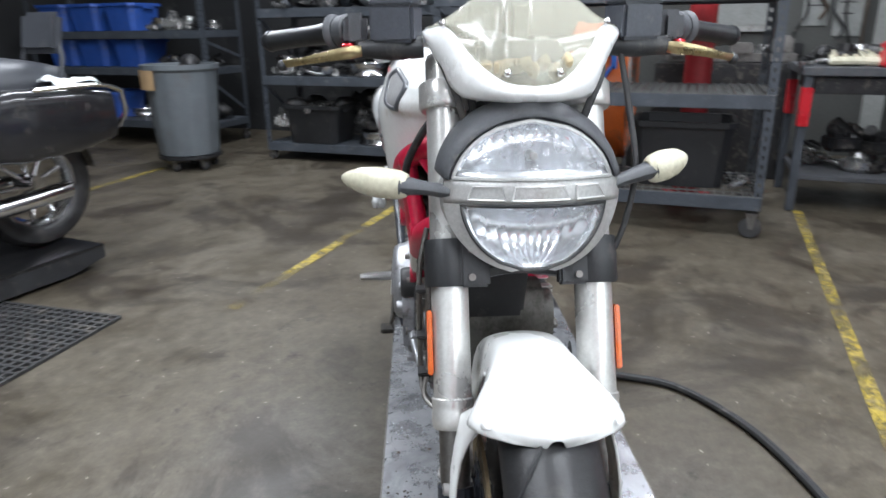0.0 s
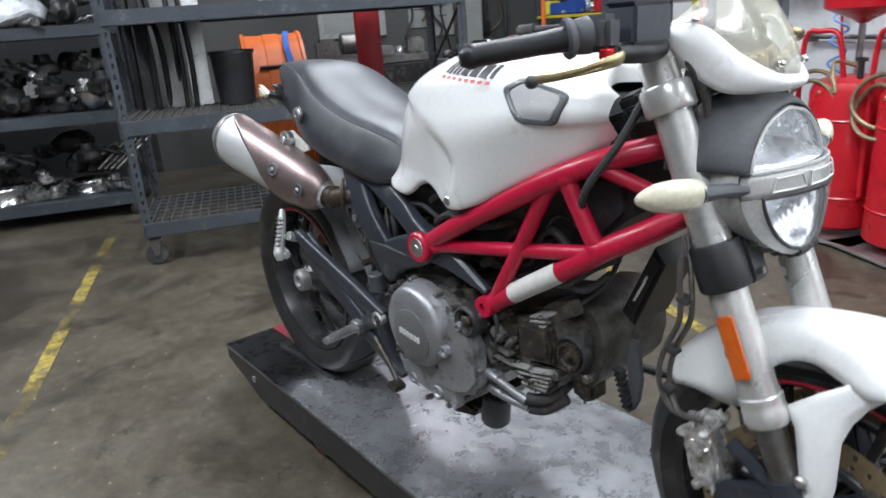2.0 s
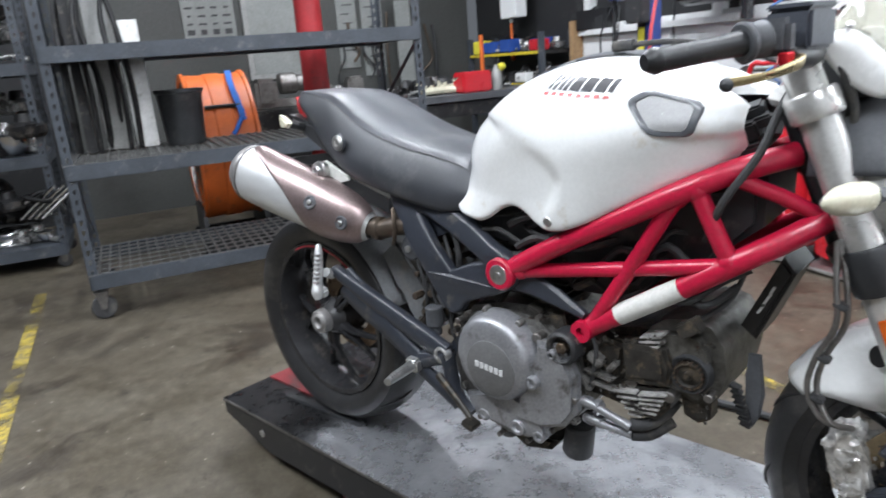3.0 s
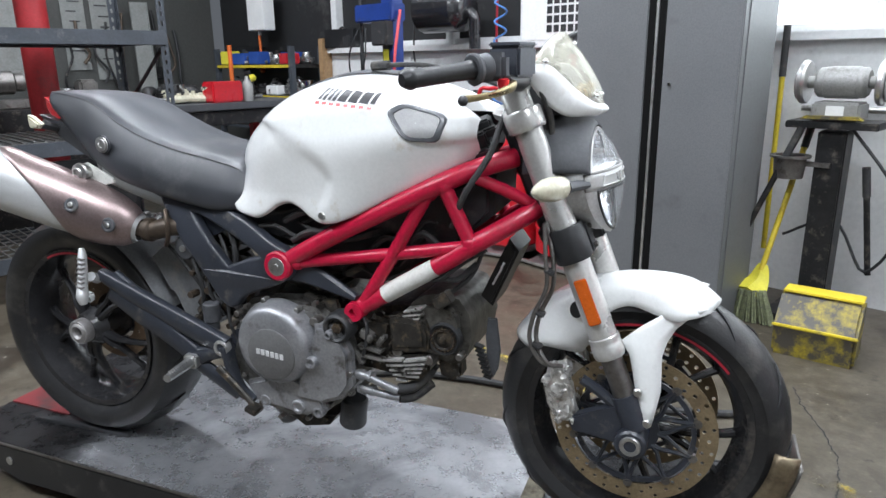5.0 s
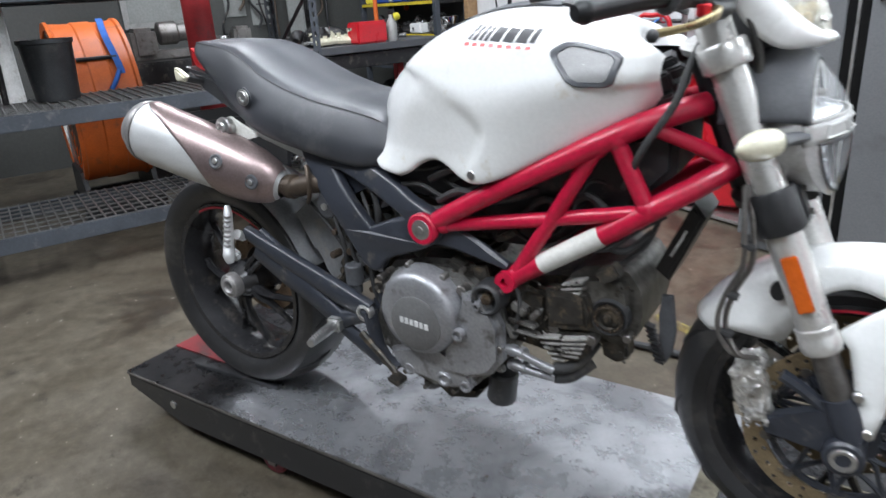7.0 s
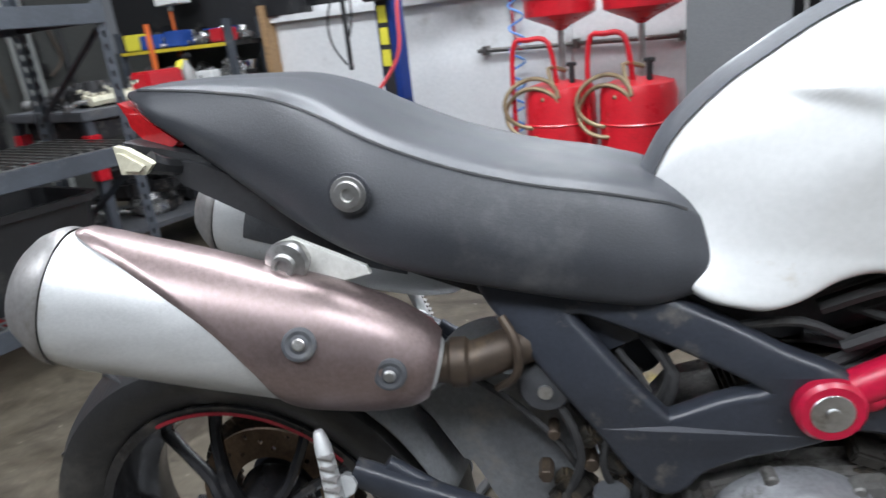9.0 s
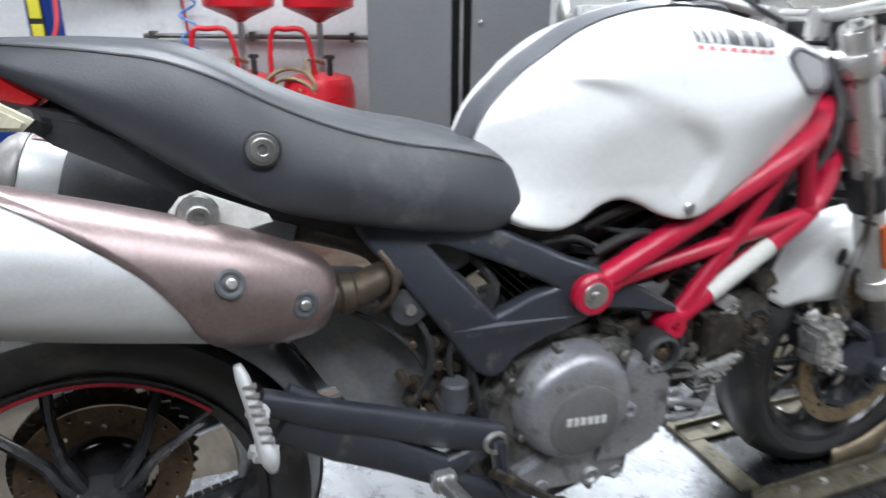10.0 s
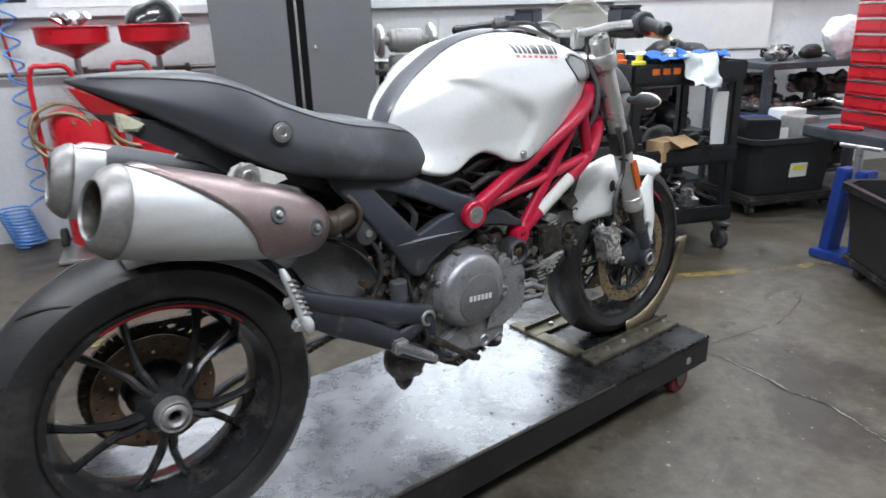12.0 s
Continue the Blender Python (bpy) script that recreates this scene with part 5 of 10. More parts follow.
for p in (a, b):
    d = (b - a).normalized()
    n = Vector((0, -1, 0))
    w = d.cross(n)
    rows.append([p + (n * math.cos(g) + w * math.sin(g)) * 0.0198 for g in (radians(-75 + 150 * i / 12) for i in range(13))])
add_grid(bm, rows)
part("sticker", bm, "sticker", frame_ob, "white paper sticker on the frame tube")

# fuel tank
TOP = spl([(-0.185, 0.790), (-0.155, 0.848), (-0.127, 0.880), (-0.10, 0.903), (-0.06, 0.929), (0.0, 0.963), (0.087, 0.989), (0.168, 0.995), (0.26, 0.984), (0.33, 0.964), (0.38, 0.944), (0.402, 0.931), (0.412, 0.915)])
BOT = spl([(-0.185, 0.744), (-0.160, 0.716), (-0.142, 0.704), (-0.105, 0.693), (-0.080, 0.690), (-0.050, 0.700), (-0.015, 0.722), (0.015, 0.730), (0.045, 0.722), (0.075, 0.706), (0.105, 0.699), (0.135, 0.702), (0.156, 0.709), (0.246, 0.752), (0.341, 0.796), (0.390, 0.820), (0.412, 0.842)])
WID = spl([(-0.185, 0.0313), (-0.15, 0.0836), (-0.10, 0.1338), (-0.04, 0.1693), (0.03, 0.1881), (0.10, 0.1996), (0.18, 0.2017), (0.26, 0.1902), (0.33, 0.1672), (0.38, 0.1379), (0.402, 0.1170), (0.412, 0.1024)])
LOW = spl([(-0.185, 0.060), (-0.158, 0.118), (-0.138, 0.138), (-0.085, 0.152), (-0.03, 0.160), (0.05, 0.174), (0.12, 0.186), (0.20, 0.176), (0.30, 0.154), (0.38, 0.122), (0.402, 0.104), (0.412, 0.092)])
MIDH = spl([(-0.185, 0.45), (-0.10, 0.50), (0.0, 0.50), (0.1, 0.50), (0.2, 0.48), (0.32, 0.50), (0.435, 0.50)])


KNEE = spl([(0.690, 0.092), (0.730, 0.114), (0.770, 0.136), (0.808, 0.142), (0.843, 0.120), (0.868, 0.086), (0.885, 0.040), (0.897, -0.020), (0.906, -0.10)])


def knee_dent(x, z):
    """The recess for the knee, with a soft front edge and a firmer crease along its top."""
    soft = min(1.0, max(0.0, (x + 0.03) / 0.09))
    h = min(1.0, max(0.0, (0.908 - z) / (0.022 + 0.075 * soft)))
    h = h * h * (3 - 2 * h)
    wide = 0.034 + 0.042 * min(1.0, max(0.0, (z - 0.79) / 0.06))
    f = min(1.0, max(0.0, (KNEE(z) - x + 0.012) / wide))
    g = min(1.0, max(0.0, (z - 0.700) / 0.05))
    dent = 0.0115 * f * f * (3 - 2 * f) * (0.35 + 0.65 * g) * h
    # the wing beside the air vent stands out over a step
    k = min(1.0, max(0.0, (x - 0.315) / 0.05)) * min(1.0, max(0.0, (z - 0.862) / 0.010)) * min(1.0, max(0.0, (0.940 - z) / 0.03))
    return dent - 0.007 * k


def tank_section(x):
    """Half a section from the ridge to the lower edge, as (y, z)."""
    zt, zb, w, lo = TOP(x), BOT(x), WID(x), LOW(x)
    zm = zb + (zt - zb) * MIDH(x)
    pts = [(0, zt), (w * 0.28, zt - 0.006 * (zt - zb) / 0.2), (w * 0.58, zt - 0.080 * (zt - zb)), (w * 0.83, zt - 0.175 * (zt - zb)), (w * 0.95, zm + 0.45 * (zt - 0.175 * (zt - zb) - zm)),
           (w, zm), (0.55 * w + 0.45 * lo, zm - 0.45 * (zm - zb)), (lo, zb + 0.012), (lo - 0.010, zb)]
    return [(p.y - knee_dent(x, p.z) * min(1.0, max(0.0, (p.y - 0.03) / 0.06)), p.z) for p in smooth_path([(0, y, z) for y, z in pts], 9)]


def tank_y(x, z):
    """Half width of the tank at a height."""
    s = tank_section(x)
    for (ya, za), (yb, zb) in zip(s, s[1:]):
        if zb <= z <= za:
            return ya + (yb - ya) * (za - z) / max(1e-6, za - zb)
    return s[-1][0]


bm = bmesh.new()
NX = 150
rows = []
for i in range(NX + 1):
    x = -0.185 + 0.597 * i / NX
    s = tank_section(x)
    rows.append([(x, -y, z) for y, z in reversed(s)] + [(x, y, z) for y, z in s[1:]])
def scooped(p):
    """The front end is hollow between two shoulders that reach forward."""
    x, y, z = p
    k = min(1.0, max(0.0, (x - 0.315) / 0.097))
    f = 1 - min(1.0, abs(y) / (0.80 * WID(x)))
    return (x - 0.062 * k * k * f * (2 - f), y, z)


rows = [[scooped(p) for p in row] for row in rows]
vs = add_grid(bm, rows)
bm.faces.new(vs[0])
tank = part("fuel_tank", bm, "tank_white", bike, "glossy white sculpted fuel tank with a grey stripe", 60)
# black sheet set into the hollow front end, standing in for its shade
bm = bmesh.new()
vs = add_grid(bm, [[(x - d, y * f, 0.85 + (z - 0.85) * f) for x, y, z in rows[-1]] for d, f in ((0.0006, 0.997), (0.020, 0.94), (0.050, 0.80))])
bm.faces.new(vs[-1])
part("mouth_shade", bm, "black_plastic", tank, "black sheet for the shade in the front hollow of the tank", 60)
bm = bmesh.new()
for x, y, z, sz in ((0.395, -0.060, 0.862, (0.045, 0.04, 0.030)), (0.412, -0.075, 0.835, (0.040, 0.03, 0.024)), (0.402, -0.030, 0.890, (0.030, 0.05, 0.028)), (0.420, -0.050, 0.880, (0.030, 0.03, 0.018))):
    add_box(bm, (x, y, z), sz, (8, -20, 12), 0.004)
pieces("wiring_plug", bm, "black_plastic", bike, "black wiring plug ahead of the tank")
bm = bmesh.new()
rows = []
for i in range(50):
    x = -0.183 + 0.403 * i / 49
    sec = tank_section(x)

    def crest(y):
        for (ya, za), (yb, zb) in zip(sec, sec[1:]):
            if ya <= y <= yb:
                return za + (zb - za) * (y - ya) / max(1e-6, yb - ya)
        return sec[-1][1]
    slope = (TOP(x + 0.004) - TOP(x - 0.004)) / 0.008
    nx, nz = -0.003 * slope / math.hypot(1, slope), 0.003 / math.hypot(1, slope)
    rows.append([(x + nx, y, crest(abs(y)) + nz) for y in (-0.046, -0.038, -0.029, -0.020, -0.011, -0.002, 0.005, 0.011)])
add_grid(bm, rows)
part("tank_stripe", bm, "stripe_grey", tank, "dark grey stripe")

VENT = [(0.257, 0.923), (0.285, 0.938), (0.366, 0.915), (0.353, 0.868), (0.296, 0.872)]


def tank_skin(x, z, off, s):
    return Vector((x, s * (tank_y(x, z) + off), z))


def toward(pts, f):
    cx, cz = sum(p[0] for p in pts) / len(pts), sum(p[1] for p in pts) / len(pts)
    return [(cx + (x - cx) * f, cz + (z - cz) * f) for x, z in pts]


def dense(pts, n=6):
    out = []
    for i, a in enumerate(pts):
        b = pts[(i + 1) % len(pts)]
        out += [(a[0] + (b[0] - a[0]) * k / n, a[1] + (b[1] - a[1]) * k / n) for k in range(n)]
    return out


def rounded(pts, cut=0.22):
    """Cuts the corners of a closed outline twice."""
    for _ in range(2):
        pts = [q for i, a in enumerate(pts) for b in (pts[(i + 1) % len(pts)],) for q in ((a[0] + (b[0] - a[0]) * cut, a[1] + (b[1] - a[1]) * cut), (b[0] + (a[0] - b[0]) * cut, b[1] + (a[1] - b[1]) * cut))]
    return pts


for s in (-1, 1):
    bm = bmesh.new()
    rings = [(1.06, -0.002), (1.03, 0.0035), (0.98, 0.0045), (0.83, 0.003), (0.76, -0.004)]
    rows = [[tank_skin(x, z, off, s) for x, z in dense(rounded(toward(VENT, f), 0.14), 3)] for f, off in rings]
    add_grid(bm, rows, True)
    vent = part("air_vent", bm, "stripe_grey", tank, "dark grey five-sided air vent frame")
    bm = bmesh.new()
    rows = [[tank_skin(x, z, 0.0015, s) for x, z in dense(rounded(toward(VENT, f), 0.14), 3)] for f in (0.79, 0.6, 0.4, 0.2, 0.02)]
    add_grid(bm, rows, True)
    part("vent_grille", bm, "grille_grey", vent, "pale grey mesh grille")
    # the maker's mark and the faded model line below it, as plain slanted bars on the skin
    bm = bmesh.new()
    for k in range(6):
        x, z, w = 0.108 + k * 0.0236, 0.9560 - k * 0.0016, 0.0190 if k < 5 else 0.009
        for q0, q1 in ((0.0, 0.42), (0.58, 1.0)) if k in (0, 1) else ((0.0, 1.0),):
            rows = [[tank_skin(x + w * q + (zz - z) * 0.35, zz - (w * q) * 0.14, 0.0014, s) for q in (q0, (q0 + q1) / 2, q1)] for zz in (z - 0.0105, z - 0.004, z + 0.003, z + 0.0095)]
            add_grid(bm, rows)
    pieces("badge_bar", bm, "ink_dark", tank, "dark bar in place of lettering")
    bm = bmesh.new()
    for k in range(8):
        x = 0.102 + k * 0.0165
        z = 0.9385 - k * 0.0012
        rows = [[tank_skin(xx, zz, 0.0014, s) for xx in (x, x + 0.010)] for zz in (z - 0.0026, z + 0.0026)]
        add_grid(bm, rows)
    pieces("model_bar", bm, "ink_red", tank, "small faded red bar in place of lettering")
    bm = bmesh.new()
    add_cyl(bm, tank_skin(0.112, 0.718, -0.006, s), tank_skin(0.112, 0.718, 0.003, s), 0.009, seg=16, bev=0.002)
    part("tank_bolt", bm, "steel", tank, "steel tank bolt")
bm = bmesh.new()
add_lathe(bm, [(0, 0.010), (0.030, 0.010), (0.034, 0.007), (0.040, 0.004), (0.041, -0.01)], pose(0.245, 0, 0.984, 0, 8, 0), 28)
cap = part("filler_cap", bm, "black_plastic", tank, "black filler cap")
bm = bmesh.new()
add_tube(bm, [(0.16, -0.030, 1.004), (0.20, -0.035, 1.006)], 0.010, 10, 1)
add_tube(bm, [(0.20, -0.035, 1.006), (0.28, -0.03, 1.005), (0.36, 0.00, 0.985), (0.42, 0.01, 0.965)], 0.005, 8, 4)
pieces("breather_hose", bm, "rubber", tank, "black rubber hose end lying on the tank")

# seat
S_TOP = spl([(-0.778, 0.947), (-0.755, 0.951), (-0.72, 0.952), (-0.62, 0.950), (-0.56, 0.944), (-0.508, 0.926), (-0.454, 0.897), (-0.39, 0.868), (-0.31, 0.842), (-0.20, 0.818), (-0.15, 0.800), (-0.115, 0.770), (-0.095, 0.745)])
S_BOT = spl([(-0.778, 0.940), (-0.74, 0.919), (-0.684, 0.888), (-0.623, 0.850), (-0.534, 0.792), (-0.456, 0.757), (-0.338, 0.724), (-0.245, 0.704), (-0.18, 0.695), (-0.13, 0.705), (-0.095, 0.725)])
S_WID = spl([(-0.778, 0.020), (-0.74, 0.056), (-0.68, 0.085), (-0.60, 0.115), (-0.52, 0.142), (-0.46, 0.156), (-0.40, 0.157), (-0.30, 0.152), (-0.22, 0.147), (-0.15, 0.132), (-0.11, 0.112), (-0.095, 0.095)])
bm = bmesh.new()
rows = []
for i in range(61):
    x = -0.778 + 0.683 * i / 60
    zt, zb, w = S_TOP(x), S_BOT(x), S_WID(x)
    h = zt - zb
    half = [(0, zt - 0.002), (w * 0.35, zt), (w * 0.62, zt - 0.03 * h), (w * 0.74, zt - 0.085 * h), (w * 0.80, zt - 0.14 * h), (w * 0.93, zt - 0.42 * h), (w, zt - 0.66 * h), (w * 0.97, zb + 0.06 * h), (w * 0.86, zb)]
    half = [(p.y, p.z) for p in smooth_path([(0, y, z) for y, z in half], 3)]
    rows.append([(x, -y, z) for y, z in reversed(half)] + [(x, y, z) for y, z in half[1:]])
vs = add_grid(bm, rows, True)
bm.faces.new(vs[0])
bm.faces.new(vs[-1])
seat = part("seat", bm, "seat_vinyl", bike, "dusty dark grey vinyl seat with a raised tail", 60)
bm = bmesh.new()
for s in (-1, 1):
    pts = []
    for i in range(30):
        x = -0.752 + 0.607 * i / 29
        h = S_TOP(x) - S_BOT(x)
        pts.append((x, s * S_WID(x) * 0.775, S_TOP(x) - 0.108 * h))
    add_tube(bm, pts, 0.0022, 5, 1)
pieces("seat_piping", bm, "black_plastic", seat, "stitched piping seam")
for s in (-1, 1):
    bm = bmesh.new()
    m = Matrix.Translation((-0.472, s * 0.150, 0.838)) @ INTO_Y @ (Matrix.Rotation(math.pi, 4, "X") if s < 0 else Matrix())
    add_lathe(bm, [(0.017, 0.004), (0.0215, 0.006), (0.0215, 0.009), (0.018, 0.010)], m, 24)
    rub = part("seat_grommet", bm, "seat_vinyl", seat, "dark moulded grommet")
    bm = bmesh.new()
    add_lathe(bm, [(0, 0.012), (0.006, 0.012), (0.007, 0.015), (0.013, 0.015), (0.014, 0.012), (0.018, 0.012), (0.019, 0.006)], m, 24)
    part("seat_bolt", bm, "steel", rub, "bright round seat bolt")

# tail: light, plate carrier, rear indicators
bm = bmesh.new()
add_prism(bm, [(-0.784, 0.936), (-0.750, 0.922), (-0.686, 0.890), (-0.705, 0.878), (-0.744, 0.876), (-0.768, 0.908)], -0.052, 0.052, 0.006)
for v in bm.verts:
    v.co.y *= 1.0 + 5.0 * max(-0.09, v.co.x + 0.74) * 1.2
part("tail_light", bm, "red_lens", bike, "small wedge of red tail light")
bm = bmesh.new()
add_prism(bm, [(-0.76, 0.895), (-0.66, 0.872), (-0.50, 0.790), (-0.33, 0.722), (-0.28, 0.690), (-0.36, 0.690), (-0.55, 0.765), (-0.69, 0.842)], -0.085, 0.085, 0.008)
part("undertray", bm, "black_plastic", bike, "black plastic tail undertray")
for s in (-1, 1):
    bm = bmesh.new()
    add_tube(bm, [(-0.690, s * 0.060, 0.858), (-0.700, s * 0.095, 0.868), (-0.708, s * 0.112, 0.876)], [0.012, 0.010, 0.013], 8, 3)
    st = part("rear_turn_signal", bm, "black_plastic", bike, "short black rear turn signal with a cream lens")
    bm = bmesh.new()
    add_prism(bm, [(-0.738, 0.898), (-0.724, 0.894), (-0.696, 0.876), (-0.708, 0.865), (-0.736, 0.867)], s * 0.120 - 0.010, s * 0.120 + 0.010, 0.005)
    part("signal_lens", bm, "signal_cream", st, "cream wedge signal lens")

# mufflers
def muffler(s):
    a, b = Vector((-0.405, s * 0.143, 0.640)), Vector((-0.797, s * (0.202 if s < 0 else 0.176), 0.763 if s < 0 else 0.748))
    d = (b - a).normalized()
    side = Vector((0, s, 0))
    side = (side - d * side.dot(d)).normalized()
    up = (side.cross(d) * (-s)).normalized()
    if up.z < 0:
        up = -up
    ln = (b - a).length
    rad = spl([(0.0, 0.026), (0.03, 0.037), (0.10, 0.049), (0.25, 0.061), (0.45, 0.066), (0.75, 0.0700), (0.93, 0.0695), (1.0, 0.065)])

    def p(f, g, off=0.0):
        r = rad(f) + off
        return a + d * (ln * f) + side * (math.cos(g) * r * 0.90) + up * (math.sin(g) * r * 1.06)

    bm = bmesh.new()
    add_grid(bm, [[p(i / 40, 2 * math.pi * j / 40) for j in range(40)] for i in range(39)], True)
    mf = part("muffler", bm, "muffler_alu", bike, "brushed aluminium muffler with a mauve heat shield", 50)
    bm = bmesh.new()
    rows = []
    for i in range(31):
        row = []
        for j in range(25):
            g = radians(-62 + 172 * j / 24)
            tail = spl([(-62, 0.29), (-40, 0.375), (-10, 0.445), (20, 0.56), (50, 0.75), (80, 0.92), (110, 0.945)])(math.degrees(g))
            f = 0.012 + (tail - 0.012) * i / 30
            row.append(p(f, g, 0.0062 if 0 < j < 24 and i < 30 else 0.0020))
        rows.append(row)
    add_grid(bm, rows)
    sh = part("heat_shield", bm, "shield_mauve", mf, "mauve-brown painted heat shield", 50)
    bm, bs = bmesh.new(), bmesh.new()
    for f, g in ((0.345, radians(22)), (0.122, radians(8))):
        q = p(f, g, 0.003)
        n = (p(f, g, 0.02) - p(f, g, 0)).normalized()
        m = Matrix.Translation(q) @ n.to_track_quat("Z", "Y").to_matrix().to_4x4()
        add_lathe(bm, [(0, 0.0055), (0.0075, 0.0055), (0.0095, 0.0045), (0.0135, 0.0060), (0.0165, 0.0050), (0.0175, 0.0020)], m, 22)
        add_cyl(bs, q + n * 0.0052, q + n * 0.0100, 0.0062, seg=12, bev=0.0015)
    pieces("screw_dish", bm, "dark_plate", sh, "dark dished washer")
    pieces("shield_screw", bs, "steel", sh, "bright screw head")
    if s > 0:
        bm = bmesh.new()
        add_grid(bm, [[p(0.20 + 0.62 * i / 16, radians(70 + 120 * j / 14), 0.0075 if 0 < j < 14 and 0 < i < 16 else 0.0020) for j in range(15)] for i in range(17)])
        part("inner_guard", bm, "dark_plate", mf, "dark inner guard of the far muffler", 50)
    bm = bmesh.new()
    rows = []
    for f, r in ((0.952, 0.0700), (0.957, 0.0712), (0.972, 0.0705), (0.993, 0.0665), (1.020, 0.0590), (1.042, 0.0520), (1.045, 0.0470), (1.030, 0.0430), (0.990, 0.0410), (0.80, 0.0400), (0.80, 0.001)):
        rows.append([a + d * (ln * f) + side * (math.cos(g) * r * (0.90 if r > 0.056 else 0.95)) + up * (math.sin(g) * r * (1.06 if r > 0.056 else 0.98)) for g in (2 * math.pi * j / 40 for j in range(40))])
    add_grid(bm, rows, True)
    cap = part("end_cap", bm, "cap_grey", mf, "grey alloy end cap round a dark outlet", 60)
    bm = bmesh.new()
    rows = []
    for f, r in ((1.036, 0.0440), (1.022, 0.0405), (0.985, 0.0385), (0.86, 0.0375), (0.86, 0.001)):
        rows.append([a + d * (ln * f) + side * (math.cos(g) * r * 0.95) + up * (math.sin(g) * r * 0.98) for g in (2 * math.pi * j / 32 for j in range(32))])
    add_grid(bm, rows, True)
    part("outlet", bm, "engine_dirty", cap, "sooty dark outlet", 60)
    bm = bmesh.new()
    c = a + d * (ln * 0.34) + up * 0.070
    add_prism(bm, [(-0.602, 0.742), (-0.566, 0.786), (-0.546, 0.792), (-0.470, 0.757), (-0.466, 0.748), (-0.535, 0.732)], s * 0.142 - 0.004, s * 0.142 + 0.004, 0.001)
    br = part("muffler_bracket", bm, "sticker", bike, "white painted muffler hanger plate")
    bm = bmesh.new()
    m = Matrix.Translation((-0.548, s * 0.146, 0.770)) @ INTO_Y @ (Matrix.Rotation(math.pi, 4, "X") if s < 0 else Matrix())
    add_lathe(bm, [(0, 0.026), (0.007, 0.026), (0.008, 0.030), (0.012, 0.030), (0.013, 0.024), (0.022, 0.022), (0.024, 0.016), (0.020, 0.006), (0.020, 0.0)], m, 24)
    part("hanger_bush", bm, "steel", br, "bright rubber-lined hanger bush")


muffler(-1)
muffler(1)
bm = bmesh.new()
add_tube(bm, [(-0.410, -0.142, 0.642), (-0.37, -0.138, 0.640), (-0.325, -0.125, 0.650), (-0.28, -0.09, 0.640), (-0.245, -0.05, 0.58), (-0.225, -0.03, 0.50), (-0.20, -0.03, 0.40), (-0.16, -0.02, 0.30)], 0.0225, 14, 5)
add_cyl(bm, (-0.395, -0.140, 0.640), (-0.372, -0.138, 0.640), 0.0275, seg=20, bev=0.004)
add_tube(bm, [(-0.410, 0.142, 0.642), (-0.36, 0.125, 0.632), (-0.29, 0.06, 0.618), (-0.26, -0.02, 0.57)], 0.021, 14, 5)
add_tube(bm, [(-0.335, -0.135, 0.690), (-0.32, -0.150, 0.665), (-0.322, -0.150, 0.630), (-0.345, -0.135, 0.605)], 0.005, 8, 4)
part("exhaust_pipe", bm, "rust_pipe", bike, "brown heat-stained exhaust pipe")
bm = bmesh.new()
add_lathe(bm, [(0, 0.030), (0.010, 0.030), (0.026, 0.026), (0.031, 0.018), (0.031, -0.02), (0.02, -0.03), (0, -0.03)], Matrix.Translation((-0.294, -0.108, 0.602)) @ INTO_Y @ Matrix.Rotation(math.pi, 4, "X"), 24)
add_box(bm, (-0.285, -0.092, 0.598), (0.075, 0.05, 0.055), (0, 20, 0), 0.012)
vk = part("exhaust_valve", bm, "dark_plate", bike, "dark plastic exhaust valve housing")
bm = bmesh.new()
add_cyl(bm, (-0.294, -0.136, 0.602), (-0.294, -0.142, 0.602), 0.008, seg=12)
part("valve_bolt", bm, "steel", vk)

# side castings that carry seat and footrests
OUTER = [(-0.352, 0.742), (-0.300, 0.731), (-0.245, 0.720), (-0.178, 0.697), (-0.115, 0.669), (-0.060, 0.641), (-0.020, 0.626), (0.006, 0.606), (0.002, 0.576), (-0.040, 0.551), (-0.092, 0.531), (-0.135, 0.510),
         (-0.154, 0.488), (-0.172, 0.482), (-0.192, 0.496), (-0.212, 0.524), (-0.236, 0.560), (-0.274, 0.613), (-0.318, 0.672), (-0.349, 0.714)]
INNER = [(-0.278, 0.694), (-0.250, 0.694), (-0.182, 0.668), (-0.126, 0.642), (-0.070, 0.611), (-0.071, 0.598), (-0.112, 0.586), (-0.160, 0.567), (-0.176, 0.571), (-0.232, 0.636)]


def casting_plate(bm, lean):
    """A rounded cast plate with one opening, bent out of its plane by lean()."""
    cu = bpy.data.curves.new("plate", "CURVE")
    cu.dimensions, cu.fill_mode, cu.extrude, cu.bevel_depth, cu.bevel_resolution = "2D", "BOTH", 0.005, 0.009, 3
    for loop in (OUTER, INNER):
        pts = smooth_path([(x, z, 0) for x, z in loop + loop[:3]], 3)[3:-6]
        sp = cu.splines.new("POLY")
        sp.points.add(len(pts) - 1)
        sp.use_cyclic_u = True
        for q, p in zip(sp.points, pts):
            q.co = (p.x, p.y, 0, 1)
    tmp = bpy.data.objects.new("plate", cu)
    me = bpy.data.meshes.new_from_object(tmp)
    bpy.data.objects.remove(tmp)
    bpy.data.curves.remove(cu)
    for v in me.vertices:
        x, z, depth = v.co
        base = lean([(x, z)])[0]
        v.co = (x, base[1] + depth, z)
    bm.from_mesh(me)
    bpy.data.meshes.remove(me)
    bmesh.ops.remove_doubles(bm, verts=bm.verts, dist=0.00005)
    bmesh.ops.recalc_face_normals(bm, faces=bm.faces)


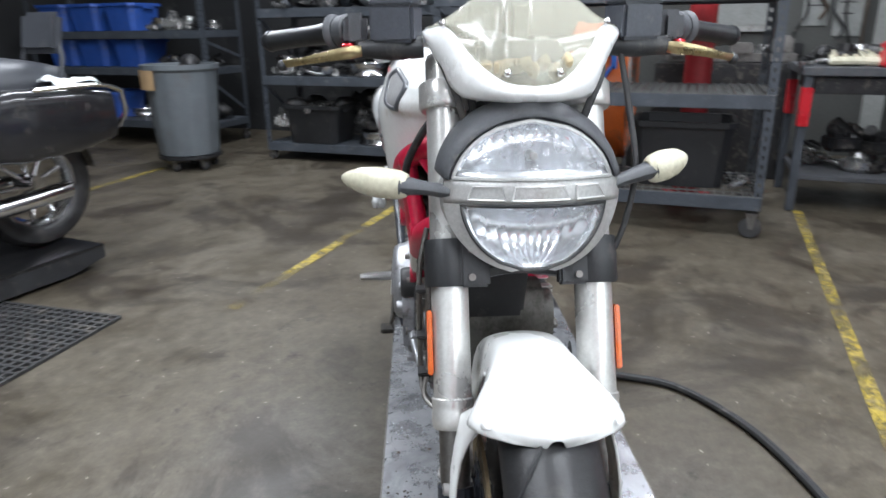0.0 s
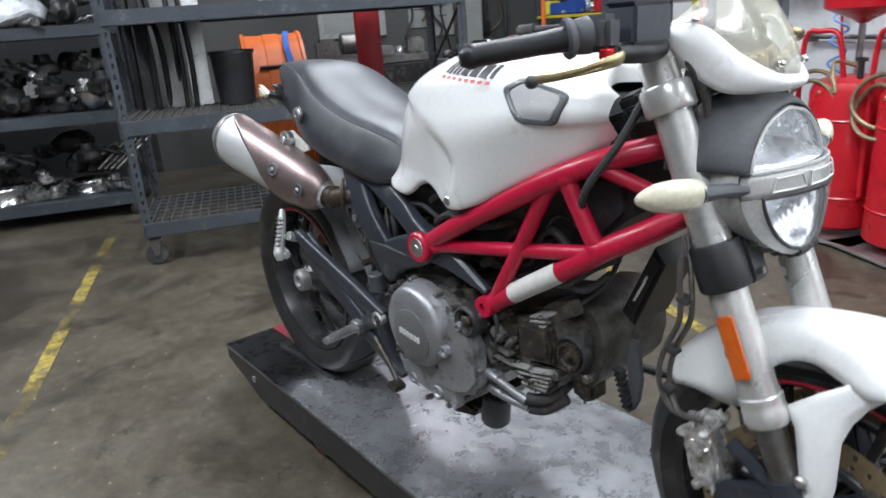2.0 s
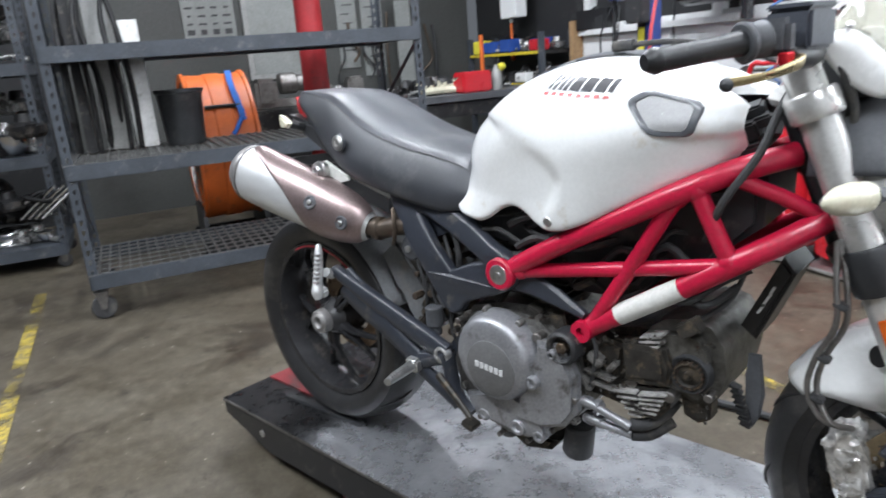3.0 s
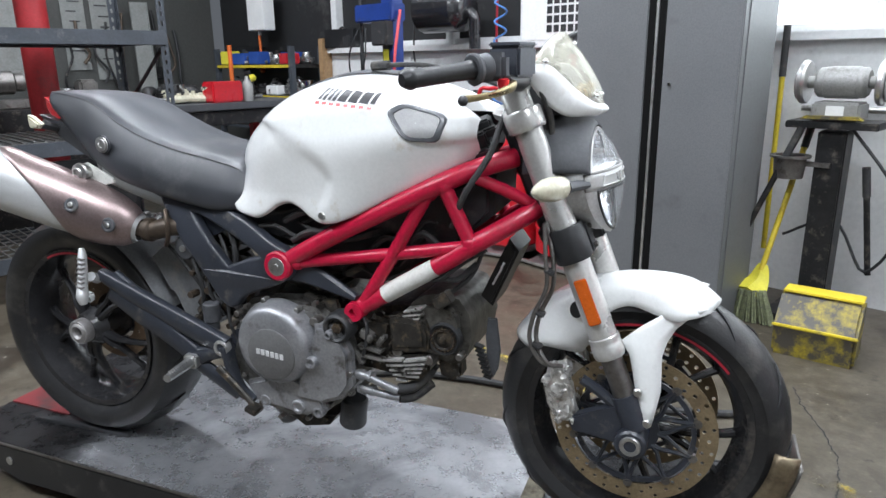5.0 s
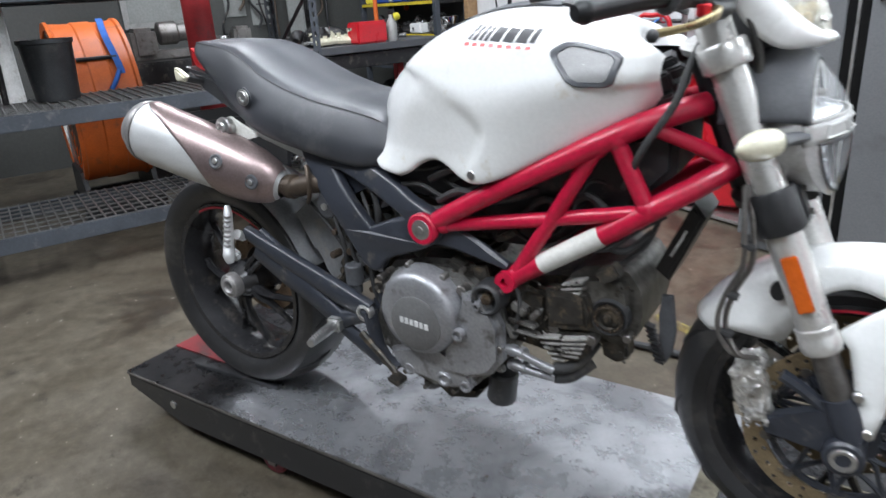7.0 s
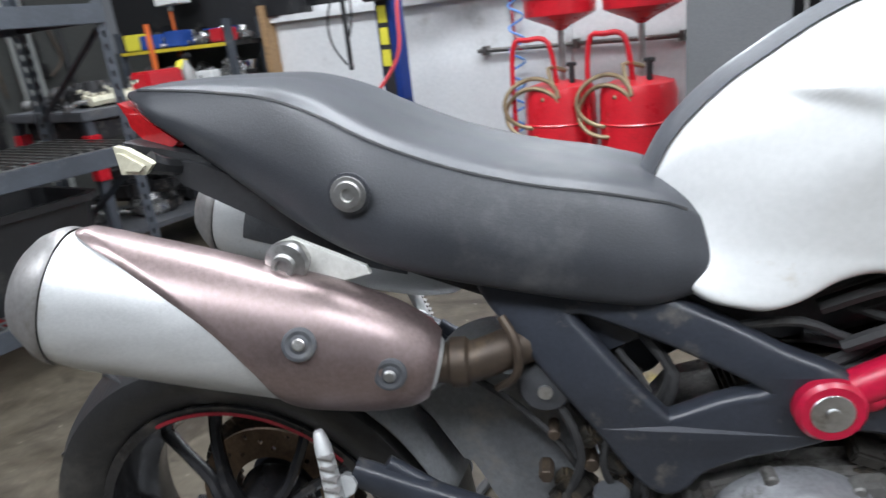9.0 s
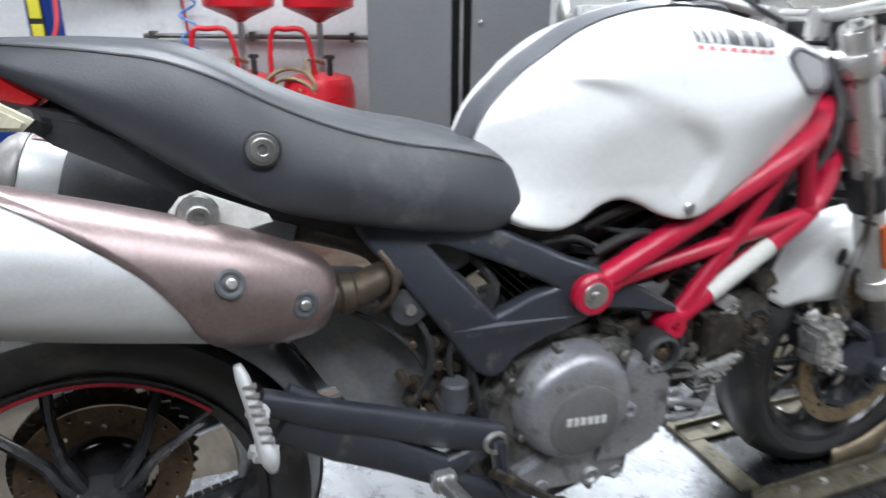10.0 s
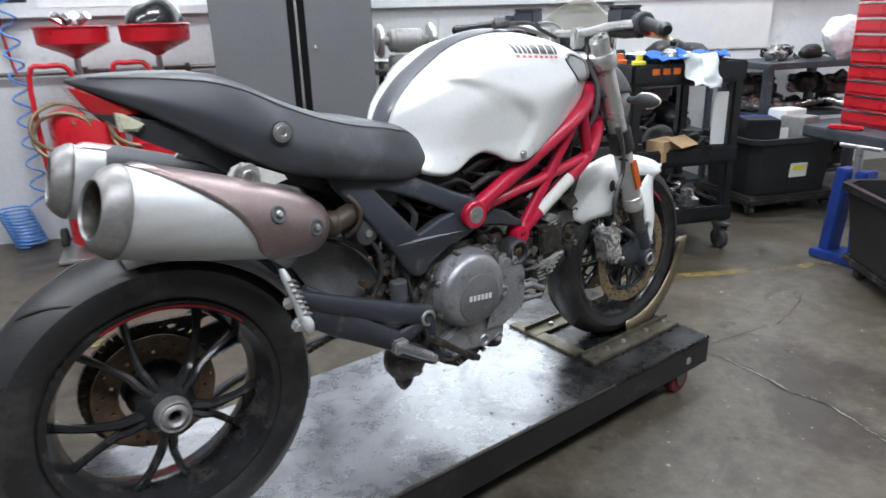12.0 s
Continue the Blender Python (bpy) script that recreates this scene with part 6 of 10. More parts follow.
for s in (-1, 1):
    def P(*pts):
        return [(x, s * y, z) for x, y, z in pts]
    bm = bmesh.new()
    def lean(pts):
        return [(x, s * (0.132 - 0.26 * max(0.0, z - 0.625) + 0.012 * max(0.0, 1 - abs(x + 0.020) / 0.08)), z) for x, z in pts]
    casting_plate(bm, lean)
    add_prism(bm, [(-0.310, 0.705), (-0.190, 0.680), (-0.165, 0.658), (-0.235, 0.628)], s * 0.092, s * 0.104)
    part("seat_casting", bm, "cast_grey", bike, "dark grey cast side bracket with a triangular opening", 35)
    bm = bmesh.new()
    add_bar(bm, [(x, s * 0.132, z) for x, z in ((-0.045, 0.582), (0.020, 0.578), (0.070, 0.563), (0.115, 0.545), (0.152, 0.531))], [0.030, 0.027, 0.021, 0.014, 0.006], 0.009)
    part("casting_blade", bm, "cast_grey", bike, "dark grey cast blade below the frame", 35)
    bm = bmesh.new()
    add_bar(bm, P((-0.170, 0.168, 0.386), (-0.26, 0.170, 0.420), (-0.34, 0.174, 0.455), (-0.42, 0.180, 0.490), (-0.505, 0.188, 0.535)), [0.023, 0.025, 0.022, 0.021, 0.014], 0.012)
    add_bar(bm, P((-0.480, 0.182, 0.492), (-0.40, 0.176, 0.446), (-0.325, 0.170, 0.394), (-0.258, 0.168, 0.350)), [0.024, 0.034, 0.026, 0.024], 0.011)
    add_bar(bm, P((-0.270, 0.168, 0.346), (-0.215, 0.168, 0.366), (-0.172, 0.168, 0.386)), [0.024, 0.017, 0.022], 0.012)
    add_bar(bm, P((-0.470, 0.176, 0.535), (-0.43, 0.174, 0.505), (-0.38, 0.172, 0.470)), [0.010, 0.012, 0.014], 0.008)
    add_tube(bm, P((-0.172, 0.168, 0.390), (-0.165, 0.168, 0.345), (-0.15, 0.166, 0.285), (-0.11, 0.165, 0.262)), [0.022, 0.019, 0.019, 0.013], 10, 4, flat=0.6)
    add_tube(bm, P((-0.26, 0.168, 0.335), (-0.20, 0.166, 0.300), (-0.15, 0.166, 0.272)), 0.020, 10, 3, flat=0.6)
    hang = part("footrest_hanger", bm, "cast_grey", bike, "dark grey cast footrest hanger", 50)
    bm = bmesh.new()
    m = Matrix.Translation((-0.179, s * 0.168, 0.386)) @ INTO_Y @ (Matrix.Rotation(math.pi, 4, "X") if s < 0 else Matrix())
    add_lathe(bm, [(0, 0.010), (0.011, 0.010), (0.013, 0.016), (0.018, 0.016), (0.020, 0.012), (0.021, 0.0)], m, 22)
    part("hanger_bolt", bm, "steel", hang, "bright dished hanger bolt")
    bm = bmesh.new()
    add_tube(bm, P((-0.526, 0.212, 0.602), (-0.522, 0.216, 0.585), (-0.514, 0.228, 0.550), (-0.508, 0.240, 0.518), (-0.503, 0.248, 0.496), (-0.500, 0.250, 0.478)), [0.006, 0.0105, 0.0115, 0.0125, 0.0155, 0.008], 12, 4, flat=0.8)
    add_box(bm, (-0.508, s * 0.232, 0.492), (0.034, 0.022, 0.026), (20, 15, 0), 0.006)
    add_tube(bm, P((-0.512, 0.192, 0.522), (-0.506, 0.215, 0.535)), 0.012, 8, 1)
    part("passenger_peg", bm, "muffler_alu", hang, "folded ribbed alloy passenger footpeg")
    bm = bmesh.new()
    for k in range(7):
        add_box(bm, (-0.503 - 0.0022 * k, s * (0.250 - 0.0040 * k), 0.520 + k * 0.010), (0.016, 0.010, 0.003), (0, 10, 0))
    pieces("peg_rib", bm, "cap_grey", hang)
    bm = bmesh.new()
    a, b = Vector((-0.262, s * 0.190, 0.345)), Vector((-0.241, s * 0.292, 0.350))
    add_tube(bm, [a, a + (b - a) * 0.5, a + (b - a) * 0.96], [0.0125, 0.0115, 0.0085], 10, 3, flat=1.1)
    add_box(bm, (-0.262, s * 0.184, 0.345), (0.036, 0.028, 0.032), (0, 0, 0), 0.005)
    part("footpeg", bm, "steel", hang, "ribbed alloy footpeg")
    bm = bmesh.new()
    for k in range(8):
        q = a + (b - a) * (0.25 + 0.080 * k)
        add_box(bm, q + Vector((0, 0, 0.0085)), (0.016, 0.0035, 0.0035), (0, 0, s * 25))
    pieces("peg_rib", bm, "cap_grey", hang)
    bm = bmesh.new()
    add_tube(bm, P((-0.185, 0.188, 0.340), (-0.15, 0.194, 0.318), (-0.11, 0.198, 0.288), (-0.085, 0.205, 0.272)), [0.010, 0.009, 0.008, 0.007], 8, 4, flat=0.8)
    add_box(bm, (-0.078, s * 0.212, 0.268), (0.030, 0.034, 0.014), (0, 20, 0), 0.003)
    part("pedal", bm, "engine_dirty", hang, "worn dark foot pedal")
    bm = bmesh.new()
    add_cyl(bm, (-0.228, s * 0.140, 0.432), (-0.228, s * 0.140, 0.478), 0.020, seg=18, bev=0.003)
    add_cyl(bm, (-0.228, s * 0.140, 0.412), (-0.228, s * 0.140, 0.434), 0.015, seg=14)
    part("rear_reservoir", bm, "dark_plate", bike, "small dark brake fluid pot")

# engine
bm = bmesh.new()
CASE = [(-0.175, 0.440), (-0.135, 0.490), (-0.05, 0.512), (0.060, 0.520), (0.110, 0.480), (0.128, 0.415), (0.140, 0.330), (0.085, 0.262), (0.02, 0.215), (-0.06, 0.205), (-0.115, 0.232), (-0.185, 0.280), (-0.205, 0.36)]
add_prism(bm, CASE, -0.125, 0.125, 0.014)
add_prism(bm, toward(CASE, 0.86), -0.142, 0.142, 0.010)
eng = part("engine", bm, "engine_alu", bike, "grimy grey V-twin engine case")
bm = bmesh.new()
SIDE = [(-0.01, 0.284), (0.068, 0.281), (0.120, 0.302), (0.146, 0.338), (0.146, 0.412), (0.112, 0.474), (0.060, 0.470), (0.055, 0.40), (0.030, 0.335)]
add_prism(bm, SIDE, -0.168, -0.132, 0.010)
add_prism(bm, [(-0.135, 0.30), (-0.118, 0.255), (0.02, 0.240), (0.078, 0.262), (0.06, 0.30), (-0.02, 0.34)], -0.160, -0.130, 0.008)
part("engine_cover", bm, "cover_alu", eng, "grey engine side cover with dirt")
CC = Matrix.Translation((-0.038, -0.150, 0.413)) @ Matrix.Rotation(radians(90), 4, "X")
bm = bmesh.new()
add_lathe(bm, [(0.097, -0.014), (0.098, 0.004), (0.094, 0.010), (0.092, 0.022), (0.086, 0.034), (0.076, 0.039), (0.060, 0.041), (0, 0.042)], CC, 64)
clutch = part("clutch_cover", bm, "cover_alu", eng, "round silver clutch cover with a badge disc", 50)
BC = CC @ Matrix.Translation((0.003, -0.016, 0))
bm = bmesh.new()
add_lathe(bm, [(0, 0.0445), (0.057, 0.0440), (0.060, 0.042), (0.060, 0.036)], BC, 48)
part("badge_disc", bm, "badge_grey", clutch, "darker grey badge disc")
bm = bmesh.new()
for k in range(6):
    add_box(bm, BC @ Vector((-0.030 + k * 0.012, 0.006 - 0.0012 * k, 0.0458)), (0.0085, 0.0015, 0.013))
pieces("badge_bar", bm, "ink_white", clutch, "white bar in place of lettering")
bm = bmesh.new()
for i in range(7):
    a = radians(5 + i * 51.4)
    add_cyl(bm, CC @ Vector((0.099 * math.cos(a), 0.099 * math.sin(a), -0.010)), CC @ Vector((0.097 * math.cos(a), 0.097 * math.sin(a), 0.010)), 0.0075, seg=10, bev=0.002)
pieces("cover_bolt", bm, "engine_alu", clutch, "dull cover bolt")
# pulley, fittings and small covers
bm = bmesh.new()
for x, z, y, r, h in ((0.056, 0.385, -0.168, 0.014, 0.014), (0.098, 0.452, -0.160, 0.009, 0.014), (-0.085, 0.262, -0.150, 0.014, 0.012), (0.005, 0.262, -0.156, 0.017, 0.010), (0.055, 0.255, -0.150, 0.013, 0.012)):
    m = Matrix.Translation((x, y, z)) @ Matrix.Rotation(radians(90), 4, "X")
    add_lathe(bm, [(0, h * 0.5), (r * 0.45, h * 0.5), (r * 0.55, h * 0.7), (r * 0.62, h), (r * 0.9, h), (r, h * 0.8), (r, -0.01)], m, 20)
pieces("oil_cap", bm, "cover_alu", eng, "dirty round engine cap")
PULL = Matrix.Translation((0.117, -0.148, 0.468)) @ Matrix.Rotation(radians(90), 4, "X")
bm = bmesh.new()
add_lathe(bm, [(0, 0.004), (0.020, 0.004), (0.022, 0.018), (0.027, 0.022), (0.031, 0.020), (0.034, 0.014), (0.034, -0.02)], PULL, 32)
pul = part("timing_pulley", bm, "black_plastic", eng, "black timing pulley")
bm = bmesh.new()
add_cyl(bm, PULL @ Vector((0, 0, 0.003)), PULL @ Vector((0, 0, 0.018)), 0.012, seg=6, bev=0.001)
add_cyl(bm, PULL @ Vector((0, 0, 0.018)), PULL @ Vector((0, 0, 0.021)), 0.006, seg=12)
part("pulley_nut", bm, "rust_pipe", pul, "bronze-coloured hexagon nut")
bm = bmesh.new()
for i, (x, z) in enumerate(toward(CASE, 0.93)):
    add_cyl(bm, (x, -0.132, z), (x, -0.147, z), 0.006, seg=8)
    add_cyl(bm, (x, 0.132, z), (x, 0.147, z), 0.006, seg=8)
pieces("case_bolt", bm, "steel_dark", eng)


# horizontal front cylinder, mostly hidden, with a small finned block below and a few fins above
bm = bmesh.new()
add_prism(bm, [(0.105, 0.345), (0.215, 0.352), (0.300, 0.372), (0.310, 0.500), (0.240, 0.512), (0.105, 0.480)], -0.100, 0.100, 0.016)
add_prism(bm, [(0.150, 0.405), (0.215, 0.400), (0.225, 0.480), (0.165, 0.490)], -0.118, 0.118, 0.010)
rough_up(bm, 0.003, 40)
part("front_cylinder", bm, "engine_dirty", eng, "oily dark front cylinder")
bm = bmesh.new()
add_prism(bm, [(0.214, 0.412), (0.316, 0.428), (0.310, 0.380), (0.285, 0.350), (0.240, 0.350), (0.214, 0.380)], -0.122, 0.122, 0.006)
part("fin_block", bm, "engine_dirty", eng, "dark root of the finned cylinder")
bm = bmesh.new()
for k in range(5):
    z = 0.400 - 0.0112 * k
    add_box(bm, (0.2325 + 0.0035 * k, 0, z - 0.001 * k), (0.046 - 0.005 * k, 0.276 - 0.006 * k, 0.0052), (0, -9 + 2 * k, 0), 0.0012)
    add_box(bm, (0.2850 - 0.0035 * k, 0, z + 0.008), (0.054 - 0.005 * k, 0.276 - 0.006 * k, 0.0052), (0, -14 + 2 * k, 0), 0.0012)
for k in range(3):
    add_box(bm, (0.274 + 0.002 * k, 0, 0.496 + 0.0095 * k), (0.040, 0.262, 0.0042), (0, -12, 0), 0.0012)
pieces("cooling_fin", bm, "fin_alu", eng, "grey alloy cooling fin")
bm = bmesh.new()
add_cyl(bm, (0.0, 0.0, 0.50), (0.0, 0.0, 0.66), 0.078, seg=20)
part("rear_cylinder", bm, "engine_dirty", eng, "dark dusty rear cylinder")
bm = bmesh.new()
for k in range(7):
    add_box(bm, (0, 0, 0.535 + 0.017 * k), (0.185, 0.20, 0.0035))
pieces("cooling_fin", bm, "engine_dirty", eng, "dark dusty cooling fin")
bm = bmesh.new()
HEADC = [(0.290, 0.540), (0.335, 0.550), (0.370, 0.540), (0.392, 0.508), (0.396, 0.462), (0.386, 0.415), (0.366, 0.388), (0.326, 0.400), (0.300, 0.440), (0.262, 0.470), (0.262, 0.520)]
add_prism(bm, HEADC, -0.118, 0.118, 0.022)
bmesh.ops.subdivide_edges(bm, edges=bm.edges, cuts=1, use_grid_fill=True)
part("cylinder_head", bm, "head_alu", eng, "greasy dark grey cylinder head with a rounded cover", 60)
bm = bmesh.new()
add_prism(bm, [(0.226, 0.500), (0.268, 0.506), (0.306, 0.498), (0.317, 0.466), (0.312, 0.430), (0.270, 0.424), (0.230, 0.420)], -0.134, -0.100, 0.005)
add_prism(bm, [(0.234, 0.490), (0.300, 0.492), (0.306, 0.440), (0.236, 0.430)], -0.137, -0.130, 0.002)
rough_up(bm, 0.0012, 60)
part("belt_cover", bm, "engine_dirty", eng, "dirt-crusted dark belt cover plate")
bm = bmesh.new()
add_prism(bm, [(0.318, 0.404), (0.345, 0.392), (0.372, 0.398), (0.372, 0.366), (0.350, 0.352), (0.325, 0.362)], -0.095, -0.050, 0.006)
rough_up(bm, 0.002, 60)
part("exhaust_flange", bm, "engine_dirty", eng, "oily black exhaust flange")
bm = bmesh.new()
m = Matrix.Translation((0.345, -0.116, 0.459)) @ Matrix.Rotation(radians(90), 4, "X")
add_lathe(bm, [(0, 0.018), (0.006, 0.018), (0.008, 0.010), (0.018, 0.008), (0.021, 0.013), (0.0235, 0.012), (0.0235, -0.01)], m, 24)
ring = bmesh.new()
add_lathe(ring, [(0.027, -0.005), (0.028, 0.007), (0.033, 0.009), (0.036, 0.004), (0.037, -0.01)], m, 28)
part("pulley_guard", ring, "black_plastic", eng, "black open pulley guard")
bt = bmesh.new()
for i in range(18):
    a = 2 * math.pi * i / 18
    add_box(bt, m @ Vector((0.0242 * math.cos(a), 0.0242 * math.sin(a), 0.004)), (0.003, 0.020, 0.0035), (0, -math.degrees(a), 0))
pieces("pulley_tooth", bt, "rust_pipe", eng)
part("cam_pulley", bm, "engine_dirty", eng, "rusty toothed cam pulley")
bm = bmesh.new()
add_lathe(bm, [(0, 0.065), (0.026, 0.065), (0.031, 0.060), (0.032, 0.0), (0.028, -0.006), (0, -0.006)], pose(0.096, -0.078, 0.198, 0, 8, 0), 24)
pieces("oil_filter", bm, "black_plastic", eng, "black oil filter under the engine")
bm, bn = bmesh.new(), bmesh.new()
for dz, y in ((0.0, -0.140), (-0.038, -0.132)):
    add_tube(bm, [(0.150, y, 0.358 + dz), (0.172, y - 0.006, 0.360 + dz), (0.205, y, 0.345 + dz * 0.8), (0.240, y + 0.010, 0.328 + dz * 0.5)], [0.011, 0.0085, 0.0085, 0.010], 10, 4)
    for q in (0.122, 0.142):
        add_cyl(bn, (q + 0.034, y, 0.358 + dz), (q + 0.046, y - 0.002, 0.3585 + dz), 0.0125, seg=6)
pieces("oil_pipe", bm, "cover_alu", eng, "plated oil pipe")
pieces("union_nut", bn, "cover_alu", eng, "plated union nut")
bm = bmesh.new()
add_tube(bm, [(0.238, -0.125, 0.330), (0.262, -0.11, 0.330), (0.285, -0.09, 0.345), (0.30, -0.06, 0.37)], 0.0125, 10, 4)
add_tube(bm, [(0.238, -0.118, 0.306), (0.265, -0.10, 0.306), (0.30, -0.08, 0.335)], 0.0125, 10, 4)
pieces("oil_hose", bm, "rubber", eng, "black oil hose")
bm = bmesh.new()
add_prism(bm, [(-0.10, 0.235), (-0.02, 0.205), (0.06, 0.215), (0.04, 0.185), (-0.03, 0.172), (-0.08, 0.195)], -0.10, 0.10, 0.01)
rough_up(bm, 0.004, 45)
add_ball(bm, (-0.128, 0.0, 0.195), (0.058, 0.048, 0.062), 16)
add_ball(bm, (-0.136, -0.004, 0.138), (0.026, 0.024, 0.030), 12)
add_box(bm, (-0.120, -0.02, 0.165), (0.05, 0.03, 0.03), (20, 30, 10), 0.005)
rough_up(bm, 0.007, 38)
part("sump", bm, "engine_dirty", eng, "dirt-caked engine sump")
# crumbs of dried mud and grease stuck to the flank
random.seed(41)
bm = bmesh.new()
for k in range(220):
    x, z = random.uniform(0.15, 0.39), random.uniform(0.25, 0.55)
    if z > 0.50 + 0.1 * x or z < 0.37:
        continue
    y = -0.134 if x < 0.31 else -0.118
    r = random.uniform(0.0009, 0.0026)
    add_box(bm, (x, y, z), (2.2 * r, 1.6 * r, 1.6 * r), (random.uniform(0, 90), random.uniform(0, 90), 0))
tagged(part("mud_crumbs", bm, "engine_dirty", eng, "dried brown mud crumbs"), "dried brown mud crumbs", kind="stuff")
# dark interior between the frame tubes
bm = bmesh.new()
add_prism(bm, [(0.02, 0.60), (0.10, 0.560), (0.20, 0.560), (0.36, 0.655), (0.44, 0.720), (0.44, 0.80), (0.34, 0.775), (0.18, 0.70), (0.06, 0.665)], -0.095, 0.095, 0.012)
add_prism(bm, [(-0.17, 0.665), (-0.05, 0.625), (0.08, 0.66), (0.12, 0.715), (0.02, 0.745), (-0.14, 0.72)], -0.100, 0.100, 0.012)
rough_up(bm, 0.006, 30)
part("airbox", bm, "black_plastic", bike, "dusty black airbox and throttle bodies")
bm = bmesh.new()
random.seed(5)
for k in range(9):
    y = -0.105 - 0.02 * random.random()
    x0, z0 = random.uniform(-0.14, 0.02), random.uniform(0.62, 0.70)
    add_tube(bm, [(x0, y, z0), (x0 + 0.06, y - 0.012, z0 + random.uniform(-0.02, 0.03)), (x0 + 0.13, y, z0 + random.uniform(-0.02, 0.04)), (x0 + 0.2, y + 0.03, z0 + 0.03)], random.uniform(0.004, 0.009), 7, 4)
for k in range(7):
    y = -0.10 - 0.02 * random.random()
    x0, z0 = random.uniform(0.10, 0.30), random.uniform(0.56, 0.66)
    add_tube(bm, [(x0, y, z0), (x0 + 0.05, y - 0.01, z0 + random.uniform(-0.03, 0.05)), (x0 + 0.10, y, z0 + random.uniform(0.0, 0.07)), (x0 + 0.14, y + 0.02, z0 + 0.06)], random.uniform(0.004, 0.008), 7, 4)
for k in range(8):
    x0, z0 = random.uniform(-0.27, -0.16), random.uniform(0.48, 0.66)
    add_tube(bm, [(x0, -0.10, z0), (x0 + 0.03, -0.12, z0 - 0.04), (x0 + 0.02, -0.11, z0 - 0.09)], random.uniform(0.004, 0.008), 7, 3)
pieces("wiring_hose", bm, "rubber", bike, "black hose between the frame tubes")
bm = bmesh.new()
random.seed(8)
for k in range(26):
    x, z = random.uniform(-0.15, 0.36), random.uniform(0.48, 0.63)
    if z > 0.52 + 0.35 * (x + 0.02) + 0.06:
        continue
    add_box(bm, (x, random.uniform(-0.125, -0.085), z), (random.uniform(0.02, 0.05), 0.03, random.uniform(0.015, 0.04)), (random.uniform(-30, 30), random.uniform(-50, 50), 0), 0.003)
pieces("engine_bracket", bm, "engine_dirty", eng, "oily bracket over the engine")
bm = bmesh.new()
add_prism(bm, [(0.404, 0.540), (0.464, 0.668), (0.484, 0.642), (0.430, 0.520)], -0.062, 0.050, 0.006)
reg = part("regulator_box", bm, "lift_black", bike, "flat black electrical box ahead of the engine")
bm = bmesh.new()
for x, z, l in ((0.436, 0.578, 0.020), (0.444, 0.594, 0.028), (0.452, 0.612, 0.014)):
    add_box(bm, (x, -0.0625, z), (l, 0.002, 0.004), (0, -62, 0))
pieces("print_bar", bm, "ink_white", reg, "white bar in place of print")
bm = bmesh.new()
add_prism(bm, [(0.418, 0.490), (0.438, 0.492), (0.447, 0.420), (0.442, 0.378), (0.430, 0.352), (0.416, 0.40), (0.414, 0.45)], -0.054, -0.046, 0.003)
part("cooler_flap", bm, "dark_plate", bike, "grey rubber flap")
bm = bmesh.new()
for k in range(8):
    add_box(bm, (0.400 + 0.003 * k, -0.056, 0.425 - 0.0095 * k), (0.018, 0.018, 0.0045), (0, 15, 0))
pieces("cooler_rib", bm, "black_plastic", bike, "black cooling rib")

# swingarm, rear hugger, shock
bm = bmesh.new()
add_tube(bm, [(-0.16, 0.105, 0.385), (-0.35, 0.120, 0.385), (-0.55, 0.118, 0.352), (-0.725, 0.105, 0.317)], [0.040, 0.044, 0.042, 0.046], 12, 5, flat=0.5)
add_tube(bm, [(-0.30, 0.115, 0.40), (-0.45, 0.118, 0.455), (-0.60, 0.116, 0.42), (-0.70, 0.108, 0.345)], [0.020, 0.018, 0.018, 0.022], 10, 5, flat=0.6)
add_cyl(bm, (-0.725, 0.060, 0.317), (-0.725, 0.135, 0.317), 0.060, seg=24, bev=0.008)
add_cyl(bm, (-0.16, -0.13, 0.385), (-0.16, 0.13, 0.385), 0.032, seg=20)
part("swingarm", bm, "cast_grey", bike, "dark grey single-sided swingarm")
bm = bmesh.new()
rows = []
for i in range(17):
    a = radians(18 + 78 * i / 16)
    r = 0.334
    rows.append([(AXR[0] + (r - 0.022 * abs(t) ** 2) * math.cos(a), 0.092 * t, AXR[1] + (r - 0.022 * abs(t) ** 2) * math.sin(a)) for t in (-1, -0.7, -0.35, 0, 0.35, 0.7, 1)])
add_grid(bm, rows)
hug = part("rear_hugger", bm, "hugger_grey", bike, "dull grey rear tyre hugger")
mod = hug.modifiers.new("thickness", "SOLIDIFY")
mod.thickness = 0.003
bm = bmesh.new()
outline = smooth_path([(x, 0, z) for x, z in ((-0.455, 0.545), (-0.41, 0.580), (-0.36, 0.592), (-0.30, 0.578), (-0.262, 0.535), (-0.246, 0.48), (-0.256, 0.42), (-0.29, 0.382), (-0.33, 0.378), (-0.365, 0.415), (-0.395, 0.475))], 5)
add_prism(bm, [(p.x, p.z) for p in outline], -0.078, 0.078, 0.012)
rough_up(bm, 0.003, 22)
part("hugger_front", bm, "hugger_grey", bike, "dull grey splash guard ahead of the rear tyre")
bm = bmesh.new()
pts = [(-0.235 + 0.012 * math.cos(t * 0.9) * 2.6, 0.012 * math.sin(t * 0.9) * 2.6 - 0.02, 0.43 + 0.0042 * t) for t in range(44)]
add_tube(bm, pts, 0.006, 7, 2)
part("shock_spring", bm, "engine_dirty", bike, "dirty coil spring of the rear shock")

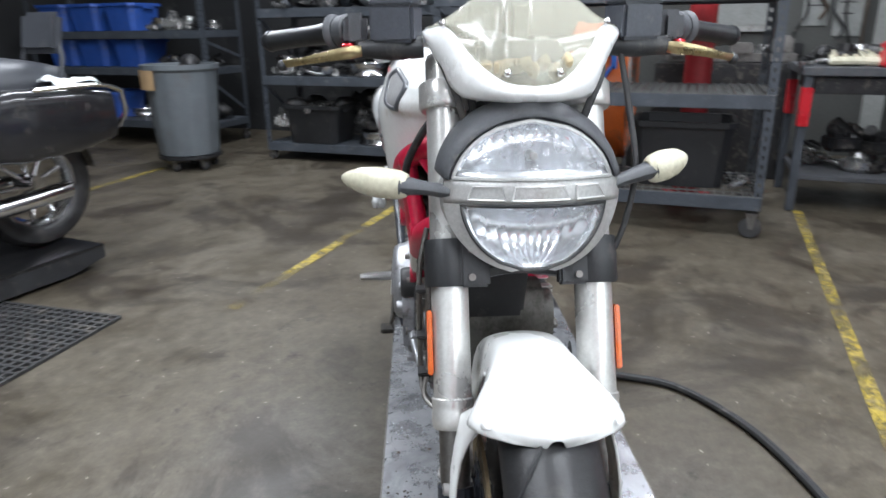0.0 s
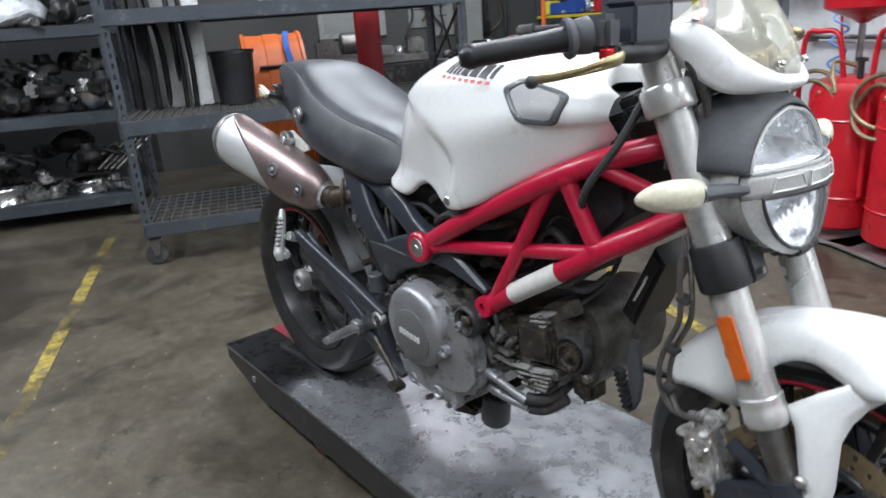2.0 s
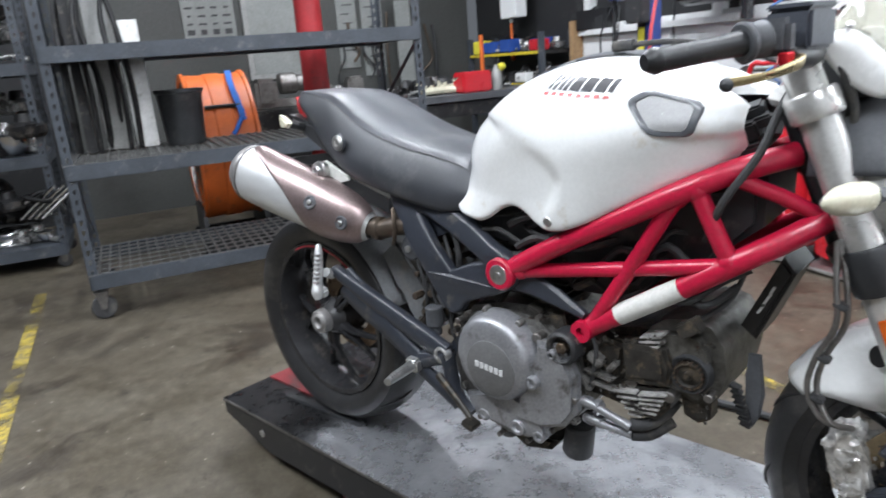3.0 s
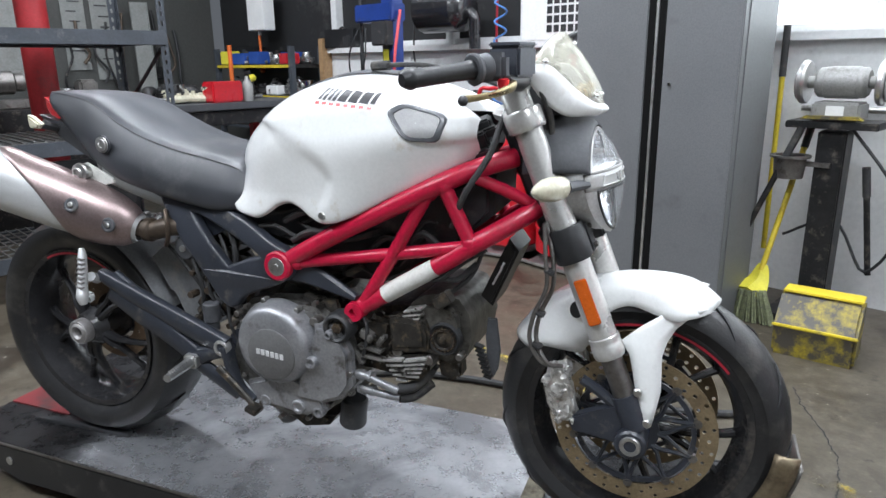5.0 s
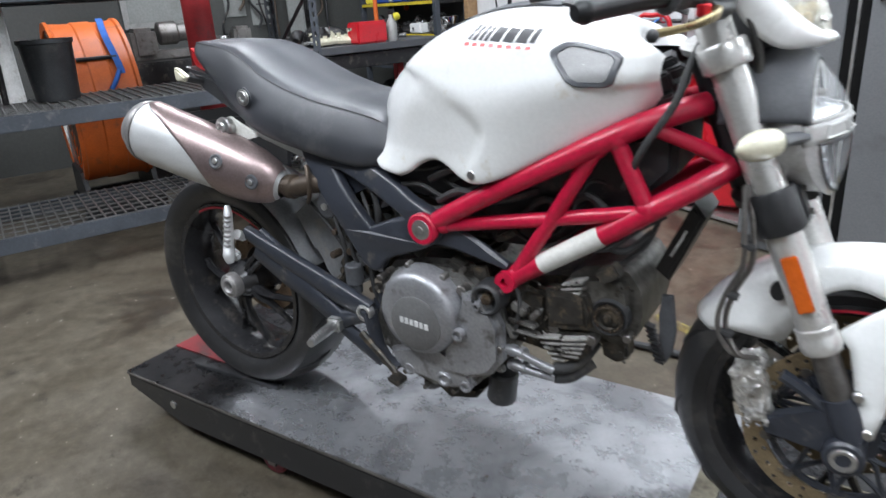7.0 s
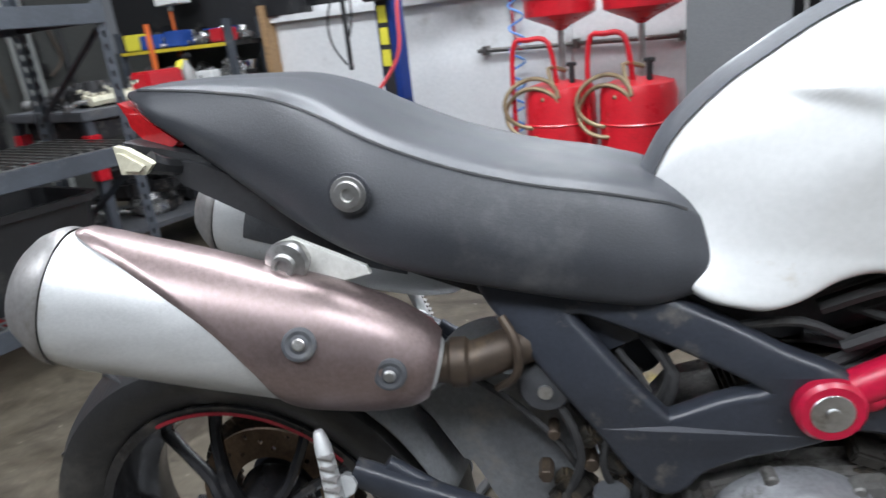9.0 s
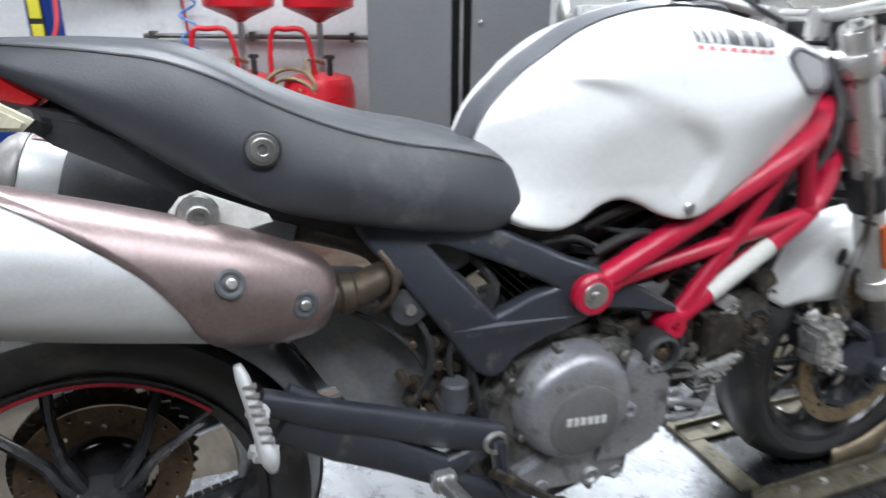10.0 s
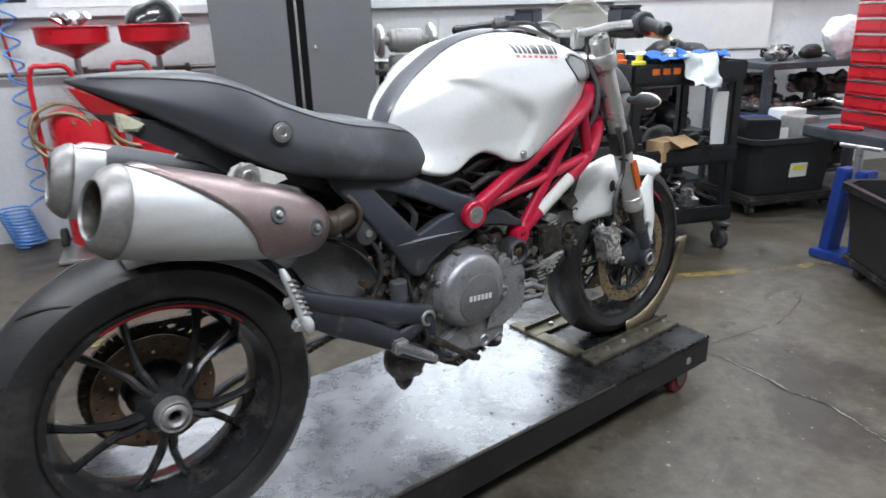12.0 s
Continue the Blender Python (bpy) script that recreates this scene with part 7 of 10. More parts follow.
# cables and brake lines
bm = bmesh.new()
add_tube(bm, [(0.470, FY - 0.075, 0.945), (0.452, FY - 0.095, 0.900), (0.440, -0.125, 0.840), (0.400, -0.150, 0.770), (0.365, -0.120, 0.70)], 0.0065, 8, 5)
add_tube(bm, [(0.500, FY - 0.115, 0.985), (0.528, FY - 0.108, 0.955), (0.545, FY - 0.085, 0.900), (0.540, FY - 0.070, 0.830), (0.545, FY - 0.065, 0.75)], 0.0055, 8, 5)
add_tube(bm, [(0.500, FY - 0.100, 0.985), (0.522, FY - 0.080, 0.960), (0.536, FY - 0.068, 0.910), (0.528, FY - 0.060, 0.850)], 0.0055, 8, 5)
add_tube(bm, [(0.500, FY + 0.115, 0.985), (0.548, FY + 0.115, 0.945), (0.570, FY + 0.090, 0.890), (0.550, FY + 0.075, 0.82)], 0.0055, 8, 5)
add_tube(bm, [(0.500, FY + 0.150, 0.985), (0.535, FY + 0.160, 0.90), (0.575, FY + 0.165, 0.80), (0.60, FY + 0.135, 0.70), (0.60, FY + 0.09, 0.66)], 0.0045, 8, 5)
pieces("control_cable", bm, "rubber", bike, "black control cable")
bm = bmesh.new()
for dy, dx in ((0.0, 0.0), (0.013, 0.010)):
    add_tube(bm, [(0.548, -0.120 + dy, 0.720), (0.554 + dx, -0.132 + dy, 0.662), (0.558 + dx, -0.134 + dy, 0.600), (0.536 + dx, -0.134 + dy, 0.544), (0.528 + dx, -0.134 + dy, 0.490), (0.552 + dx, -0.130, 0.445), (0.588, -0.105, 0.430)], 0.0044, 8, 5)
pieces("brake_line", bm, "steel_dark", bike, "dull braided brake line")
bm = bmesh.new()
for x, z in ((0.556, 0.63), (0.540, 0.545), (0.536, 0.478)):
    add_box(bm, (x + 0.006, -0.128, z), (0.020, 0.022, 0.008), (0, 20, 0), 0.002)
pieces("line_clip", bm, "rubber", bike, "black brake line clip")

# linkage and greasy hardware ahead of the rear wheel
random.seed(23)
bm = bmesh.new()
for k in range(16):
    x, z = random.uniform(-0.30, -0.19), random.uniform(0.40, 0.60)
    add_box(bm, (x, random.uniform(-0.120, -0.085), z), (random.uniform(0.015, 0.040), 0.022, random.uniform(0.012, 0.034)), (random.uniform(-30, 30), random.uniform(-60, 60), 0), 0.004)
rough_up(bm, 0.003, 60)
pieces("linkage_piece", bm, "engine_dirty", bike, "oily shock linkage piece")
bm = bmesh.new()
for pts, r in (([(-0.30, -0.115, 0.60), (-0.27, -0.130, 0.56), (-0.26, -0.125, 0.50), (-0.28, -0.110, 0.44)], 0.0055),
               ([(-0.24, -0.125, 0.63), (-0.225, -0.135, 0.57), (-0.235, -0.130, 0.50), (-0.21, -0.120, 0.44)], 0.0045),
               ([(-0.38, -0.100, 0.60), (-0.33, -0.118, 0.575), (-0.28, -0.120, 0.52), (-0.25, -0.105, 0.45)], 0.0040)):
    add_tube(bm, pts, r, 8, 5)
pieces("rear_hose", bm, "rubber", bike, "thin black hose ahead of the rear wheel")
bm = bmesh.new()
for k in range(9):
    x, z = random.uniform(-0.30, -0.19), random.uniform(0.40, 0.62)
    add_cyl(bm, (x, -0.10, z), (x, -0.128, z), random.uniform(0.005, 0.010), seg=6 if k % 2 else 12, bev=0.001)
pieces("linkage_bolt", bm, "rust_pipe", bike, "rusty bolt head")

# small fittings over the engine's flank
random.seed(17)
bm = bmesh.new()
for k in range(34):
    x, z = random.uniform(-0.15, 0.40), random.uniform(0.27, 0.53)
    if (x + 0.042) ** 2 + (z - 0.418) ** 2 < 0.105 ** 2 or z < 0.30 - 0.2 * x or z > 0.50 + 0.1 * x or (x > 0.14 and z < 0.40):
        continue
    y = -0.150 if x < 0.14 else -0.118
    r = random.uniform(0.005, 0.012)
    add_cyl(bm, (x, y + 0.02, z), (x, y - random.uniform(0.004, 0.014), z), r, seg=6 if k % 2 else 12, bev=0.0012)
pieces("engine_bolt", bm, "steel_dark", eng)
bm = bmesh.new()
for pts, r in (([(0.155, -0.125, 0.50), (0.175, -0.136, 0.47), (0.170, -0.134, 0.43), (0.160, -0.132, 0.39)], 0.0045),
               ([(-0.16, -0.120, 0.36), (-0.185, -0.130, 0.42), (-0.19, -0.122, 0.48), (-0.18, -0.11, 0.54)], 0.0045),
               ([(0.33, -0.10, 0.53), (0.36, -0.105, 0.56), (0.40, -0.095, 0.60), (0.42, -0.08, 0.66)], 0.0045)):
    add_tube(bm, pts, r, 8, 5)
pieces("engine_hose", bm, "rubber", eng, "thin black hose over the engine")
bm = bmesh.new()
for x, z, a, l, w in ((0.178, 0.418, 8, 0.060, 0.010), (0.184, 0.398, 4, 0.064, 0.009), (0.172, 0.448, 30, 0.034, 0.022), (0.152, 0.395, 60, 0.036, 0.014), (0.205, 0.440, -50, 0.030, 0.012), (-0.155, 0.305, -35, 0.036, 0.014), (0.128, 0.318, 30, 0.030, 0.014)):
    add_box(bm, (x, -0.128 if x > 0.13 else -0.146, z), (l, 0.022, w), (0, a, 0), 0.004)
rough_up(bm, 0.002, 80)
pieces("engine_lug", bm, "engine_alu", eng, "dirty cast lug")


# ---- racks ----
def slotted_plate(name, w, h, pitch):
    """A flat strip w wide and h high in x and z with punched slots."""
    cu = bpy.data.curves.new(name, "CURVE")
    cu.dimensions, cu.fill_mode, cu.extrude = "2D", "BOTH", 0.0015
    loops = [[(0, 0), (w, 0), (w, h), (0, h)]]
    for k in range(int(h / pitch) - 1):
        z = pitch * (k + 0.8)
        loops.append([(w * 0.34, z), (w * 0.44, z - 0.014), (w * 0.60, z - 0.010), (w * 0.70, z + 0.010), (w * 0.58, z + 0.016), (w * 0.40, z + 0.014)])
    for pts in loops:
        s = cu.splines.new("POLY")
        s.points.add(len(pts) - 1)
        s.use_cyclic_u = True
        for q, p in zip(s.points, pts):
            q.co = (*p, 0, 1)
    tmp = bpy.data.objects.new(name, cu)
    me = bpy.data.meshes.new_from_object(tmp)
    bpy.data.objects.remove(tmp)
    bpy.data.curves.remove(cu)
    me.transform(Matrix.Rotation(radians(90), 4, "X"))
    return me


POST_H = 1.95
flange = slotted_plate("rack_post", 0.045, POST_H, 0.052)
bm = bmesh.new()
bm.from_mesh(flange)
bm.transform(Matrix.Rotation(radians(90), 4, "Z"))
bm.from_mesh(flange)
POST = mesh_from(bm, "rack_post", "rack_paint", 30)
bpy.data.meshes.remove(flange)


def caster(parent, c, r=0.05):
    bm = bmesh.new()
    add_lathe(bm, [(0.008, -0.018), (r - 0.006, -0.018), (r, -0.012), (r, 0.012), (r - 0.006, 0.018), (0.008, 0.018)], pose(c[0], c[1], r, 90, 0, 90), 20, True)
    w = part("caster", bm, "rubber", parent, "black swivel caster wheel")
    bm = bmesh.new()
    for s in (-1, 1):
        add_prism(bm, [(-0.032, 2 * r + 0.02), (0.032, 2 * r + 0.02), (0.012, r - 0.008), (-0.012, r - 0.008)], s * 0.023 - 0.002, s * 0.023 + 0.002, 0, pose(c[0], c[1], 0, 0, 0, 90))
    add_box(bm, (c[0], c[1], 2 * r + 0.022), (0.07, 0.07, 0.006))
    add_cyl(bm, (c[0] - 0.03, c[1], r), (c[0] + 0.03, c[1], r), 0.007, seg=8)
    part("caster_fork", bm, "steel_dark", w)


def rack(m, length, depth, levels, mesh_deck, lift_z, label, group):
    """A bolted steel rack: length along y, depth behind along -x, levels are shelf heights."""
    ob = thing("storage_rack", m, label, "rack", group)
    for x, y, rz in ((0, 0, 90), (0, length, 180), (-depth, 0, 0), (-depth, length, 270)):
        p = new("post", POST)
        p.parent = ob
        p.matrix_local = pose(x, y, lift_z, 0, 0, rz)
    for z in levels:
        for x in (0.002, -depth - 0.002):
            bm = bmesh.new()
            add_box(bm, (x, length / 2, z - 0.04), (0.028, length - 0.02, 0.075), bev=0.003)
            add_box(bm, (x - 0.012 if x > -0.1 else x + 0.012, length / 2, z - 0.004), (0.03, length - 0.02, 0.006))
            part("beam", bm, "rack_paint", ob, "scuffed blue-grey steel shelf beam")
        for y in (0.012, length - 0.012):
            bm = bmesh.new()
            add_box(bm, (-depth / 2, y, z - 0.04), (depth, 0.02, 0.06), bev=0.002)
            part("end_beam", bm, "rack_paint", ob)
        if z in mesh_deck:
            bm = bmesh.new()
            k = int(length / 0.050)
            for i in range(k + 1):
                add_box(bm, (-depth / 2, length * i / k, z + 0.004), (depth, 0.008, 0.007))
            for i in range(8):
                add_box(bm, (-depth * i / 7, length / 2, z - 0.002), (0.010, length, 0.007))
            tagged(part("wire_deck", bm, "wire_mesh", ob, "welded steel wire deck"), kind="stuff")
        else:
            bm = bmesh.new()
            add_box(bm, (-depth / 2, length / 2, z - 0.009), (depth - 0.03, length - 0.03, 0.018), bev=0.002)
            part("shelf_board", bm, "rack_paint", ob, "dark steel shelf board")
    for y in (0.03, length - 0.03):
        for za, zb in zip(levels, levels[1:]):
            bm = bmesh.new()
            add_tube(bm, [(-0.03, y, zb - 0.10), (-depth + 0.03, y, za + 0.10)], 0.016, 4, 1, flat=0.3)
            part("brace", bm, "rack_paint", ob, "flat diagonal end brace")
    for x in (-0.03, -depth + 0.03):
        for y in (0.04, length - 0.04):
            caster(ob, (x, y), 0.045 if lift_z < 0.15 else 0.062)
    return ob


rack(at(-2.60, -1.075), 1.95, 0.68, (0.245, 0.808, 1.366), (0.245, 0.808), 0.165, "blue-grey slotted steel rack on casters with wire decks", "storage racks")
rack(at(-3.95, -3.28), 2.02, 0.62, (0.165, 0.765, 1.345), (), 0.115, "slotted steel rack on casters packed with engine parts", "storage racks")
rack(at(-4.35, -6.55), 2.35, 0.62, (0.25, 0.80, 1.17), (), 0.115, "dark steel rack holding blue plastic bins", "storage racks")


# ---- loose parts on the racks ----
def tub(name, m, l, w, h, mats, label, category, group="", taper=0.86, rim=0.02, wall=0.008, ribs=True):
    """An open plastic tub with a rolled rim."""
    ob = thing(name, m, label, category, group)
    bm = bmesh.new()

    def ring(f, z, out=0.0):
        a, b = l / 2 * f + out, w / 2 * f + out
        c = min(a, b) * 0.22
        return [(a - c, -b, z), (a, -b + c, z), (a, b - c, z), (a - c, b, z), (-a + c, b, z), (-a, b - c, z), (-a, -b + c, z), (-a + c, -b, z)]
    rows = [ring(taper, 0.0), ring(taper + (1 - taper) * 0.5, h * 0.5), ring(1.0, h - 0.03), ring(1.0, h - 0.03, rim), ring(1.0, h, rim), ring(1.0, h, -wall), ring(taper, wall * 1.5, -wall)]
    vs = add_grid(bm, rows, True)
    bm.faces.new(vs[0])
    bm.faces.new(vs[-1])
    part("tub_body", bm, mats, ob)
    if ribs:
        for s in (-1, 1):
            bm = bmesh.new()
            add_box(bm, (s * (l / 2 + rim), 0, h - 0.045), (0.02, w * 0.35, 0.03), bev=0.004)
            part("handle", bm, mats, ob)
    return ob


def wheel_rim(m, r=0.215, w=0.12, label="bare silver motorcycle wheel lying flat on a shelf"):
    ob = thing("spare_wheel", m, label, "wheel", "loose wheels")
    bm = bmesh.new()
    add_lathe(bm, [(q, h + w / 2) for q, h in rim_profile(r, w)], Matrix(), 40, True)
    part("rim", bm, "chrome", ob)
    bm = bmesh.new()
    add_cyl(bm, (0, 0, 0.02), (0, 0, w - 0.02), 0.045, seg=18, bev=0.006)
    part("hub", bm, "part_alu", ob)
    for k in range(5):
        bm = bmesh.new()
        a = 2 * math.pi * k / 5
        add_tube(bm, [(0.04 * math.cos(a), 0.04 * math.sin(a), w / 2), ((r - 0.02) * math.cos(a), (r - 0.02) * math.sin(a), w / 2)], 0.014, 8, 1)
        part("spoke", bm, "part_alu", ob)
    return ob


random.seed(21)


def part_shape(kind, seed):
    """A small worn machine part of one of several kinds, about 20 cm across."""
    rnd = random.Random(seed)
    bm = bmesh.new()
    if kind == "casting":
        add_box(bm, (0, 0, 0.05), (0.17, 0.12, 0.09), (0, 0, 0), 0.02)
        for k in range(5):
            add_cyl(bm, (rnd.uniform(-0.06, 0.06), rnd.uniform(-0.05, 0.05), 0.05), (rnd.uniform(-0.08, 0.08), rnd.uniform(-0.06, 0.06), rnd.uniform(0.10, 0.14)), rnd.uniform(0.015, 0.035), seg=14, bev=0.003)
    elif kind == "tank":
        add_tube(bm, [(-0.12, 0, 0.06), (-0.04, 0, 0.08), (0.06, 0, 0.085), (0.13, 0, 0.06)], [0.03, 0.07, 0.075, 0.03], 14, 4)
    elif kind == "pipe":
        add_tube(bm, [(-0.2, 0, 0.025), (-0.08, 0.05, 0.03), (0.05, 0.03, 0.06), (0.16, -0.05, 0.03)], 0.022, 10, 5)
        add_cyl(bm, (-0.2, 0, 0.025), (-0.23, -0.01, 0.025), 0.03, seg=14)
    elif kind == "lamp":
        add_lathe(bm, [(0, 0.0), (0.04, 0.01), (0.075, 0.05), (0.09, 0.10), (0.092, 0.115), (0.08, 0.12), (0, 0.13)], Matrix(), 24)
    elif kind == "gearbox":
        add_lathe(bm, [(0, 0), (0.07, 0), (0.085, 0.02), (0.085, 0.06), (0.05, 0.08), (0.04, 0.12), (0, 0.12)], Matrix(), 22)
        add_box(bm, (0.07, 0.02, 0.04), (0.09, 0.06, 0.06), (0, 0, 20), 0.012)
    else:
        add_tube(bm, [(rnd.uniform(-0.1, 0.1), rnd.uniform(-0.07, 0.07), rnd.uniform(0.012, 0.10)) for k in range(16)], 0.010, 7, 3)
    rough_up(bm, 0.005, 25)
    return bm


KINDS = [("alloy_casting", "casting", "part_alu", "greasy alloy engine casting on a shelf", "engine part"),
         ("dark_casting", "casting", "part_dark", "blackened engine casting on a shelf", "engine part"),
         ("exhaust_section", "pipe", "part_alu", "cut length of chrome exhaust pipe", "exhaust"),
         ("lamp_unit", "lamp", "chrome", "loose chrome headlamp unit on a shelf", "headlamp"),
         ("gear_housing", "gearbox", "part_alu", "round alloy gear housing on a shelf", "engine part"),
         ("starter_motor", "gearbox", "part_dark", "dark starter motor on a shelf", "engine part"),
         ("wiring_loom", "loom", "part_dark", "tangled black wiring loom on a shelf", "wiring"),
         ("side_panel", "tank", "part_dark", "small dark plastic side panel on a shelf", "panel")]
PROTO = []
for i, (name, kind, mats, label, cat) in enumerate(KINDS):
    for s in range(2):
        PROTO.append((name, mesh_from(part_shape(kind, 10 * i + s), name, mats), label, cat))


def scatter(u0, u1, v0, v1, z, count, seed, big=1.0, only=None):
    rnd = random.Random(seed)
    for k in range(count):
        name, me, label, cat = rnd.choice(PROTO if only is None else [p for p in PROTO if p[0] in only])
        f = rnd.uniform(0.6, 1.25) * big
        ob = new(name, me)
        ob.matrix_world = at(rnd.uniform(u0, u1), v0 + (v1 - v0) * (k + rnd.random()) / count, z, rnd.uniform(0, 360)) @ Matrix.Diagonal((f, f, f, 1))
        tagged(ob, label, cat, "loose engine parts")


DARK = ("dark_casting", "starter_motor", "wiring_loom", "side_panel", "alloy_casting")
wheel_rim(at(-4.17, -2.18, 0.168))
wheel_rim(at(-4.17, -2.27, 0.768))
wheel_rim(at(-4.25, -1.62, 0.168), 0.16, 0.09, "small silver wheel lying flat on a shelf")
tub("parts_crate", at(-4.15, -2.80, 0.168, 90), 0.55, 0.46, 0.34, "tote_black", "black plastic crate of chrome parts on a rack", "crate")
scatter(-4.3, -4.02, -2.98, -2.62, 0.45, 4, 3, 0.8, ("lamp_unit", "exhaust_section"))
scatter(-4.45, -4.05, -2.05, -1.32, 0.168, 13, 4)
scatter(-4.50, -4.0, -3.2, -1.32, 0.28, 16, 104, 1.1, DARK)
scatter(-4.50, -4.0, -3.2, -1.32, 0.42, 12, 105, 1.1, DARK)
scatter(-4.45, -4.02, -3.2, -2.5, 0.768, 9, 5)
scatter(-4.45, -4.02, -2.02, -1.32, 0.768, 14, 6)
scatter(-4.50, -4.0, -3.2, -1.32, 0.88, 18, 106, 1.1, DARK)
scatter(-4.50, -4.05, -3.2, -1.32, 1.02, 14, 107, 1.1, DARK)
scatter(-4.30, -4.05, -2.40, -2.12, 0.86, 4, 7, 0.9, ("alloy_casting", "gear_housing"))
scatter(-4.45, -4.02, -3.2, -1.32, 1.348, 22, 8)
scatter(-4.50, -4.02, -3.2, -1.32, 1.47, 18, 108, 1.15, DARK)
scatter(-4.50, -4.02, -3.2, -1.32, 1.60, 14, 109, 1.15, DARK)
scatter(-4.40, -4.05, -2.1, -1.35, 0.86, 6, 9, 0.8)
scatter(-4.35, -4.05, -3.1, -1.4, 1.44, 9, 14, 0.8, ("alloy_casting", "lamp_unit", "gear_housing"))
for u, v, z, rz, s in ((-4.12, -2.15, 1.348, 20, 0.30), (-4.12, -1.80, 1.348, -30, 0.24)):
    bm = bmesh.new()
    add_ball(bm, (0, 0, s * 0.36), (s, s * 0.75, s * 0.38), 20)
    rough_up(bm, 0.05, 9)
    solid("parts_bag", bm, "plastic_film", at(u, v, z, rz), "clear plastic bag full of parts on a rack", "bag", "bags of parts")
bm = bmesh.new()
add_box(bm, (0, 0, 0.09), (0.30, 0.40, 0.18), bev=0.004)
solid("carton", bm, "paper", at(-4.15, -2.15, 1.60, 8), "white cardboard carton on top of parts", "carton")
# rods with bright shafts on the lower shelf end
for k in range(4):
    bm = bmesh.new()
    add_cyl(bm, (0, 0, 0), (0.10, 0.24, 0.20), 0.011, seg=12)
    solid("chrome_rod", bm, "chrome", at(-4.0 + 0.03 * k, -1.50 + 0.045 * k, 0.36, 10 * k), "short chrome rod leaning in a rack", "rod", "chrome rods")
wheel_rim(at(-4.72, -5.4, 0.253), 0.2, 0.1)
for k, (v, z, s) in enumerate(((-6.25, 0.80, 1), (-5.8, 0.80, 1), (-5.3, 0.80, 1), (-6.3, 1.17, 1), (-5.85, 1.17, 1), (-5.35, 1.17, 1), (-6.2, 0.25, 1), (-5.7, 0.25, 1))):
    tub("parts_bin", at(-4.66, v, z + 0.003, 90), 0.40, 0.44, 0.28, "blue_plastic", "blue plastic parts bin on a rack", "bin", "blue parts bins")
scatter(-4.9, -4.4, -4.95, -4.3, 0.803, 7, 12)
scatter(-4.9, -4.4, -4.95, -4.3, 1.173, 7, 13)
scatter(-4.9, -4.4, -4.95, -4.3, 0.253, 6, 15)

# on and under the open rack
tub("storage_tote", at(-2.93, 0.42, 0.252, 90), 0.56, 0.46, 0.385, "tote_black", "black plastic storage tote on a wire deck", "tote")
scatter(-3.0, -2.75, 0.70, 0.82, 0.252, 2, 31, 0.8, ("lamp_unit", "exhaust_section"))
fan = thing("drum_fan", at(-3.85, -0.18, 0.0), "large orange drum fan with a blue strap", "fan")
bm = bmesh.new()
R = 0.49
dm = pose(0, 0, R + 0.21, 90, 0, 0)
add_lathe(bm, [(R * 0.93, -0.20), (R + 0.012, -0.205), (R + 0.014, -0.185), (R, -0.175), (R - 0.006, -0.06), (R + 0.002, -0.05), (R + 0.002, 0.05), (R - 0.006, 0.06), (R, 0.175), (R + 0.014, 0.185), (R + 0.012, 0.205), (R * 0.93, 0.20)], dm, 56, True)
part("drum", bm, "orange_plastic", fan, "orange moulded drum")
for s in (-1, 1):
    bm = bmesh.new()
    for k in range(1, 9):
        add_lathe(bm, [(R * k / 9 - 0.003, s * 0.192), (R * k / 9 + 0.003, s * 0.192), (R * k / 9, s * 0.198)], dm, 40, True)
    add_box(bm, dm @ Vector((0, 0, s * 0.195)), (2 * R * 0.93, 0.006, 0.012))
    add_box(bm, dm @ Vector((0, 0, s * 0.195)), (0.012, 0.006, 2 * R * 0.93))
    part("guard", bm, "steel_dark", fan, "round wire guard")
bm = bmesh.new()
hm = Matrix.Translation((0, 0, R + 0.21))
add_tube(bm, [hm @ Vector((R * 0.83, y, R * 0.58)) for y in (-0.11, -0.05, 0.05, 0.11)], 0.012, 8, 3)
part("handle", bm, "black_plastic", fan, "dark moulded handle")
bm = bmesh.new()
rows = [[hm @ Vector(((R + 0.016) * math.cos(a), 0.10 + 0.012 * math.sin(5 * a) + w, (R + 0.016) * math.sin(a))) for w in (-0.02, 0.02)] for a in (radians(86 - 64 * i / 20) for i in range(21))]
add_grid(bm, rows)
add_tube(bm, [hm @ Vector(((R + 0.02) * math.cos(radians(24)), 0.10, (R + 0.02) * math.sin(radians(24)))), hm @ Vector((R * 1.03, 0.06, R * 0.30)), hm @ Vector((R * 1.04, 0.03, R * 0.22))], 0.014, 7, 3)
part("strap", bm, "blue_cloth", fan, "faded blue strap")
bm = bmesh.new()
add_box(bm, (0.25, 0, 0.05), (0.05, 0.5, 0.10), bev=0.006)
add_box(bm, (-0.25, 0, 0.05), (0.05, 0.5, 0.10), bev=0.006)
add_prism(bm, [(-0.30, 0.09), (0.30, 0.09), (0.22, 0.30), (-0.22, 0.30)], -0.22, -0.19, 0.004)
add_prism(bm, [(-0.30, 0.09), (0.30, 0.09), (0.22, 0.30), (-0.22, 0.30)], 0.19, 0.22, 0.004)
part("stand", bm, "black_plastic", fan, "black steel fan stand")

bm = bmesh.new()
add_cyl(bm, (0, 0, 0), (0, 0, HIGH), 0.088, seg=28)
add_box(bm, (0, 0, 0.01), (0.32, 0.32, 0.02), bev=0.003)
solid("column", bm, "column_red", at(-3.52, 0.47), "round steel building column painted dark red", "column", kind="structure")

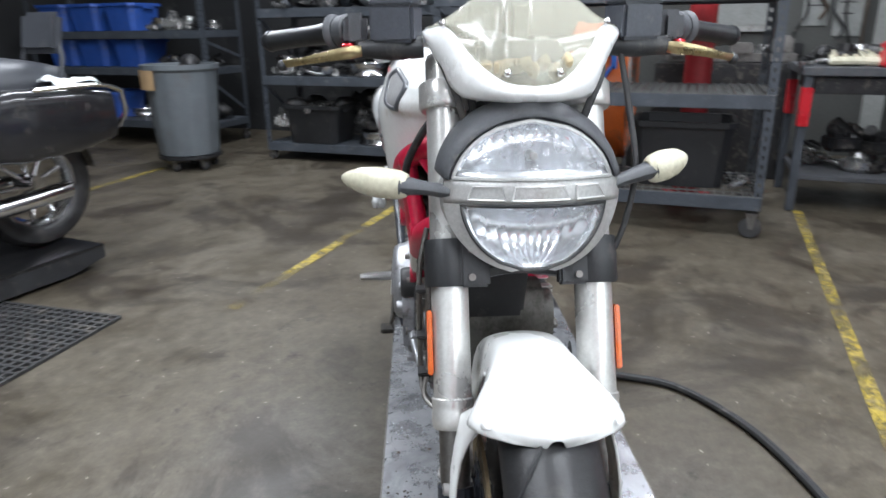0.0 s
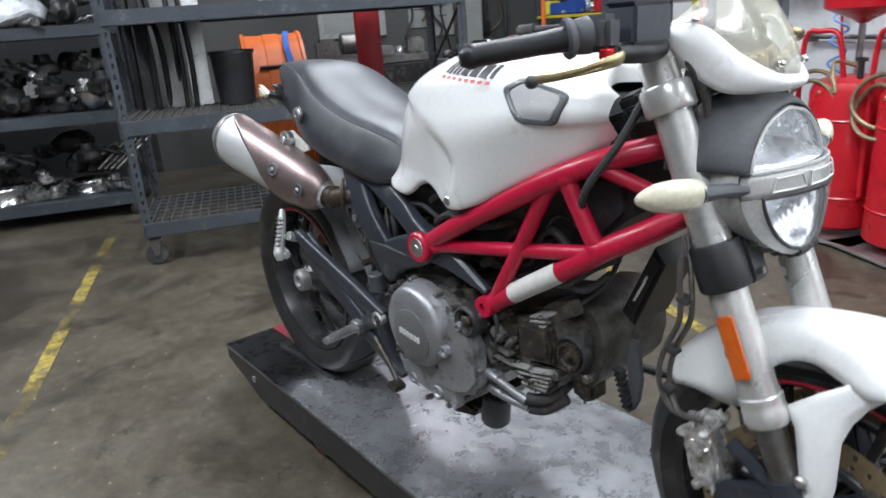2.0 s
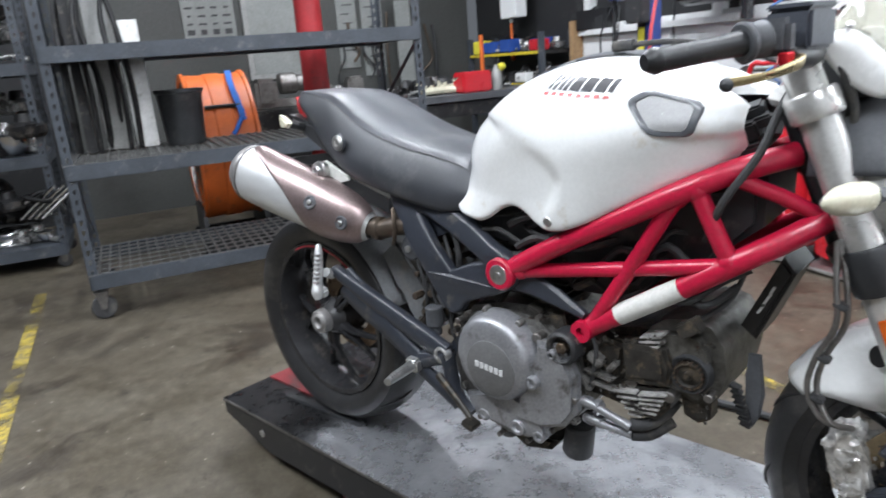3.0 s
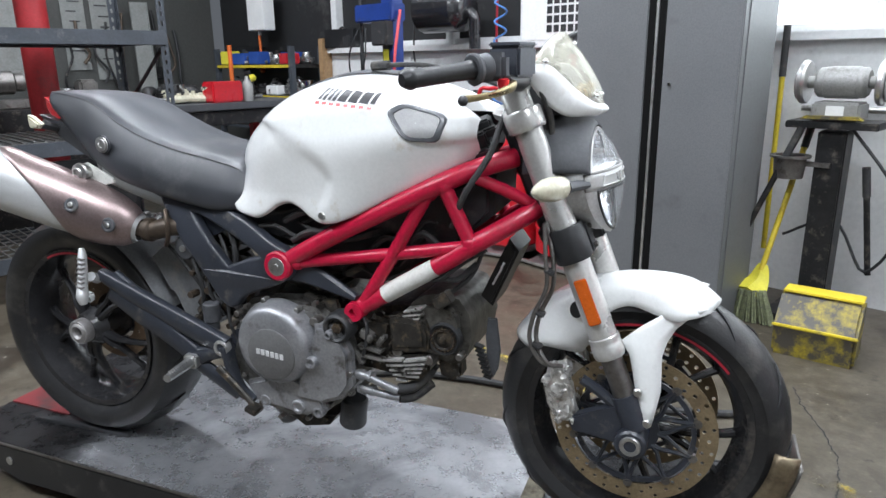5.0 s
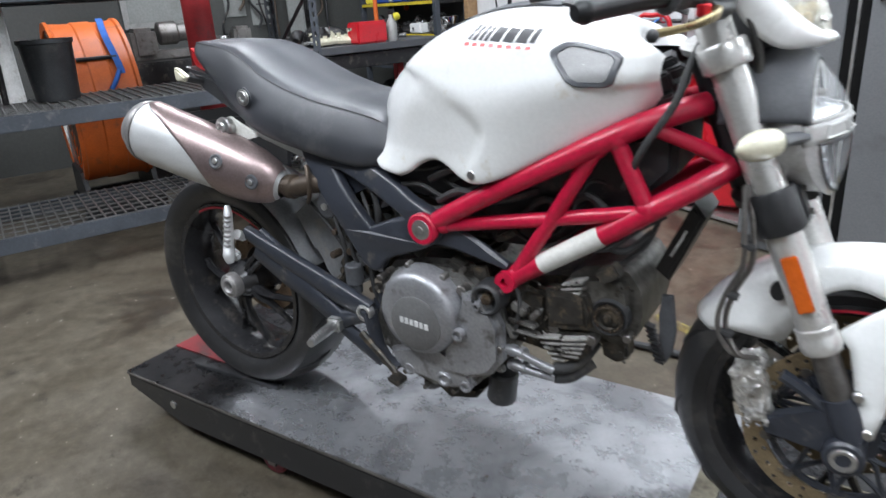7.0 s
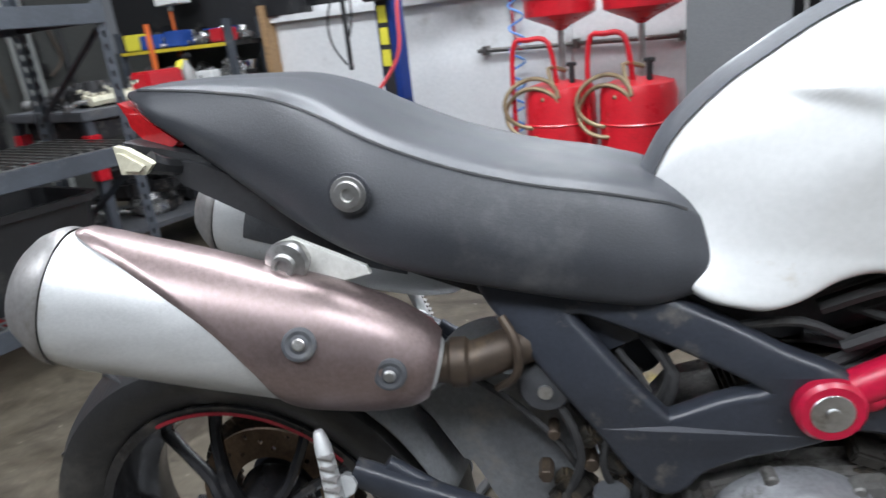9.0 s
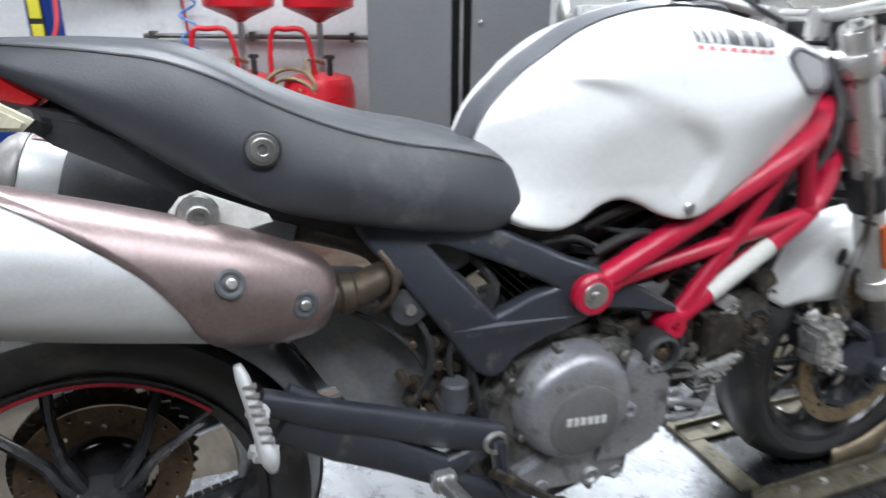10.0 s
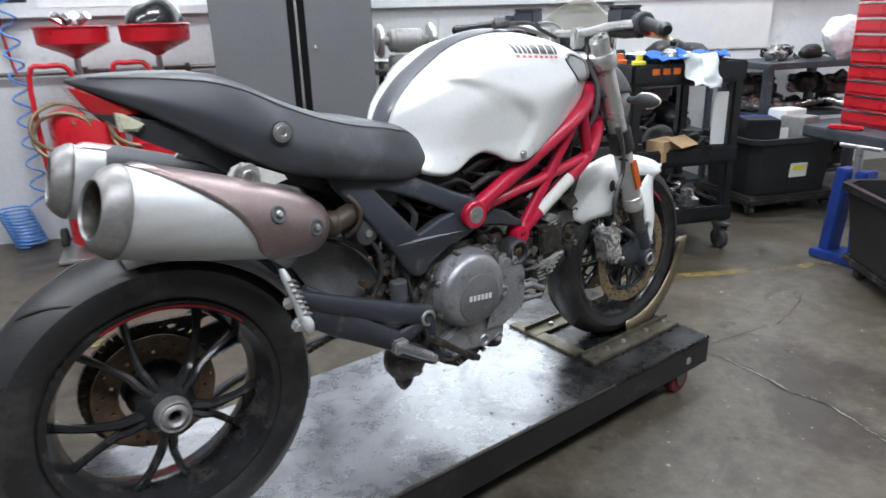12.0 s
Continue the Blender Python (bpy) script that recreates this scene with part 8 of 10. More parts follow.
# boards, tubes and a bin standing on the rack's middle deck, more against the wall
for u, v, z0, w, h, mats, tilt, nm, lab in ((-3.10, -0.66, 0.815, 0.115, 0.70, "steel", 6, "leaning_board", "bright steel channel standing on the rack"), (-3.12, -0.80, 0.815, 0.14, 0.98, "stone_grey", 5, "leaning_board", "grey board standing on the rack"),
                                           (-3.05, -0.95, 0.815, 0.05, 1.10, "part_dark", 5, "leaning_board", "dark steel strip standing on the rack"), 
                                           (-5.35, 1.92, 0, 0.16, 1.75, "poster", 2, "leaning_board", "tall pale board leaning on the wall")):
    bm = bmesh.new()
    add_box(bm, (0, 0, h / 2), (0.02, w, h), (0, 0, 0), 0.003)
    add_box(bm, (0.012, w / 2 - 0.006, h / 2), (0.03, 0.008, h), (0, 0, 0), 0.002)
    solid(nm, bm, mats, at(u, v, z0, 0, 0, -tilt), lab, "board")
random.seed(33)
for k in range(7):
    bm = bmesh.new()
    v = -1.02 + 0.055 * k + random.uniform(-0.02, 0.02)
    add_tube(bm, [(0, 0, 0.0), (0.02, 0.01, 0.35), (-0.03, random.uniform(-0.05, 0.05), 0.7), (-0.06, random.uniform(-0.08, 0.08), random.uniform(0.85, 1.1))], random.uniform(0.012, 0.024), 10, 5)
    solid("exhaust_tube", bm, "part_dark", at(-3.0 - 0.15 * random.random(), v, 0.815), "long dark exhaust tube standing on the rack", "exhaust", "leaning exhaust tubes")
bm = bmesh.new()
add_lathe(bm, [(0, 0), (0.105, 0), (0.125, 0.28), (0.134, 0.285), (0.134, 0.305), (0.118, 0.305), (0.10, 0.02), (0, 0.02)], Matrix(), 28)
solid("waste_bin", bm, "bin_dark", at(-3.02, -0.46, 0.815), "small round dark metal waste bin on the rack", "bin")

# west wall: charts, dark opening with shelves
def wall_sheet(v, z, w, h, mats, label, cat, name, depth=0.012):
    bm = bmesh.new()
    add_box(bm, (0, 0, 0), (depth, w, h), bev=0.002)
    return solid(name, bm, mats, at(U0 + 0.002 + depth / 2, v, z), label, cat)


sheet = wall_sheet(0.10, 1.62, 0.46, 0.44, "poster", "pale wall poster with rows of print", "poster", "wall_poster")
bm = bmesh.new()
random.seed(6)
for r in range(5):
    for k in range(4):
        add_box(bm, (0.008, -0.17 + 0.11 * k, 0.15 - 0.07 * r), (0.002, random.uniform(0.03, 0.08), 0.018 if r != 3 else 0.045))
pieces("print_bar", bm, "ink_dark", sheet, "rows of dark print as bars")
panel = wall_sheet(0.72, 1.55, 0.66, 0.90, "stone_grey", "grey framed notice panel", "panel", "notice_panel", 0.05)
bm = bmesh.new()
add_box(bm, (0.026, 0, 0), (0.006, 0.56, 0.80), bev=0.002)
part("panel_sheet", bm, "poster", panel, "pale sheet behind dull glass")
for v, z, w, h in ((1.40, 1.62, 0.20, 0.95), (1.66, 1.58, 0.22, 1.05)):
    sh = wall_sheet(v, z, w, h, "poster", "tall pale wall chart with small print", "chart", "wall_chart")
    bm = bmesh.new()
    for r in range(9):
        add_box(bm, (0.0075, random.uniform(-0.02, 0.02), h * (0.40 - 0.09 * r)), (0.002, w * random.uniform(0.35, 0.7), 0.012))
    pieces("print_bar", bm, "ink_dark", sh, "thin rows of print as bars")
# dark tools and hoses hanging between the charts and the corner
random.seed(44)
for k in range(9):
    v = 1.30 + 0.13 * k + random.uniform(-0.03, 0.03)
    bm = bmesh.new()
    h = random.uniform(0.30, 0.75)
    add_tube(bm, [(0, 0, 0), (0.02, random.uniform(-0.05, 0.05), -h * 0.4), (0.03, random.uniform(-0.08, 0.08), -h * 0.75), (0.02, random.uniform(-0.06, 0.06), -h)], random.uniform(0.010, 0.022), 8, 4)
    if k % 3 == 0:
        add_box(bm, (0.03, 0, -h), (0.05, 0.09, 0.12), (0, 0, 0), 0.01)
    add_cyl(bm, (-0.03, 0, 0.0), (0.01, 0, 0.0), 0.008, seg=8)
    solid("hanging_tool", bm, ("part_dark", "rust_pipe", "black_plastic")[k % 3], at(U0 + 0.035, v, random.uniform(1.45, 1.75)), "dark tool hanging on the workshop wall", "tool", "hanging tools")

# lathe on a cabinet beyond the rack
lathe = thing("bench_lathe", at(-4.55, 0.55), "small grey bench lathe on a dark cabinet", "lathe")
bm = bmesh.new()
add_box(bm, (0, 0.1, 0.44), (0.45, 1.0, 0.88), bev=0.01)
part("cabinet", bm, "part_dark", lathe, "dark steel cabinet")
bm = bmesh.new()
add_box(bm, (0, -0.24, 1.01), (0.22, 0.18, 0.22), bev=0.03)
add_cyl(bm, (0, -0.12, 1.07), (0, 0.02, 1.07), 0.085, seg=24, bev=0.01)
add_cyl(bm, (0, 0.02, 1.07), (0, 0.09, 1.07), 0.065, seg=24, bev=0.006)
part("headstock", bm, "steel_dark", lathe, "grey headstock with chuck")
bm = bmesh.new()
add_box(bm, (0, 0.15, 0.92), (0.16, 0.95, 0.06), bev=0.006)
add_box(bm, (0.03, 0.22, 0.99), (0.22, 0.16, 0.08), bev=0.01)
add_box(bm, (0, 0.52, 1.01), (0.14, 0.14, 0.14), bev=0.02)
part("bed", bm, "steel_dark", lathe, "oily lathe bed and tailstock")
scatter(-4.75, -4.4, 0.75, 1.05, 0.885, 3, 51, 0.9)

# workbench with clutter
bench = thing("workbench", at(-3.72, 1.68), "black steel workbench with red corner posts", "workbench")
bm = bmesh.new()
add_box(bm, (0, 0, 0.885), (0.78, 1.20, 0.05), bev=0.006)
part("top", bm, "dark_plate", bench, "dark worn bench top")
for x in (-0.35, 0.35):
    for y in (-0.56, 0.56):
        bm = bmesh.new()
        add_box(bm, (x, y, 0.43), (0.05, 0.05, 0.86), bev=0.004)
        part("leg", bm, "rack_paint", bench)
        bm = bmesh.new()
        add_box(bm, (x + 0.004, y, 0.67), (0.066, 0.066, 0.24), bev=0.004)
        part("sleeve", bm, "red_paint", bench, "red sleeve on the bench leg")
bm = bmesh.new()
add_box(bm, (0, 0, 0.22), (0.70, 1.1, 0.03), bev=0.004)
part("shelf", bm, "dark_plate", bench, "dark lower shelf")
bm = bmesh.new()
add_box(bm, (0, 0, 0.80), (0.70, 1.04, 0.10), bev=0.006)
part("drawer_case", bm, "part_dark", bench, "dark drawer case under the top")
scatter(-3.95, -3.5, 1.15, 2.15, 0.236, 13, 61)
scatter(-3.95, -3.45, 1.15, 2.15, 0.36, 7, 64, 1.1, DARK)
scatter(-4.05, -3.40, 1.12, 2.2, 0.911, 12, 65, 0.8)
scatter(-3.95, -3.42, 1.15, 1.45, 0.911, 6, 62, 0.9)
scatter(-3.95, -3.75, 1.5, 2.2, 0.911, 6, 63, 0.9)
bm = bmesh.new()
add_box(bm, (0, 0, 0.075), (0.14, 0.26, 0.15), bev=0.012)
solid("red_case", bm, "red_paint", at(-3.45, 1.64, 0.911, 6), "bright red plastic tool case on the workbench", "case")
for k in range(3):
    bm = bmesh.new()
    add_tube(bm, [(0, -0.14, 0.03), (0, 0, 0.035), (0.01, 0.14, 0.03)], 0.028, 8, 3)
    for q in range(5):
        add_cyl(bm, (0, -0.11 + 0.055 * q, 0.03), (0, -0.11 + 0.055 * q, 0.075), 0.016, seg=10)
    solid("camshaft_cover", bm, "signal_cream", at(-3.50 - 0.09 * k, 1.38, 0.911 + 0.01 * k, 12 * k), "cream alloy cover with bosses on the workbench", "engine part", "cream alloy covers")
bottle = thing("spray_bottle", at(-3.42, 1.83, 0.911), "grey trigger spray bottle on the workbench", "spray bottle")
bm = bmesh.new()
add_lathe(bm, [(0, 0), (0.038, 0), (0.040, 0.01), (0.040, 0.12), (0.018, 0.165), (0.014, 0.185), (0, 0.185)], Matrix(), 22)
part("bottle", bm, "stone_grey", bottle)
bm = bmesh.new()
add_box(bm, (0.012, 0, 0.205), (0.065, 0.024, 0.03), (0, -8, 0), 0.006)
add_tube(bm, [(0.02, 0, 0.195), (0.032, 0, 0.175), (0.030, 0, 0.16)], 0.005, 6, 2)
part("trigger_head", bm, "part_dark", bottle)
bm = bmesh.new()
add_tube(bm, [(0, 0, 0.0), (0, 0, 0.10), (0.03, 0, 0.15), (0.10, 0, 0.16)], [0.028, 0.024, 0.03, 0.03], 10, 3)
solid("cordless_drill", bm, "label_yellow", at(-3.75, 2.02, 0.911, 120), "green-yellow cordless drill on the workbench", "drill")
bm = bmesh.new()
add_tube(bm, [(0, 0, 0), (0, 0, 0.42)], 0.018, 10, 1)
add_cyl(bm, (0, 0, 0.0), (0, 0, 0.06), 0.04, seg=16)
solid("orange_post", bm, "orange_plastic", at(-4.0, 2.03, 0.911), "orange upright rod stand on the workbench", "stand")

bm = bmesh.new()
add_box(bm, (0, 0, 0), (0.28, 0.12, 0.36), bev=0.006)
add_cyl(bm, (-0.04, 0, -0.18), (-0.04, 0, -0.22), 0.016, seg=10)
solid("wall_cabinet", bm, "paper", at(-4.55, V1 - 0.062, 1.66), "small white metal wall cabinet", "cabinet")
bm = bmesh.new()
add_tube(bm, [(0, 0, 0), (0.01, 0, -0.30)], 0.012, 8, 1)
add_ball(bm, (0.01, 0, -0.32), 0.026, 12)
solid("orange_pull", bm, "orange_plastic", at(-4.60, V1 - 0.062, 1.44), "orange pull cord hanging under a wall cabinet", "cord")
for k, (u, w, h) in enumerate(((-4.9, 0.30, 0.16), (-4.5, 0.22, 0.12), (-4.15, 0.26, 0.10), (-3.42, 0.32, 0.15))):
    bm = bmesh.new()
    add_box(bm, (0, 0, h / 2), (w, 0.14, h), bev=0.006)
    solid("ledge_box", bm, ("tote_black", "part_dark", "blue_plastic", "tote_black")[k], at(u, V1 + 0.02, 1.30 if u > -3.6 else 1.18, 4 * k), "dark storage box standing on the ledge", "box", "boxes on the ledge")

# storage shelf left of the panelled wall, with a wooden end post
shelf = thing("storage_shelf", at(-4.30, 2.56), "dark storage shelf with yellow edges crowded with parts", "shelf")
for x in (-0.62, 0.62):
    for y in (-0.15, 0.15):
        bm = bmesh.new()
        add_box(bm, (x, y, 0.66), (0.045, 0.045, 1.32), bev=0.003)
        part("upright", bm, "rack_paint", shelf)
for z in (0.30, 0.62, 0.90, 1.16):
    bm = bmesh.new()
    add_box(bm, (0, 0, z), (1.26, 0.33, 0.03), bev=0.003)
    sh = part("shelf_board", bm, "part_dark", shelf)
    bm = bmesh.new()
    add_box(bm, (0, -0.168, z), (1.26, 0.006, 0.024))
    part("shelf_edge", bm, "yellow_paint" if z > 0.8 else "rack_paint", sh, "worn yellow edge" if z > 0.8 else "")
bm = bmesh.new()
add_box(bm, (0, 0, 0.69), (0.055, 0.10, 1.38), bev=0.004)
solid("wooden_post", bm, "wood", at(-3.60, V1 - 0.052), "rough brown wooden post at the end of the white wall", "post")
scatter(-4.85, -3.75, 2.46, 2.64, 0.316, 12, 301, 1.0, DARK)
scatter(-4.85, -3.75, 2.46, 2.64, 0.636, 13, 302, 1.0)
scatter(-4.85, -3.75, 2.46, 2.64, 0.916, 14, 303, 0.9)
scatter(-4.85, -3.75, 2.46, 2.64, 1.176, 9, 304, 0.9)
for k, (u, w, h, mats, kind_of) in enumerate(((-3.80, 0.16, 0.09, "red_paint", "red"), (-4.02, 0.20, 0.08, "paper", "white"), (-4.28, 0.17, 0.11, "blue_plastic", "blue"), (-4.55, 0.22, 0.10, "blue_plastic", "blue"), (-4.78, 0.15, 0.12, "label_yellow", "yellow"))):
    bm = bmesh.new()
    add_box(bm, (0, 0, h / 2), (w, 0.12, h), bev=0.008)
    solid("parts_box", bm, mats, at(u, 2.47, 1.176 if k != 1 else 0.916, 5 * k - 9), "small %s parts box on the storage shelf" % kind_of, "box", "boxes on the storage shelf")

# blue tyre changer
tc = thing("tyre_changer", at(-2.56, 2.10), "blue tyre changer with a steel turntable and a tall arm", "tyre changer")
bm = bmesh.new()
add_prism(bm, [(-0.30, 0.03), (0.24, 0.03), (0.24, 0.50), (0.20, 0.60), (-0.24, 0.60), (-0.30, 0.50)], -0.24, 0.25, 0.012)
body = part("body", bm, "blue_paint", tc, "blue sheet steel body")
bm = bmesh.new()
add_prism(bm, [(0.20, 0.22), (0.42, 0.22), (0.48, 0.60), (0.46, 0.80), (0.36, 0.80), (0.20, 0.56)], 0.03, 0.13, 0.010)
part("column_foot", bm, "blue_paint", tc, "blue gusset under the column")
bm = bmesh.new()
add_cyl(bm, (-0.06, 0.0, 0.59), (-0.06, 0.0, 0.66), 0.09, seg=28)
add_box(bm, (-0.06, 0.0, 0.68), (0.50, 0.08, 0.035), (0, 0, 35), 0.006)
add_box(bm, (-0.06, 0.0, 0.684), (0.50, 0.08, 0.035), (0, 0, 125), 0.006)
part("turntable", bm, "steel_dark", tc, "steel turntable arms")
for k in range(4):
    a = radians(35 + 90 * k)
    bm = bmesh.new()
    add_box(bm, (-0.06 + 0.23 * math.cos(a), 0.23 * math.sin(a), 0.72), (0.055, 0.055, 0.06), (0, 0, math.degrees(a)), 0.008)
    part("jaw", bm, "steel_dark", tc, "steel clamp jaw")
bm = bmesh.new()
add_box(bm, (0.41, 0.07, 1.18), (0.13, 0.085, 0.80), (0, 0, -8), 0.006)
col = part("column", bm, "blue_paint", tc, "tall blue column")
bm = bmesh.new()
add_box(bm, (0.396, 0.0245, 1.05), (0.080, 0.004, 0.50), (0, 0, -8), 0)
part("label_strip", bm, "black_plastic", col, "black strip behind the labels")
bm = bmesh.new()
for z in (1.22, 1.11, 1.00):
    add_box(bm, (0.396, 0.0215, z), (0.060, 0.003, 0.085), (0, 0, -8))
pieces("warning_label", bm, "label_yellow", col, "yellow warning label")
bm = bmesh.new()
add_box(bm, (0.30, 0.06, 1.49), (0.36, 0.13, 0.11), bev=0.008)
arm = part("arm", bm, "blue_paint", tc, "blue swing arm")
bm = bmesh.new()
add_cyl(bm, (0.13, 0.04, 0.95), (0.13, 0.04, 1.60), 0.014, seg=6)
add_box(bm, (0.40, -0.01, 1.36), (0.15, 0.07, 0.15), bev=0.008)
part("tool_head", bm, "black_plastic", tc, "black tool shaft and clamp box")
bm = bmesh.new()
add_tube(bm, [(0.13, 0.02, 1.40), (0.06, -0.01, 1.25), (0.05, 0.0, 1.10), (0.12, 0.02, 0.98)], 0.006, 7, 4)
add_tube(bm, [(0.20, 0.02, 1.40), (0.22, -0.01, 1.22), (0.16, 0.0, 1.08), (0.14, 0.02, 0.98)], 0.006, 7, 4)
pieces("tool_cable", bm, "black_plastic", tc, "thin black cable")
bm = bmesh.new()
add_tube(bm, [(0.50, 0.06, 1.50), (0.53, -0.02, 1.25), (0.52, -0.06, 1.00), (0.36, -0.16, 0.78), (0.20, -0.22, 0.66), (0.28, -0.30, 0.62), (0.50, -0.20, 0.72)], 0.010, 8, 6)
part("air_hose", bm, "hose_red", tc, "thin red air hose")
bm = bmesh.new()
add_cyl(bm, (-0.14, -0.241, 0.40), (-0.14, -0.249, 0.40), 0.060, seg=28)
part("round_badge", bm, "paper", tc, "round white maker badge without lettering")
bm = bmesh.new()
add_box(bm, (0.275, -0.02, 0.32), (0.07, 0.16, 0.40), bev=0.012)
add_box(bm, (-0.16, -0.30, 0.16), (0.22, 0.14, 0.03), bev=0.006)
add_box(bm, (-0.16, -0.30, 0.07), (0.16, 0.10, 0.14), bev=0.006)
pieces("bead_pad", bm, "tote_black", tc, "black rubber bead breaker pad and pedal")

# tall grey cabinet
cab = thing("metal_cabinet", at(-0.605, 1.979), "tall dark grey metal cabinet with two doors", "cabinet")
W, DEP, HC = 0.785, 0.32, 1.95
bm = bmesh.new()
add_box(bm, (W / 2, DEP / 2 + 0.012, HC / 2), (W, DEP, HC), bev=0.004)
part("body", bm, "cabinet_grey", cab)
for x0, x1 in ((0.004, 0.366), (0.450, W - 0.004)):
    bm = bmesh.new()
    add_box(bm, ((x0 + x1) / 2, -0.008, HC / 2 + 0.03), (x1 - x0, 0.044, HC - 0.08), bev=0.004)
    part("door", bm, "cabinet_grey", cab, "plain dark grey door")
bm = bmesh.new()
add_box(bm, (0.3835, -0.008, HC / 2 + 0.03), (0.033, 0.040, HC - 0.08), bev=0.002)
add_box(bm, (0.4325, -0.008, HC / 2 + 0.03), (0.033, 0.040, HC - 0.08), bev=0.002)
pieces("door_gap", bm, "strip_black", cab, "black rubber edge strips")
bm = bmesh.new()
add_box(bm, (0.408, -0.007, HC / 2 + 0.03), (0.013, 0.044, HC - 0.08), bev=0.002)
part("centre_strip", bm, "steel", cab, "bare metal centre strip")
bm = bmesh.new()
add_cyl(bm, (0.488, -0.028, 1.075), (0.488, -0.040, 1.075), 0.008, seg=14, bev=0.001)
part("lock", bm, "chrome", cab, "small chrome lock")

# oil drainers
def drainer(u, v, rz, label, fill):
    ob = thing("oil_drainer", at(u, v, 0, rz), label, "oil drainer", "red oil drainers")
    bm = bmesh.new()
    add_prism(bm, [(-0.24, 0.012), (0.24, 0.012), (0.24, 0.03), (-0.24, 0.03)], -0.22, 0.20, 0.004)
    part("base_plate", bm, "steel", ob, "flat grey base plate")
    bm = bmesh.new()
    add_lathe(bm, [(0, 0.06), (0.15, 0.06), (0.178, 0.08), (0.18, 0.10), (0.18, 0.74), (0.165, 0.785), (0.08, 0.81), (0, 0.815)], Matrix(), 36)
    for z in (0.22, 0.60):
        add_lathe(bm, [(0.179, z), (0.185, z + 0.008), (0.179, z + 0.016)], Matrix(), 36)
    part("tank", bm, "red_paint", ob, "glossy red steel tank")
    bm = bmesh.new()
    add_cyl(bm, (0.02, 0, 0.80), (0.02, 0, 1.10), 0.016, seg=14)
    part("pole", bm, "steel", ob, "steel pole")
    bm = bmesh.new()
    add_lathe(bm, [(0.02, 1.05), (0.05, 1.07), (0.155, 1.115), (0.172, 1.125), (0.176, 1.20), (0.184, 1.205), (0.178, 1.21), (0.168, 1.20), (0.165, 1.13), (0.02, 1.075)], pose(0.02, 0, 0), 36, True)
    bowl = part("bowl", bm, "red_paint", ob, "red drain bowl")
    bm = bmesh.new()
    add_tube(bm, [(-0.20, -0.10, 0.25), (-0.21, -0.10, 0.60), (-0.20, -0.10, 0.98), (-0.12, -0.10, 1.02), (-0.02, -0.10, 1.0), (0.01, -0.08, 0.80)], 0.013, 10, 4)
    part("push_handle", bm, "red_paint", ob, "red bent push handle")
    bm = bmesh.new()
    loop = [(-0.10 + 0.14 * math.cos(t * 0.55), -0.15 - 0.02 * math.cos(t), 0.74 + 0.11 * math.sin(t * 0.55) - 0.004 * t) for t in range(26)]
    add_tube(bm, [(0.05, -0.05, 0.86), (-0.02, -0.12, 0.88)] + loop, 0.011, 8, 3)
    part("hose", bm, "disc_rust", ob, "coiled tan hose")
    bm = bmesh.new()
    add_cyl(bm, (0.08, -0.06, 0.80), (0.08, -0.06, 0.90), 0.014, seg=12)
    add_cyl(bm, (0.055, -0.06, 0.89), (0.105, -0.06, 0.89), 0.010, seg=10)
    part("valve", bm, "part_dark", ob, "dark valve")
    for x in (-0.23, 0.23):
        bm = bmesh.new()
        add_lathe(bm, [(0.01, -0.018), (0.055, -0.018), (0.062, -0.010), (0.062, 0.010), (0.055, 0.018), (0.01, 0.018)], pose(x, 0.12, 0.062, 0, 90, 0), 22, True)
        part("wheel", bm, "rubber", ob, "black wheel")
    return ob


drainer(-1.33, 2.42, 8, "red wheeled waste oil drainer with a bowl of chrome parts", 0)
drainer(-0.93, 2.42, -6, "red wheeled waste oil drainer with a dark cover in its bowl", 1)
for k in range(6):
    a = k * 1.05
    bm = bmesh.new()
    add_tube(bm, [(0.06 * math.cos(a), 0.06 * math.sin(a), 0.06), (0.02 * math.cos(a + 1), 0.03, 0.12), (0.09 * math.cos(a + 2), 0.07 * math.sin(a + 2), 0.17)], 0.022, 9, 4)
    solid("chrome_fitting", bm, "chrome", at(-1.31, 2.42, 1.09), "bent chrome pipe fitting in a red drain bowl", "fitting", "chrome fittings in the bowl")
bm = bmesh.new()
rows = []
for i in range(12):
    f = i / 11
    rows.append([(0.15 * math.cos(g) * math.cos(f * 1.4), 0.14 * math.sin(g) * math.cos(f * 1.4), 0.09 + 0.14 * math.sin(f * 1.4) + 0.02 * math.cos(g)) for g in (2 * math.pi * j / 28 for j in range(28))])
vs = add_grid(bm, rows, True)
bm.faces.new(vs[-1])
solid("dome_cover", bm, "bike_black", at(-0.91, 2.42, 1.11, 20), "shiny black domed cover in a drain bowl", "cover")

# coiled blue air hose on the wall
bm = bmesh.new()
pts = [(-1.66 - 0.00035 * t + 0.042 * math.cos(t * 0.55), V1 - 0.07 + 0.035 * math.sin(t * 0.55), 1.62 - 0.0105 * t) for t in range(132)]
for t in range(110):
    pts.append((-1.85 + 0.085 * math.cos(t * 0.62) + 0.0006 * t, V1 - 0.12 + 0.075 * math.sin(t * 0.62), 0.235 - 0.002 * t))
add_tube(bm, pts, 0.0065, 6, 1)
solid("air_hose", bm, "hose_blue", HALL, "coiled translucent blue air hose hanging on the wall", "air hose")
bm = bmesh.new()
add_tube(bm, [(-1.72, V1 - 0.03, 1.7), (-1.73, V1 - 0.03, 1.35), (-1.70, V1 - 0.04, 1.0), (-1.66, V1 - 0.04, 0.96)], 0.008, 7, 4)
solid("air_line", bm, "red_tape", HALL, "thin red air line on the white wall", "air line")
